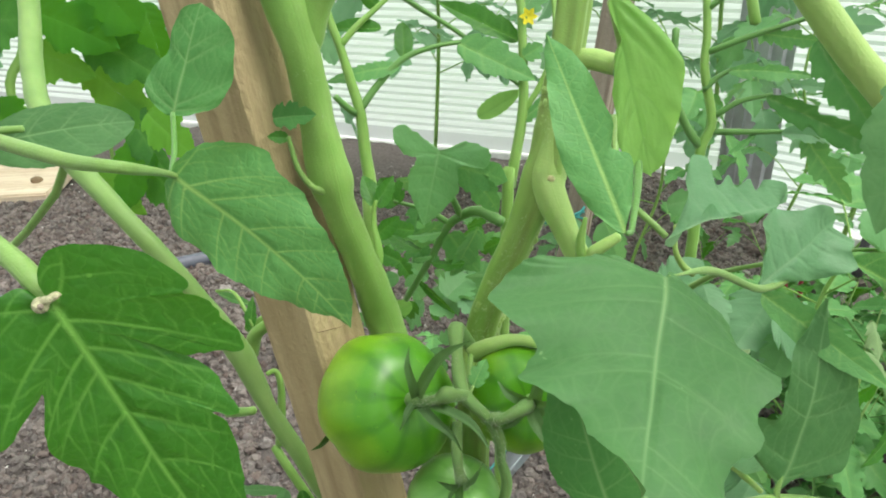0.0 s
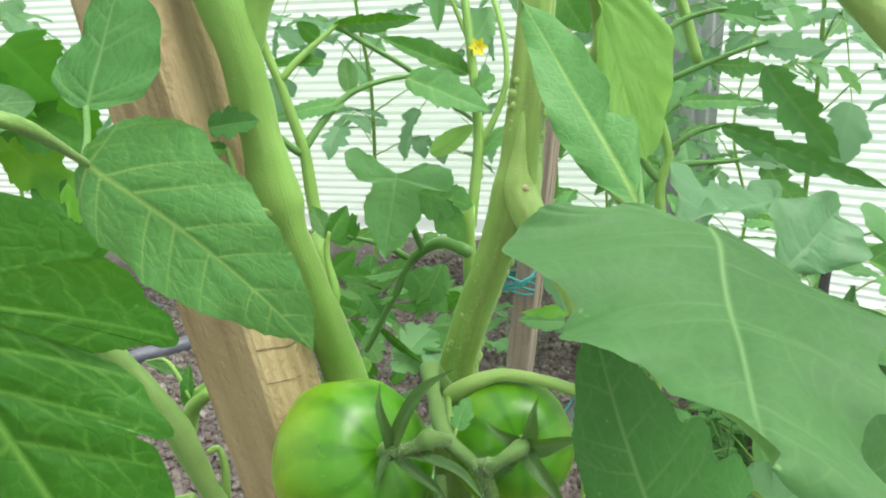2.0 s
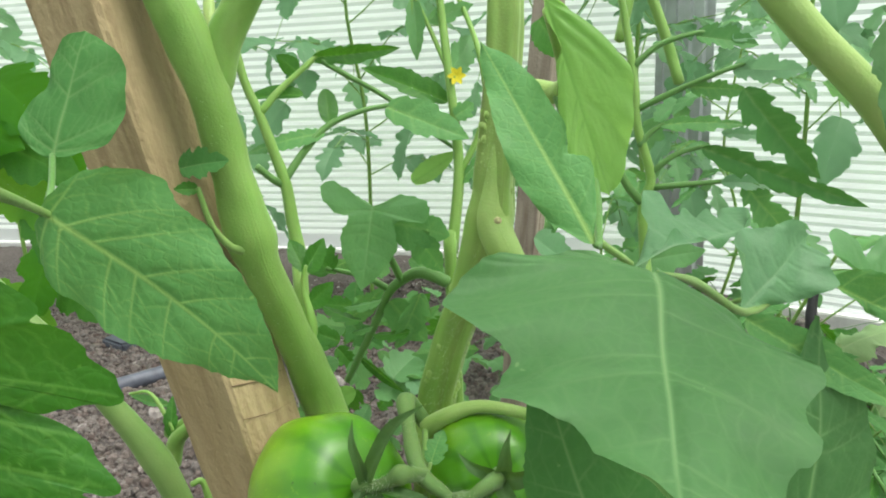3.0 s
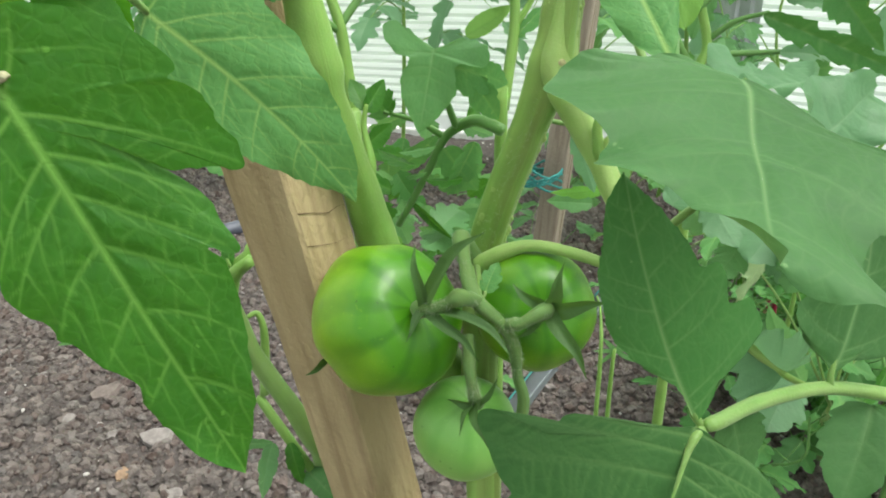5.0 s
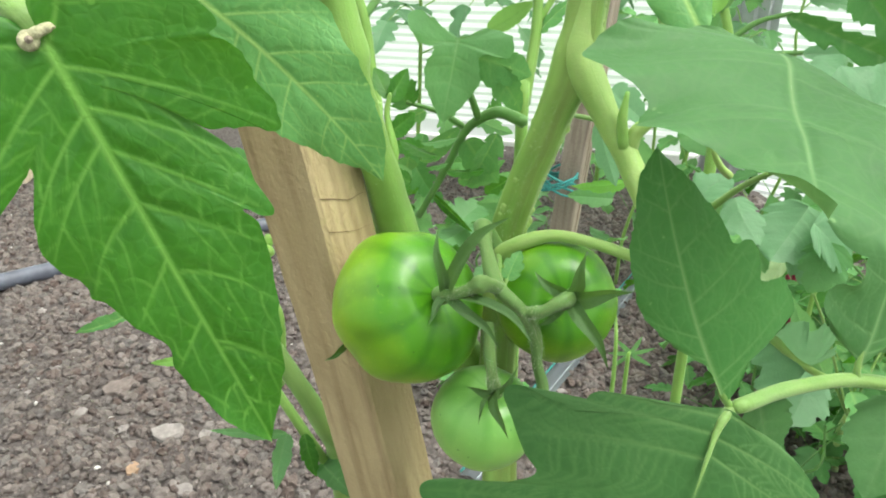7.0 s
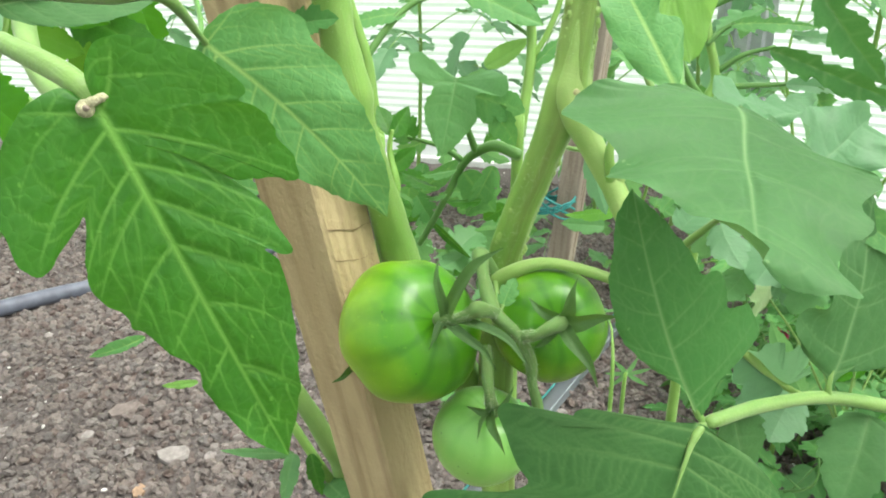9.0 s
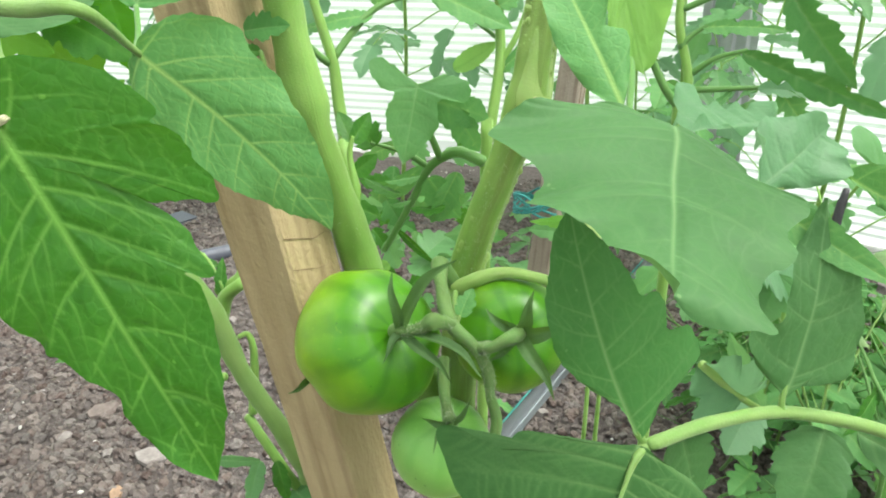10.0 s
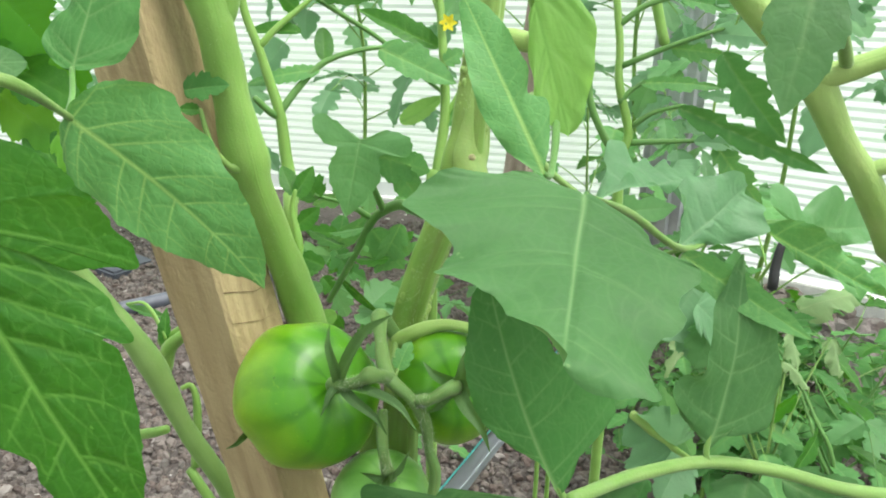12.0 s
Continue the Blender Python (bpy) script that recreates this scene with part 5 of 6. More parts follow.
def leaflet_mesh(kind, material, size):
    """A few leaflet shapes, shared by the plants behind."""
    key = (kind, material.name, round(size, 3))
    if key not in KEPT:
        shape = ((0.12, 0.22, 0.42), (0.15, 0.3, 0.36), (0.1, 0.16, 0.34), (0.14, 0.26, 0.3))[kind % 4]
        me = blade_mesh("leaflet", size, size * shape[2], 5, shape[0], shape[1], 0.6, 0.25, 0.22, 0.15, 0.1, seed=70 + kind, rows=26, cols=8, quilt=0.01)
        me.materials.append(material)
        KEPT[key] = me
    return KEPT[key]


def compound_leaf(parent, points, pairs, size, material, seed, radius=0.0018, stalk=None):
    """A tomato leaf: a stalk with pairs of leaflets and one at its end."""
    rnd = random.Random(seed)
    lf = part_of("leaf", tube_mesh("leaf", points, (radius, radius * 0.8, radius * 0.5), 7, 4), stalk or STEM_DARK, parent)
    line = spline(points, 10)
    n = len(line)
    places = [(0.45 + 0.5 * k / max(1, pairs), s) for k in range(pairs) for s in (-1, 1)] + [(1.0, 0)]
    for u, s in places:
        i = min(n - 2, int(u * (n - 1)))
        t = (line[i + 1] - line[i]).normalized()
        across = t.cross(Vector((0, 0, 1)))
        across = across.normalized() if across.length > 0.1 else Vector((1, 0, 0))
        d = (t * (1.0 if s == 0 else 0.5) + across * s * 0.9 + Vector((rnd.uniform(-0.2, 0.2), rnd.uniform(-0.2, 0.2), rnd.uniform(-0.5, 0.15)))).normalized()
        side = Vector((0, 0, 1)).cross(d) + Vector((rnd.uniform(-0.3, 0.3), rnd.uniform(-0.3, 0.3), rnd.uniform(-0.4, 0.4)))
        base = line[min(n - 1, i + (1 if s == 0 else 0))]
        k = size * rnd.choice((0.75, 0.9, 1.0)) * (1.15 if s == 0 else 0.9)
        me = leaflet_mesh(rnd.randrange(4), material, round(k, 3))
        part_of("leaflet", me, None, lf, "", blade_pose(base, base + d, base + side))
    return lf


def bush(name, base, height, count, reach, size, material, seed, label, category, stem=None, radius=0.005, lean=(0, 0), low=0.25, pairs=2, group=""):
    """A whole plant: a stem with leaves all round it."""
    rnd = random.Random(seed)
    base = Vector(base)
    root = thing(name, base, label, category, group)
    pts = [base + Vector((lean[0] * u + rnd.uniform(-0.02, 0.02), lean[1] * u + rnd.uniform(-0.02, 0.02), height * u - 0.01)) for u in (0, 0.25, 0.5, 0.75, 1)]
    part_of("main_stem", tube_mesh("main_stem", pts, (radius, radius * 0.8, radius * 0.5), 9, 5), stem or STEM, root)
    line = spline(pts, 12)
    for k in range(count):
        u = low + (1 - low) * (k + rnd.random()) / count
        o = line[min(len(line) - 1, int(u * (len(line) - 1)))]
        a = k * 2.4 + rnd.uniform(-0.5, 0.5)
        d = Vector((math.cos(a), math.sin(a), 0))
        r = reach * rnd.uniform(0.6, 1.1)
        compound_leaf(root, [o, o + d * r * 0.5 + Vector((0, 0, r * rnd.uniform(0.1, 0.5))), o + d * r + Vector((0, 0, r * rnd.uniform(-0.4, 0.4)))], pairs, size, material, seed * 50 + k, radius * 0.35, stem)
    return root


def twig(parent, points, r0, r1, material=STEM_DARK, name="petiole"):
    return part_of(name, tube_mesh(name, points, (r0, r1), 8, 5), material, parent)


# slender shoot between the two front stems
root = thing("tomato_plant", (-0.0482, 0.3821, 0.4230), "slender tomato plant with thin green stalks and serrated leaves", "tomato plant")
root.location.z = 0
f = Vector((-0.0473, 0.3820, 0.4230))
twig(root, [(-0.0714, 0.4179, 0.5846), (-0.0679, 0.4159, 0.5595), (-0.0615, 0.4123, 0.5409), (-0.0562, 0.4089, 0.5222), (-0.0517, 0.4052, 0.5063), (-0.0497, 0.4011, 0.4846), (-0.0470, 0.3947, 0.4618), f, (f.x, f.y, 0)], 0.0022, 0.004, STEM, "main_stem")
lf = twig(root, [(-0.0515, 0.4057, 0.5083), (-0.0415, 0.4134, 0.5206), (-0.0276, 0.4208, 0.5329), (-0.0092, 0.4260, 0.5388), (0.0077, 0.4302, 0.5405)], 0.0022, 0.0014, STEM_DARK, "leaf")
leaf_at(lf, (0.0030, 0.4283, 0.5397), (0.0458, 0.4120, 0.5239), (0.0249, 0.4300, 0.5451), 0.011, LEAF, veins=5, tooth=0.12, lobe=0.12, seed=80, rows=40, cols=12)
leaf_at(lf, (-0.0275, 0.4210, 0.5337), (-0.0279, 0.4312, 0.5520), (-0.0357, 0.4246, 0.5443), 0.0058, LEAF_DEEP, veins=4, tooth=0.06, seed=81, rows=30, cols=10, peak=(0.5, 0.6))
leaf_at(lf, (-0.0301, 0.4178, 0.5289), (-0.0713, 0.4117, 0.5242), (-0.0511, 0.4094, 0.5218), 0.0062, LEAF, veins=6, tooth=0.25, seed=82, rows=50, cols=10)
lf = twig(root, [(-0.0608, 0.4127, 0.5423), (-0.0519, 0.4175, 0.5515), (-0.0400, 0.4244, 0.5611), (-0.0293, 0.4311, 0.5700)], 0.002, 0.0013, STEM, "leaf")
leaf_at(lf, (-0.0338, 0.4287, 0.5674), (0.0150, 0.4373, 0.5687), (-0.0093, 0.4315, 0.5778), 0.0058, LEAF_DEEP, veins=6, tooth=0.1, lobe=0.15, seed=83, rows=44, cols=10, fold=0.5, droop=0.15)
leaf_at(lf, (-0.0394, 0.4210, 0.5491), (-0.0693, 0.4190, 0.5514), (-0.0551, 0.4167, 0.5474), 0.0055, LEAF_DEEP, veins=5, tooth=0.05, seed=84, rows=40, cols=10, fold=0.5)
leaf_at(lf, (-0.0416, 0.4254, 0.5606), (-0.0518, 0.4329, 0.5696), (-0.0422, 0.4286, 0.5721), 0.005, LEAF_DEEP, veins=4, tooth=0.1, seed=85, rows=30, cols=10)
lf = twig(root, [(-0.0288, 0.4298, 0.5656), (-0.0169, 0.4318, 0.5576), (0.0050, 0.4364, 0.5433), (0.0243, 0.4353, 0.5261), (0.0392, 0.4309, 0.5148)], 0.0016, 0.0012, STEM_DARK, "leaf")
leaf_at(lf, (0.0379, 0.4377, 0.5392), (-0.0081, 0.4430, 0.5631), (0.0101, 0.4374, 0.5484), 0.0085, LEAF_DEEP, veins=6, tooth=0.1, lobe=0.12, seed=86, rows=44, cols=12, fold=0.4)
leaf_at(lf, (0.0144, 0.4283, 0.4976), (0.0407, 0.4303, 0.5132), (0.0248, 0.4311, 0.5109), 0.006, LEAF_PALE, veins=5, tooth=0.1, seed=87, rows=30, cols=10)
twig(root, [(-0.0529, 0.4051, 0.5056), (-0.0574, 0.4023, 0.5093), (-0.0639, 0.3987, 0.5170)], 0.0022, 0.0018)

# leaf behind the central stem, bent down
lf = twig(plant, [(0.0225, 0.3283, 0.4721), (0.0126, 0.3353, 0.4750), (0.0050, 0.3396, 0.4719), (-0.0030, 0.3422, 0.4647), (-0.0101, 0.3418, 0.4508), (-0.0188, 0.3408, 0.4352), (-0.0257, 0.3412, 0.4231)], 0.0028, 0.0016, STEM_DARK, "leaf")
# small leaflets along the bowed leafstalk
leaf_at(lf, (-0.0066, 0.336, 0.4636), (-0.0229, 0.3403, 0.4575), (-0.0143, 0.3484, 0.4612), 0.0055, LEAF, veins=5, tooth=0.1, lobe=0.22, seed=341, rows=60, cols=22, fold=0.25, droop=0.15, quilt=0.008)
leaf_at(lf, (0.0108, 0.3362, 0.4651), (0.0001, 0.3313, 0.4398), (0.0149, 0.3405, 0.4463), 0.0085, LEAF, veins=5, tooth=0.1, lobe=0.22, seed=342, rows=60, cols=22, fold=0.25, droop=0.15, quilt=0.008)
leaf_at(lf, (-0.0167, 0.3326, 0.4558), (-0.034, 0.3413, 0.4588), (-0.0264, 0.3475, 0.4584), 0.006, LEAF_DEEP, veins=5, tooth=0.1, lobe=0.22, seed=343, rows=60, cols=22, fold=0.25, droop=0.15, quilt=0.008)
leaf_at(lf, (0.0047, 0.3293, 0.4501), (-0.0116, 0.3344, 0.4457), (-0.0038, 0.3423, 0.4489), 0.005, LEAF_DEEP, veins=5, tooth=0.1, lobe=0.22, seed=344, rows=60, cols=22, fold=0.25, droop=0.15, quilt=0.008)
leaf_at(lf, (-0.0116, 0.3311, 0.4529), (-0.0206, 0.3358, 0.4482), (-0.0178, 0.3432, 0.45), 0.0035, LEAF, veins=5, tooth=0.1, lobe=0.22, seed=345, rows=60, cols=22, fold=0.25, droop=0.15, quilt=0.008)
twig(lf, [(-0.0030, 0.3427, 0.4660), (-0.0137, 0.3409, 0.4737), (-0.0294, 0.3384, 0.4795)], 0.0016, 0.001)
twig(lf, [(0.0028, 0.3395, 0.4714), (-0.0016, 0.3343, 0.4844), (-0.0044, 0.3325, 0.4927)], 0.0018, 0.001)
lobed_leaf(lf, (-0.0069, 0.3270, 0.5086), (-0.0142, 0.3222, 0.4735), (0.0089, 0.3234, 0.4925), ((-0.04, 0.1), (-0.16, 0.3), (-0.12, 0.6), (0.1, 0.62), (0.12, 0.3), (0.3, 0.3), (0.45, 0.34), (0.7, 0.22), (0.88, 0.1)),
           ((-0.06, -0.15), (-0.22, -0.5), (-0.08, -0.6), (0.12, -0.42), (0.16, -0.25), (0.4, -0.32), (0.65, -0.24), (0.86, -0.1)), LEAF_FAR, veins=7, tooth=0.035, sweep=0.5, fold=0.1, droop=0.1, wave=0.04, quilt=0.012, seed=90, rows=140, cols=24, bold=1.4)


leaf_at(lf, (-0.0022, 0.3289, 0.5017), (0.0252, 0.3282, 0.4925), (0.0103, 0.3302, 0.5103), 0.0105, LEAF, veins=5, tooth=0.12, lobe=0.18, seed=92, rows=44, cols=12, fold=0.05)
leaf_at(lf, (0.0083, 0.3305, 0.4956), (0.0206, 0.3283, 0.4763), (0.0213, 0.3286, 0.4927), 0.0075, LEAF, veins=4, tooth=0.1, lobe=0.1, seed=93, rows=40, cols=12)
leaf_at(lf, (-0.0282, 0.3375, 0.4776), (-0.0365, 0.3431, 0.4898), (-0.0399, 0.3395, 0.4814), 0.008, LEAF_DEEP, veins=4, tooth=0.1, lobe=0.2, seed=94, rows=36, cols=10)
leaf_at(lf, (-0.0241, 0.3518, 0.4478), (-0.0042, 0.3476, 0.4646), (-0.0180, 0.3475, 0.4635), 0.0055, LEAF, veins=4, tooth=0.08, seed=95, rows=36, cols=10)
leaf_at(lf, (-0.0031, 0.3406, 0.4610), (0.0125, 0.3367, 0.4403), (0.0130, 0.3384, 0.4570), 0.0085, LEAF, veins=4, tooth=0.1, lobe=0.1, seed=96, rows=36, cols=12)
leaf_at(lf, (-0.0188, 0.3408, 0.4352), (0.0005, 0.3369, 0.4149), (-0.0063, 0.3387, 0.4311), 0.0022, LEAF_DEEP, veins=4, tooth=0.0, seed=98, rows=36, cols=8, fold=0.6)
low = random.Random(31)
for k, (x, y, l, a, mat) in enumerate(((712, 345, 60, 200, LEAF_DEEP), (735, 300, 55, 185, LEAF_DEEP), (700, 410, 70, 160, LEAF_FAR), (760, 365, 70, 20, LEAF), (790, 350, 70, 10, LEAF), (805, 330, 50, -40, LEAF_DEEP),
                                       (725, 445, 75, 150, LEAF_PALE), (770, 430, 70, 60, LEAF_FAR), (815, 420, 60, 45, LEAF_FAR), (830, 385, 60, -20, LEAF), (850, 340, 50, 80, LEAF))):
    d = Vector((math.cos(radians(a)), 0.2, -math.sin(radians(a)))) * (l * 0.41 / 1270)
    b = Vector((-0.0110, 0.3920, 0.4155)) + Vector(((x - 770) * 0.41 / 1270, low.uniform(-0.02, 0.05), -(y - 385) * 0.45 / 1270))
    leaf_at(lf, b, b + d, b + Vector((-d.z, -0.01, d.x)), 0.0055, mat, veins=4, tooth=0.1, lobe=0.15, seed=100 + k, rows=30, cols=10)

more = random.Random(52)
for k in range(46):
    b = Vector((-0.0062, 0.4437, 0.4093)) + Vector((more.uniform(-0.044, 0.046), more.uniform(-0.06, 0.07), more.uniform(-0.065, 0.03)))
    a, l = more.uniform(0, 6.3), more.uniform(0.018, 0.032)
    d = Vector((math.cos(a), more.uniform(-0.4, 0.4), 0.7 * math.sin(a) - 0.25)) * l
    leaf_at(lf, b, b + d, b + Vector((-d.z, more.uniform(-0.01, 0.01), d.x)), more.uniform(0.006, 0.009), more.choice((LEAF, LEAF_DEEP, LEAF_SHADE, LEAF_FAR)), veins=5, tooth=0.15, lobe=0.28, seed=400 + k, rows=48, cols=18, droop=0.2, fold=0.3)

# thin stalks rising beside the central stem
root = thing("tomato_plant", (0.0328, 0.3991, 0.4348), "tomato plant with thin upright stalks and a yellow flower", "tomato plant")
root.location.z = 0
f = Vector((0.0309, 0.3993, 0.4349))
twig(root, [(0.0363, 0.4600, 0.6200), (0.0380, 0.4498, 0.5834), (0.0390, 0.4362, 0.5531), (0.0401, 0.4248, 0.5233), (0.0394, 0.4164, 0.4998), (0.0329, 0.4065, 0.4615), f, (f.x, f.y, 0)], 0.0022, 0.0036, STEM, "main_stem")
twig(root, [(0.0402, 0.4171, 0.5028), (0.0507, 0.4210, 0.5201), (0.0571, 0.4260, 0.5406), (0.0559, 0.4447, 0.5703), (0.0453, 0.4771, 0.6092)], 0.0018, 0.0016, STEM, "side_shoot")
lf = twig(root, [(0.0387, 0.4381, 0.5561), (0.0313, 0.4488, 0.5776), (0.0232, 0.4546, 0.5963), (0.0208, 0.4515, 0.5842)], 0.0014, 0.001, STEM, "leaf")
leaf_at(lf, (0.0231, 0.4542, 0.5947), (0.0223, 0.4455, 0.5628), (0.0284, 0.4499, 0.5808), 0.006, LEAF_FAR, veins=5, tooth=0.1, lobe=0.1, seed=111, rows=30, cols=10, fold=0.5)
leaf_at(lf, (0.0302, 0.4506, 0.5837), (0.0589, 0.4604, 0.5905), (0.0420, 0.4527, 0.5954), 0.006, LEAF_FAR, veins=5, tooth=0.1, lobe=0.2, seed=112, rows=30, cols=10)
leaf_at(lf, (0.0399, 0.4253, 0.5325), (0.0505, 0.4263, 0.5394), (0.0445, 0.4273, 0.5412), 0.006, LEAF, veins=4, tooth=0.1, lobe=0.2, seed=113, rows=30, cols=10)
leaf_at(lf, (0.0407, 0.4420, 0.5558), (0.0562, 0.4564, 0.5750), (0.0402, 0.4462, 0.5711), 0.009, LEAF_FAR, veins=4, tooth=0.1, lobe=0.2, seed=114, rows=30, cols=10)
leaf_at(lf, (0.0405, 0.4159, 0.4983), (0.0579, 0.4094, 0.5181), (0.0472, 0.4197, 0.5143), 0.006, LEAF, veins=4, tooth=0.1, lobe=0.2, seed=115, rows=30, cols=10)
flower = twig(root, [(0.0381, 0.4355, 0.5501), (0.0398, 0.4328, 0.5523), (0.0414, 0.4308, 0.5532)], 0.001, 0.001, STEM, "flower")
for k in range(6):
    a = k * 1.05
    c = Vector((0.0424, 0.4309, 0.5537))
    d = Vector((math.cos(a), -0.3, math.sin(a))) * 0.0052
    leaf_at(flower, c, c + d, c + Vector((-d.z, 0, d.x)), 0.0016, PETAL, "petal", veins=2, tooth=0, rows=10, cols=4)

# the plant behind the large hanging leaf
west = thing("tomato_plant", (-0.0765, 0.3438, 0.2492), "tomato plant with a thick slanting stem and young side shoots", "tomato plant")
west.location.z = 0
f = Vector((-0.0731, 0.3436, 0.2492))
part_of("main_stem", tube_mesh("main_stem", [(-0.298, 0.5633, 0.6122), (-0.277, 0.5021, 0.5514), (-0.2505, 0.4404, 0.513), (-0.2171, 0.3932, 0.4936), (-0.1886, 0.3653, 0.4803), (-0.1623, 0.3463, 0.4625), (-0.1359, 0.3413, 0.4275), (-0.1154, 0.3368, 0.3936), (-0.1015, 0.3315, 0.3583), (-0.0797, 0.3274, 0.3135), f, (f.x, f.y, 0)],
        (0.0066, 0.0066, 0.0066, 0.0062, 0.0056, 0.005, 0.005, 0.0066, 0.0048, 0.0052, 0.0064, 0.007), 20, 8, 0.1), STEM_LEAF, west)
twig(west, [(-0.1031, 0.3445, 0.3250), (-0.1006, 0.3483, 0.3465), (-0.1001, 0.3518, 0.3623), (-0.1026, 0.3532, 0.3705), (-0.1070, 0.3510, 0.3701)], 0.0026, 0.0014, STEM, "side_shoot")
twig(west, [(-0.1060, 0.3440, 0.3236), (-0.0979, 0.3387, 0.3119), (-0.0829, 0.3362, 0.2817), (-0.0758, 0.3360, 0.2691)], 0.0026, 0.003, STEM, "side_shoot")
twig(west, [(-0.1195, 0.3656, 0.3738), (-0.1146, 0.3650, 0.3879), (-0.1039, 0.3622, 0.3974)], 0.0045, 0.0035, STEM, "side_shoot")
twig(west, [(-0.1361, 0.3589, 0.3372), (-0.1234, 0.3498, 0.3446), (-0.1157, 0.3453, 0.3490)], 0.003, 0.0024, STEM, "side_shoot")
for k, (b, e, s, h, mat) in enumerate((((-0.0998, 0.3338, 0.3004), (-0.1340, 0.3188, 0.3140), (-0.1165, 0.3214, 0.2959), .0035, LEAF_FAR), ((-0.0998, 0.3338, 0.3004), (-0.1024, 0.3071, 0.2888), (-0.0920, 0.3194, 0.2927), .005, LEAF_FAR), ((-0.0904, 0.3335, 0.3002), (-0.0854, 0.3233, 0.2770), (-0.0780, 0.3293, 0.2913), .005, LEAF_DEEP),
                                     ((-0.0829, 0.3349, 0.2787), (-0.0606, 0.3045, 0.2854), (-0.0625, 0.3263, 0.2853), .008, LEAF_GREY), ((-0.1267, 0.4411, 0.4210), (-0.1478, 0.4446, 0.4279), (-0.1374, 0.4408, 0.4196), .006, LEAF), ((-0.2019, 0.4068, 0.3369), (-0.2424, 0.4026, 0.3245), (-0.2218, 0.4029, 0.3265), .0045, LEAF),
                                     ((-0.1691, 0.3945, 0.3104), (-0.1947, 0.3939, 0.3075), (-0.1799, 0.3923, 0.3047), .003, LEAF_PALE), ((-0.1176, 0.3658, 0.3893), (-0.1171, 0.3727, 0.4080), (-0.1220, 0.3694, 0.3979), .004, LEAF_DEEP), ((-0.1203, 0.3804, 0.3994), (-0.1437, 0.3847, 0.4051), (-0.1328, 0.3816, 0.3993), .003, LEAF))):
    leaf_at(west, b, e, s, h, mat, "leaf", veins=5, tooth=0.1, lobe=0.12, seed=120 + k, rows=36, cols=12, droop=0.2, fold=0.3)
twig(west, [(-0.1160, 0.3667, 0.3922), (-0.1279, 0.3787, 0.4073), (-0.1405, 0.3847, 0.4057)], 0.0012, 0.0008, STEM)
twig(west, [(-0.1208, 0.3720, 0.3875), (-0.1084, 0.3698, 0.3958), (-0.1051, 0.3719, 0.4009)], 0.003, 0.003, STEM, "side_shoot")

# dark foliage far on the west side, its lit leaves done by colour
root = thing("tomato_plant", (-0.85, 0.95, 0), "dense dark green tomato plant", "tomato plant")
f = Vector((-0.3662, 0.6317, 0.4764))
twig(root, [(-0.3630, 0.6656, 0.5964), (-0.3596, 0.6416, 0.5449), (-0.3590, 0.6237, 0.5064), (-0.3687, 0.6076, 0.4722), f + Vector((0, 0, -0.1)), (-0.85, 0.95, 0)], 0.004, 0.004, STEM, "main_stem")
for k, (x, y, dx, dy, h, mat) in enumerate(((60, 20, 150, 30, .026, LEAF_WEST), (120, 60, 170, 60, .026, LEAF_WEST), (110, 130, 150, 90, .024, LEAF_WEST), (200, 20, 60, 140, .022, LEAF_WEST), (-60, 40, 120, -40, .03, LEAF_WEST), (10, 90, 140, 20, .02, LEAF_WEST),
                                         (230, 250, -40, 120, .022, LEAF_WEST), (210, 330, 90, 60, .02, LEAF_WEST), (260, 200, 90, 40, .02, LEAF_WEST), (-40, 200, 110, 60, .03, LEAF_WEST), (180, 200, 90, 110, .02, LEAF_WEST), (100, 350, 110, 40, .016, LEAF_FAR), (160, -40, 90, 60, .03, LEAF_WEST))):
    c = Vector((-0.3650, 0.6205, 0.5471))
    right, down = Vector((0.0918, 0.6237, 0.5421)) - c, Vector((-0.3683, 0.4274, 0.1331)) - c
    b = c + right * x / 1000 + down * y / 1000 + Vector((0, 0.02 * (k % 4), 0))
    e = b + right * dx / 1000 + down * dy / 1000 + Vector((0, -0.02, -0.01))
    leaf_at(root, b, e, b + right * dy / 1000 - down * dx / 1000, h, (LEAF_WEST, LEAF_DEEP, LEAF_SUN)[k % 3], "leaf", veins=6, tooth=0.12, lobe=0.2, seed=140 + k, rows=44, cols=12, droop=0.15, fold=0.1)

# the plant by the steel post
root = thing("tomato_plant", (0.1603, 0.4543, 0.3721), "tomato plant with arching dark green leaves before the wall", "tomato plant")
root.location.z = 0
f = Vector((0.1614, 0.4542, 0.3721))
twig(root, [(0.1543, 0.5147, 0.6288), (0.1597, 0.5007, 0.5795), (0.1632, 0.4889, 0.5373), (0.1628, 0.4822, 0.5128), (0.1699, 0.4749, 0.4805), (0.1643, 0.4725, 0.4628), (0.1638, 0.4658, 0.4304), f, (f.x, f.y, 0)], 0.0024, 0.004, STEM, "main_stem")
twig(root, [(0.1637, 0.4731, 0.4646), (0.1530, 0.4736, 0.4782), (0.1417, 0.4764, 0.5039), (0.1408, 0.4808, 0.5389)], 0.003, 0.0024, STEM_DARK, "side_shoot")
twig(root, [(0.1691, 0.5376, 0.5651), (0.1783, 0.5450, 0.5951), (0.1853, 0.5527, 0.6252)], 0.004, 0.004, STEM, "side_shoot")
twig(root, [(0.2166, 0.5456, 0.5331), (0.2089, 0.5556, 0.5671), (0.1993, 0.5663, 0.6032), (0.1976, 0.5751, 0.6350)], 0.004, 0.004, STEM, "side_shoot")
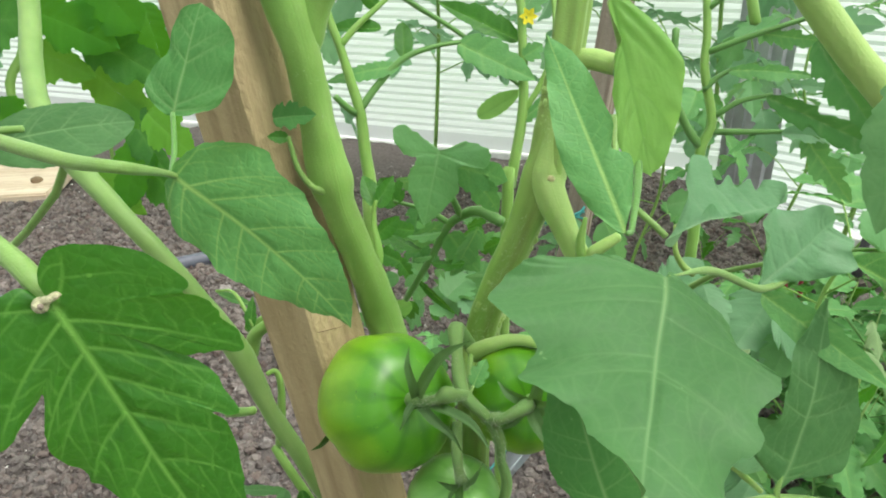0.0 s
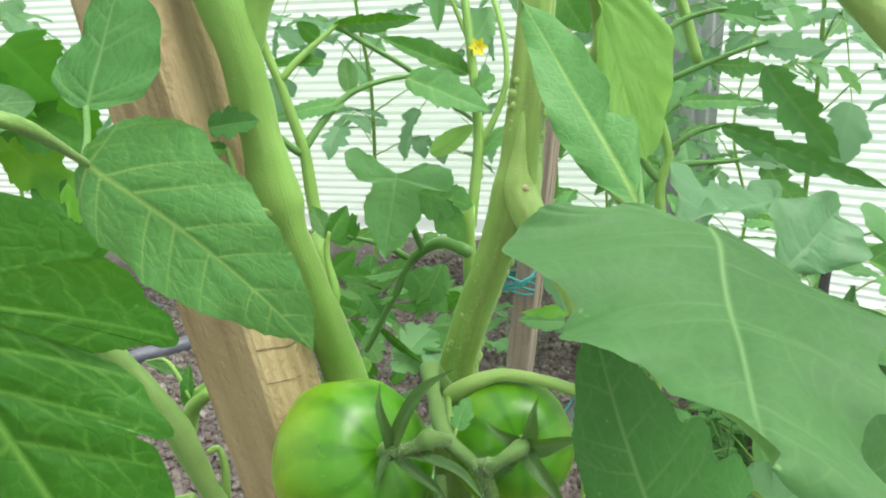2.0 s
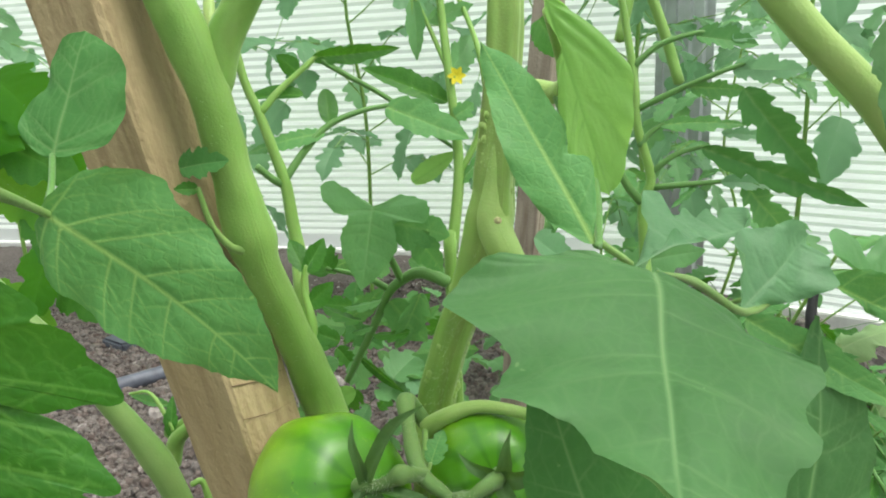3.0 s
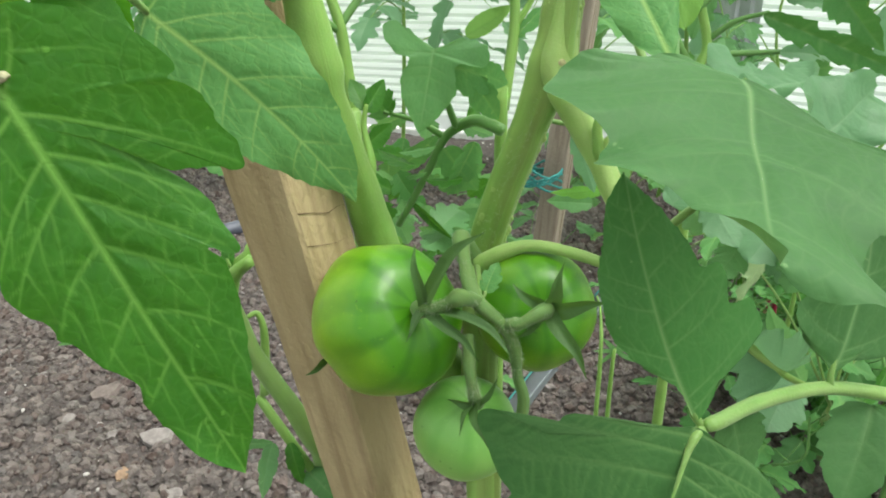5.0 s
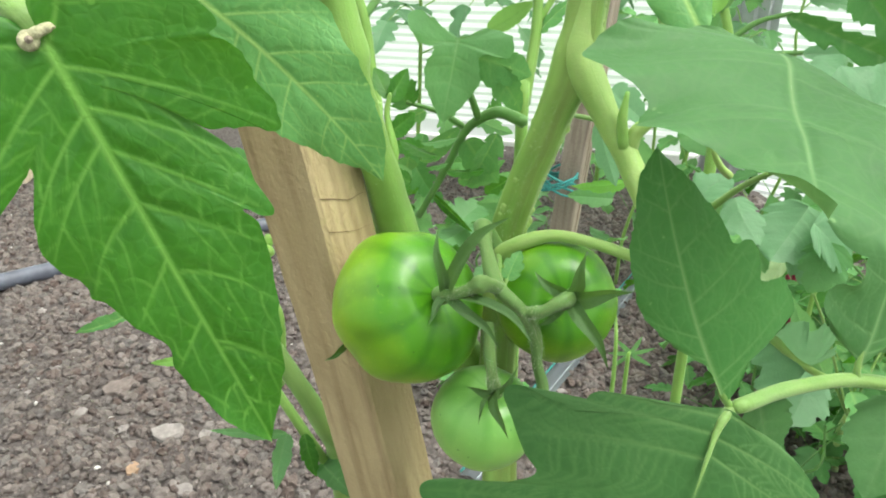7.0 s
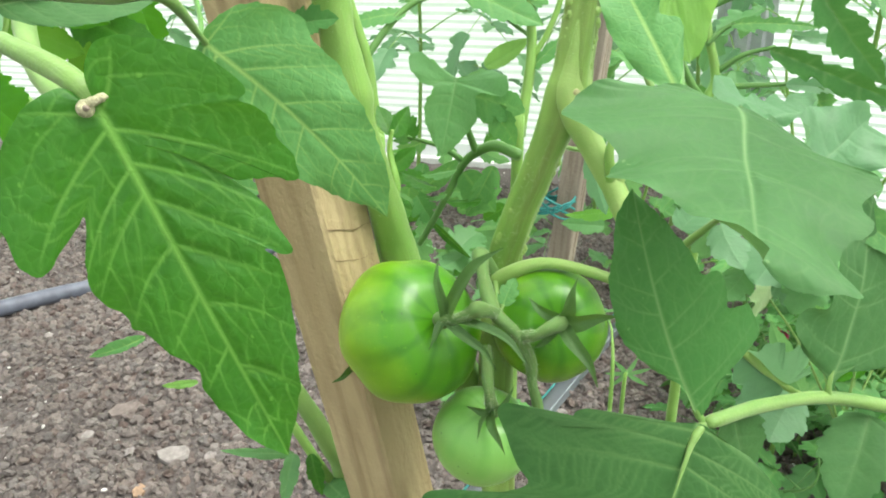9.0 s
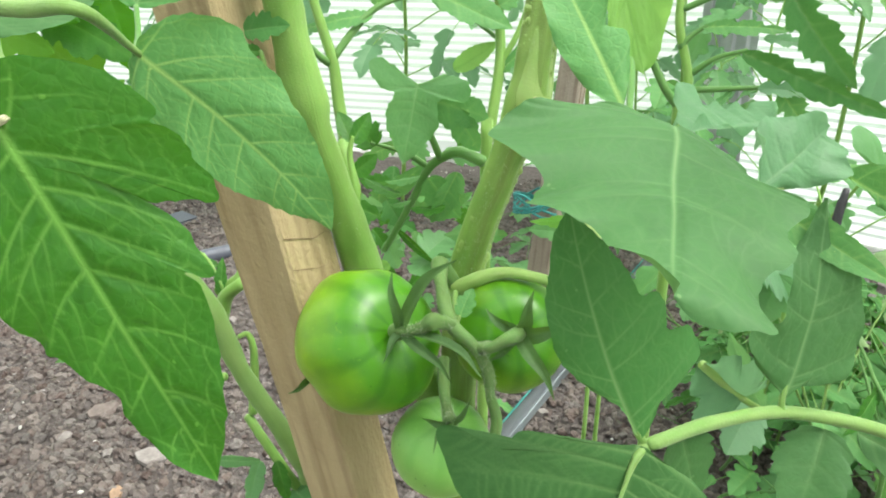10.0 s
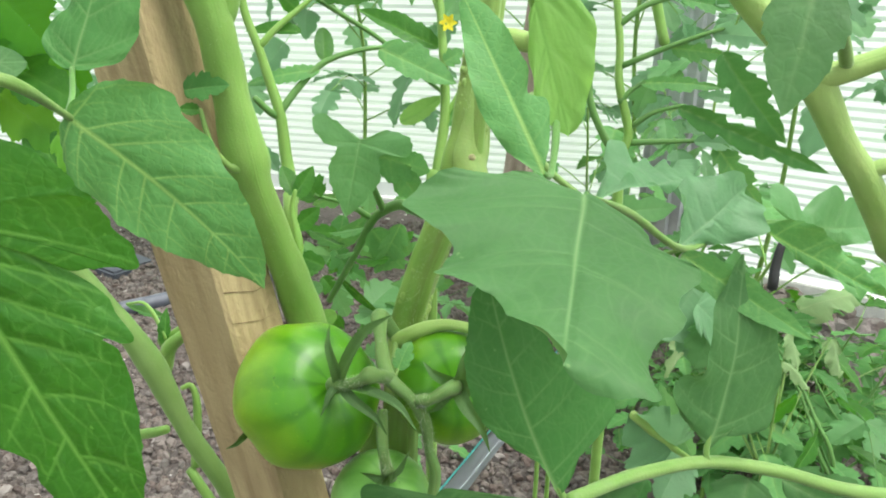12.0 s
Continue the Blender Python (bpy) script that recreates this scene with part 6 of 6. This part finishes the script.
for k, (pts, leaves) in enumerate((
    (((0.1630, 0.4923, 0.5496), (0.1781, 0.4891, 0.5618), (0.1977, 0.4839, 0.5678), (0.2084, 0.4830, 0.5680)), (((0.1994, 0.4833, 0.5663), (0.2343, 0.4688, 0.5620), (0.2196, 0.4844, 0.5764), .0125), ((0.2196, 0.4754, 0.5627), (0.2439, 0.4806, 0.5701), (0.2299, 0.4824, 0.5725), .007))),
    (((0.1636, 0.4850, 0.5232), (0.1847, 0.4758, 0.5341), (0.2088, 0.4662, 0.5447), (0.2273, 0.4611, 0.5507)), (((0.2158, 0.4660, 0.5461), (0.2485, 0.4422, 0.5453), (0.2322, 0.4586, 0.5621), .011), ((0.1936, 0.4755, 0.5358), (0.2252, 0.4614, 0.5322), (0.2092, 0.4676, 0.5497), .009), ((0.2219, 0.4622, 0.5341), (0.2512, 0.4248, 0.4828), (0.2502, 0.4359, 0.5228), .017))),
    (((0.1630, 0.4788, 0.5005), (0.1700, 0.4783, 0.5085), (0.1782, 0.4761, 0.5144)), (((0.1753, 0.4761, 0.5134), (0.2239, 0.4567, 0.5149), (0.1981, 0.4719, 0.5242), .0075),)),
    (((0.1709, 0.4757, 0.4840), (0.1839, 0.4703, 0.4950), (0.2016, 0.4651, 0.5004)), (((0.1980, 0.4651, 0.4992), (0.2814, 0.4166, 0.4622), (0.2411, 0.4406, 0.4994), .0125), ((0.2110, 0.4662, 0.5075), (0.2433, 0.4625, 0.5040), (0.2255, 0.4664, 0.5127), .006))),
    (((0.1705, 0.4740, 0.4740), (0.1933, 0.4645, 0.4766), (0.2195, 0.4575, 0.4783)), (((0.2088, 0.4582, 0.4775), (0.2419, 0.4449, 0.4771), (0.2272, 0.4592, 0.4869), .008), ((0.2228, 0.4566, 0.4761), (0.2493, 0.4333, 0.4372), (0.2444, 0.4411, 0.4643), .013), ((0.1950, 0.4640, 0.4754), (0.1758, 0.4568, 0.4619), (0.1822, 0.4639, 0.4708), .004))),
)):
    lf = twig(root, list(pts), 0.0022, 0.0014, STEM_DARK, "leaf")
    for j, (b, e, s, h) in enumerate(leaves):
        leaf_at(lf, b, e, s, h * 0.8, (LEAF_SHADE, LEAF_MIST, LEAF)[(k + j) % 3], veins=6, tooth=0.2, lobe=0.28, seed=160 + 7 * k + j, rows=44, cols=12, fold=0.35, droop=0.15)
leaf_at(root, (0.0961, 0.4651, 0.5813), (0.1109, 0.4575, 0.5582), (0.1120, 0.4617, 0.5741), 0.013, LEAF_DEEP, "leaf", veins=5, tooth=0.1, seed=190, rows=40, cols=12)
leaf_at(root, (0.1540, 0.4974, 0.4134), (0.2214, 0.4939, 0.4217), (0.1870, 0.5004, 0.4347), 0.014, LEAF_FAR, "leaf", veins=5, tooth=0.1, lobe=0.2, seed=191, rows=40, cols=12)
# dark dead stalk hanging before the wall
part_of("dead_stalk", tube_mesh("dead_stalk", [(0.3368, 0.5478, 0.3288), (0.3423, 0.5561, 0.3527), (0.3487, 0.5627, 0.3719)], (0.0045, 0.004, 0.003), 9, 4, 0.3), BLACK, root)

# rows of plants along the walls; most have haze put into their leaf colour
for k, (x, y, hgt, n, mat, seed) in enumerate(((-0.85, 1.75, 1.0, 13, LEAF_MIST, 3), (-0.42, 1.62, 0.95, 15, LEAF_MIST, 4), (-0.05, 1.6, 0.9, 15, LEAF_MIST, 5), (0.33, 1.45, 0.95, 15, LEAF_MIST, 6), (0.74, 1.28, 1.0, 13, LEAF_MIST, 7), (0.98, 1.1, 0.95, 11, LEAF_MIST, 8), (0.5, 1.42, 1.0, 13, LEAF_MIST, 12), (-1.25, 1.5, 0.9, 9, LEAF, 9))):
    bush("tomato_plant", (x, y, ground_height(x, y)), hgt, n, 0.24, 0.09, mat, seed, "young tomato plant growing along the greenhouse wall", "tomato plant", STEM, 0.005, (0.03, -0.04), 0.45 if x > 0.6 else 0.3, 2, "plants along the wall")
# low growth on the soil
grow = random.Random(77)
for k in range(16):
    x, y = grow.uniform(0.34, 0.6), grow.uniform(0.56, 0.9)
    bush("weed", (x, y, ground_height(x, y)), grow.uniform(0.1, 0.24), grow.randrange(6, 10), grow.uniform(0.08, 0.15), grow.choice((0.035, 0.045, 0.055)), grow.choice((LEAF_DEEP, LEAF, LEAF_SHADE, LEAF_SHADE)), 300 + k, "low green weed with broad toothed leaves", "weed", grow.choice((STEM_DARK, STEM_LEAF)), 0.002, (grow.uniform(-0.08, 0.08), grow.uniform(-0.08, 0.04)), 0.1, 1, "weeds on the soil")
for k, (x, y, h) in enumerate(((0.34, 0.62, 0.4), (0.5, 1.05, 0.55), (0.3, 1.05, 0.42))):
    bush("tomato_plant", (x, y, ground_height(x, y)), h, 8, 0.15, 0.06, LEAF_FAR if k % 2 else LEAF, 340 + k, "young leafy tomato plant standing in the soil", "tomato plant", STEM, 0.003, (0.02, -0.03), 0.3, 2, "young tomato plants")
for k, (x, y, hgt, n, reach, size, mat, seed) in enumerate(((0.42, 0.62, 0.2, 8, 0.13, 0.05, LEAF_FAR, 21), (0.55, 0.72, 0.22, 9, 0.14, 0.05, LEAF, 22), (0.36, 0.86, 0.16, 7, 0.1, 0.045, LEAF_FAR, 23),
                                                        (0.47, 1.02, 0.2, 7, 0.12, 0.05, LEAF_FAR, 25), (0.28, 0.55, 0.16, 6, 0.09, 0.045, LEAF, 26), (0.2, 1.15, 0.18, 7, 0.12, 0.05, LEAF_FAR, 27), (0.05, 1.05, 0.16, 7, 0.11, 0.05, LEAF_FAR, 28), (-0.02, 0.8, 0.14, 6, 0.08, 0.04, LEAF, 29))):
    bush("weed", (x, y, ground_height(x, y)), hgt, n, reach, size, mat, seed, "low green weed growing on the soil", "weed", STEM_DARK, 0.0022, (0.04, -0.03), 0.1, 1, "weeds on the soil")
# pale hanging leaves behind the large leaf
lf = twig(plant, [(0.1526, 0.2644, 0.4860), (0.1333, 0.3285, 0.445), (0.1222, 0.351, 0.4214), (0.1152, 0.357, 0.4102)], 0.001, 0.0024, STEM_LEAF, "leaf")
for k, (b, e, s, h, mat) in enumerate((
        ((0.1651, 0.3405, 0.4249), (0.1452, 0.329, 0.3988), (0.1414, 0.3488, 0.4176), 0.021, LEAF_MIST),
        ((0.1309, 0.3479, 0.4272), (0.1379, 0.3327, 0.4064), (0.1284, 0.3353, 0.4115), 0.012, LEAF_MIST),
        ((0.1155, 0.3613, 0.4194), (0.1347, 0.368, 0.4351), (0.1225, 0.3779, 0.4321), 0.014, LEAF_MIST),
        ((0.1299, 0.3467, 0.4126), (0.1237, 0.3722, 0.4198), (0.1219, 0.3654, 0.4049), 0.01, LEAF_FAR),
        ((0.1617, 0.3279, 0.4213), (0.1827, 0.3189, 0.4028), (0.1891, 0.3358, 0.4159), 0.018, LEAF_MIST),
        ((0.1695, 0.3238, 0.4127), (0.161, 0.314, 0.3908), (0.1772, 0.3157, 0.3956), 0.014, LEAF_FAR),
        ((0.1454, 0.3427, 0.4047), (0.1322, 0.3348, 0.3868), (0.1339, 0.351, 0.3981), 0.012, LEAF_FAR),
        ((0.1572, 0.3333, 0.4087), (0.1678, 0.3238, 0.3885), (0.175, 0.3305, 0.4035), 0.01, LEAF_MIST))):
    leaf_at(lf, b, e, s, h, mat, veins=6, tooth=0.07, lobe=0.16, seed=310 + k, rows=80, cols=26, fold=0.2, droop=0.2, quilt=0.012, wave=0.05)
twig(plant, [(0.1029, 0.3203, 0.4733), (0.1027, 0.3155, 0.4628), (0.1078, 0.3167, 0.4539), (0.114, 0.3196, 0.4484)], 0.0011, 0.0018, STEM_PALE, "side_shoot")
# half withered leaf folded along its pale midrib
lf = twig(plant, [(0.1095, 0.211, 0.4155), (0.1084, 0.2207, 0.4126), (0.1008, 0.2234, 0.418), (0.0918, 0.2251, 0.4261)], 0.0011, 0.0018, STEM_PALE, "leaf")
leaf_at(lf, (0.1079, 0.2211, 0.4135), (0.0904, 0.2249, 0.4256), (0.0894, 0.2246, 0.4082), 0.016, LEAF_MIST, veins=6, tooth=0.1, lobe=0.2, seed=321, rows=80, cols=30, fold=0.5, droop=0.1, wave=0.1, quilt=0.014)
leaf_at(lf, (0.1164, 0.2236, 0.4074), (0.1043, 0.2351, 0.4318), (0.1032, 0.2364, 0.4107), 0.0065, LEAF_FAR, veins=6, tooth=0.08, lobe=0.15, seed=322, rows=80, cols=26, fold=0.25, droop=0.1, wave=0.05, quilt=0.01)
leaf_at(lf, (0.1157, 0.2281, 0.405), (0.1018, 0.2165, 0.3911), (0.1005, 0.2256, 0.3988), 0.009, LEAF_MIST, veins=5, tooth=0.08, lobe=0.15, seed=323, rows=70, cols=24, fold=0.2, droop=0.2, quilt=0.01)
# small leaves under the side branch
lf = twig(plant, [(0.0508, 0.3573, 0.4673), (0.0571, 0.3465, 0.468), (0.0595, 0.3404, 0.4669)], 0.0012, 0.0008, STEM_LEAF, "leaf")
leaf_at(lf, (0.058, 0.3412, 0.4686), (0.0645, 0.3188, 0.444), (0.0529, 0.3332, 0.4509), 0.0065, LEAF_MIST, veins=5, tooth=0.08, lobe=0.15, seed=331, rows=60, cols=22, fold=0.3, droop=0.12, quilt=0.008)
leaf_at(lf, (0.0729, 0.3339, 0.4415), (0.0459, 0.3329, 0.4379), (0.0604, 0.3404, 0.4429), 0.0045, LEAF_SUN, veins=5, tooth=0.08, lobe=0.15, seed=332, rows=60, cols=22, fold=0.3, droop=0.12, quilt=0.008)
leaf_at(lf, (0.0695, 0.3448, 0.429), (0.0475, 0.3462, 0.431), (0.0597, 0.3424, 0.4234), 0.006, LEAF_FAR, veins=5, tooth=0.08, lobe=0.15, seed=333, rows=60, cols=22, fold=0.3, droop=0.12, quilt=0.008)
leaf_at(lf, (0.0804, 0.3677, 0.4556), (0.0909, 0.3656, 0.4276), (0.0996, 0.3642, 0.4489), 0.009, LEAF_FAR, veins=5, tooth=0.08, lobe=0.15, seed=334, rows=60, cols=22, fold=0.3, droop=0.12, quilt=0.008)
leaf_at(lf, (0.0718, 0.3768, 0.475), (0.0945, 0.3795, 0.458), (0.0919, 0.3863, 0.4726), 0.009, LEAF_MIST, veins=5, tooth=0.08, lobe=0.15, seed=335, rows=60, cols=22, fold=0.3, droop=0.12, quilt=0.008)
part_of("side_shoot", tube_mesh("side_shoot", [(0.0531, 0.2725, 0.4766), (0.0549, 0.2709, 0.4827), (0.0589, 0.2703, 0.4866), (0.0644, 0.2716, 0.4897)], (0.0036, 0.0028, 0.0024, 0.002), 12, 6), STEM_PALE, branch)
# young leaflet beside the truss and low leaves in the gap between the stems
lf = twig(plant, [(0.0069, 0.2799, 0.4329), (0.0047, 0.2471, 0.4334), (0.0066, 0.2464, 0.4367)], 0.0012, 0.0007, STEM_LEAF, "leaf")
leaf_at(lf, (0.0066, 0.2462, 0.4364), (0.0118, 0.2525, 0.4455), (0.0045, 0.251, 0.4418), 0.0042, LEAF, veins=5, tooth=0.08, lobe=0.2, seed=351, rows=60, cols=22, fold=0.25, droop=0.12, quilt=0.008)
leaf_at(lf, (-0.0045, 0.3842, 0.4004), (0.0107, 0.3988, 0.4089), (-0.0038, 0.3996, 0.4097), 0.012, LEAF_FAR, veins=5, tooth=0.08, lobe=0.2, seed=352, rows=60, cols=22, fold=0.25, droop=0.12, quilt=0.008)
leaf_at(lf, (0.0006, 0.3926, 0.395), (-0.0142, 0.3799, 0.3905), (-0.0107, 0.393, 0.3951), 0.01, LEAF_FAR, veins=5, tooth=0.08, lobe=0.2, seed=353, rows=60, cols=22, fold=0.25, droop=0.12, quilt=0.008)
leaf_at(lf, (0.0049, 0.3835, 0.3994), (0.0139, 0.3705, 0.3957), (0.0168, 0.3829, 0.3987), 0.008, LEAF_MIST, veins=5, tooth=0.08, lobe=0.2, seed=354, rows=60, cols=22, fold=0.25, droop=0.12, quilt=0.008)
# tall weeds with slanting stalks below the wall
root = thing("weed", (0.5, 0.66, 0.0), "tall weed with slanting green stalks and narrow leaves", "weed", "weeds on the soil")
for line in ([(0.3502, 0.5698, 0.2759), (0.363, 0.5398, 0.2557), (0.371, 0.5061, 0.2246), (0.3857, 0.4862, 0.1742)],
             [(0.3915, 0.5923, 0.2311), (0.398, 0.5591, 0.2007), (0.3972, 0.5274, 0.1728), (0.4076, 0.512, 0.1338)],
             [(0.4402, 0.6194, 0.2007), (0.4521, 0.5849, 0.1684), (0.4717, 0.5545, 0.1488), (0.5038, 0.5401, 0.118)]):
    foot = Vector(line[-1])
    twig(root, [*line, (foot.x + 0.03, foot.y + 0.03, ground_height(foot.x + 0.03, foot.y + 0.03) - 0.01)], 0.0013, 0.0024, STEM_DARK, "main_stem")
for k, (b, e, s, h) in enumerate((
        ((0.4343, 0.6141, 0.2427), (0.4665, 0.5673, 0.211), (0.4706, 0.6049, 0.227), 0.011),
        ((0.4188, 0.587, 0.2235), (0.4349, 0.5498, 0.2139), (0.4462, 0.5836, 0.2211), 0.008),
        ((0.4401, 0.5755, 0.1977), (0.4704, 0.5357, 0.1845), (0.4729, 0.5706, 0.1928), 0.011),
        ((0.4371, 0.5426, 0.1658), (0.458, 0.5064, 0.1601), (0.4689, 0.5378, 0.161), 0.01),
        ((0.3556, 0.5722, 0.2837), (0.3783, 0.5459, 0.3051), (0.3756, 0.5753, 0.297), 0.009),
        ((0.3616, 0.5225, 0.2374), (0.3155, 0.4906, 0.2267), (0.3561, 0.5143, 0.2141), 0.01),
        ((0.3747, 0.5024, 0.2154), (0.337, 0.4656, 0.1934), (0.3788, 0.4919, 0.1879), 0.012),
        ((0.3837, 0.4914, 0.188), (0.3969, 0.4554, 0.1807), (0.4127, 0.4871, 0.1836), 0.012))):
    leaf_at(root, b, e, s, h, (LEAF_DEEP, LEAF_SHADE, LEAF_WEST)[k % 3], "leaf", veins=6, tooth=0.15, lobe=0.2, seed=230 + k, rows=60, cols=20, droop=0.15, fold=0.3)
# low plant with withered leaves on the east side
root = thing("tomato_plant", (0.42, 0.62, 0.0), "low tomato plant with withered pale curled leaves", "tomato plant")
crown = Vector((0.33, 0.5, 0.17))
twig(root, [(0.42, 0.62, ground_height(0.42, 0.62)), (0.37, 0.56, 0.1), crown], 0.004, 0.003, STEM_PALE, "main_stem")
for k, (b, e, s, h) in enumerate((
        ((0.2378, 0.4886, 0.3467), (0.2237, 0.4527, 0.304), (0.2522, 0.4776, 0.3204), 0.011),
        ((0.226, 0.5041, 0.3278), (0.2442, 0.4865, 0.3427), (0.2421, 0.5089, 0.3448), 0.008),
        ((0.35, 0.5334, 0.2932), (0.3521, 0.5054, 0.2757), (0.3669, 0.5302, 0.2887), 0.009),
        ((0.4112, 0.5622, 0.2704), (0.4131, 0.5336, 0.2513), (0.4316, 0.5568, 0.2608), 0.012),
        ((0.3334, 0.5087, 0.28), (0.3469, 0.4834, 0.2728), (0.3546, 0.5068, 0.2801), 0.007),
        ((0.3833, 0.5741, 0.2956), (0.4667, 0.596, 0.3178), (0.4089, 0.599, 0.3114), 0.019))):
    b, e = Vector(b), Vector(e)
    lf = twig(root, [crown, crown.lerp(b, 0.5) + Vector((0, 0, 0.012)), b], 0.0013, 0.0008, STEM_LEAF, "leaf")
    leaf_at(lf, b, e, s, h, WILT, "leaflet", veins=5, tooth=0.1, lobe=0.25, seed=210 + k, rows=60, cols=22, droop=0.35, fold=-0.5, curl=0.5, wave=0.25)
red = thing("chard", (0.5, 0.92, 0.0), "leafy plant with crimson red stalks", "plant")
for k in range(2):
    t = Vector((0.4643, 0.8438, 0.1101)) + Vector((0.012 * (k - 1), 0.01 * k, 0.01 * k))
    twig(red, [(t.x + 0.01 * k, t.y, ground_height(t.x, t.y) - 0.01), t, t + Vector((-0.015 + 0.01 * k, 0.0, 0.04)), t + Vector((-0.02 + 0.02 * k, 0.0, 0.07))], 0.0035, 0.0025, STEM_RED, "stalk")
    leaf_at(red, t + Vector((-0.02 + 0.02 * k, 0, 0.07)), t + Vector((-0.05 + 0.05 * k, -0.01, 0.13)), t + Vector((-0.06 + 0.02 * k, 0, 0.08)), 0.022, LEAF_FAR, "leaf", veins=5, tooth=0.05, seed=200 + k, rows=30, cols=10)
# small green sprig between the fruit and the tape
root = thing("weed", (0.1357, 0.4946, 0.1829), "slender green seedling with narrow leaves", "weed", "weeds on the soil")
root.location.z = 0
f = Vector((0.1389, 0.5057, 0.2089))
twig(root, [(f.x, f.y, 0), f, (0.1433, 0.5149, 0.2305)], 0.0022, 0.0014, STEM, "main_stem")
twig(root, [(f.x - 0.012, f.y, 0), f + Vector((-0.01, 0, 0)), (0.1318, 0.5266, 0.2568), (0.1319, 0.5410, 0.2650)], 0.0022, 0.0008, STEM, "main_stem")
for a in (20, 70, 130, 170, 215, 330):
    c = Vector((0.1433, 0.5140, 0.2284))
    d = Vector((math.cos(radians(a)), -0.3, math.sin(radians(a)))) * 0.02
    leaf_at(root, c, c + d, c + Vector((-d.z, 0, d.x)), 0.002, LEAF_FAR, "leaf", veins=3, tooth=0, rows=14, cols=6)
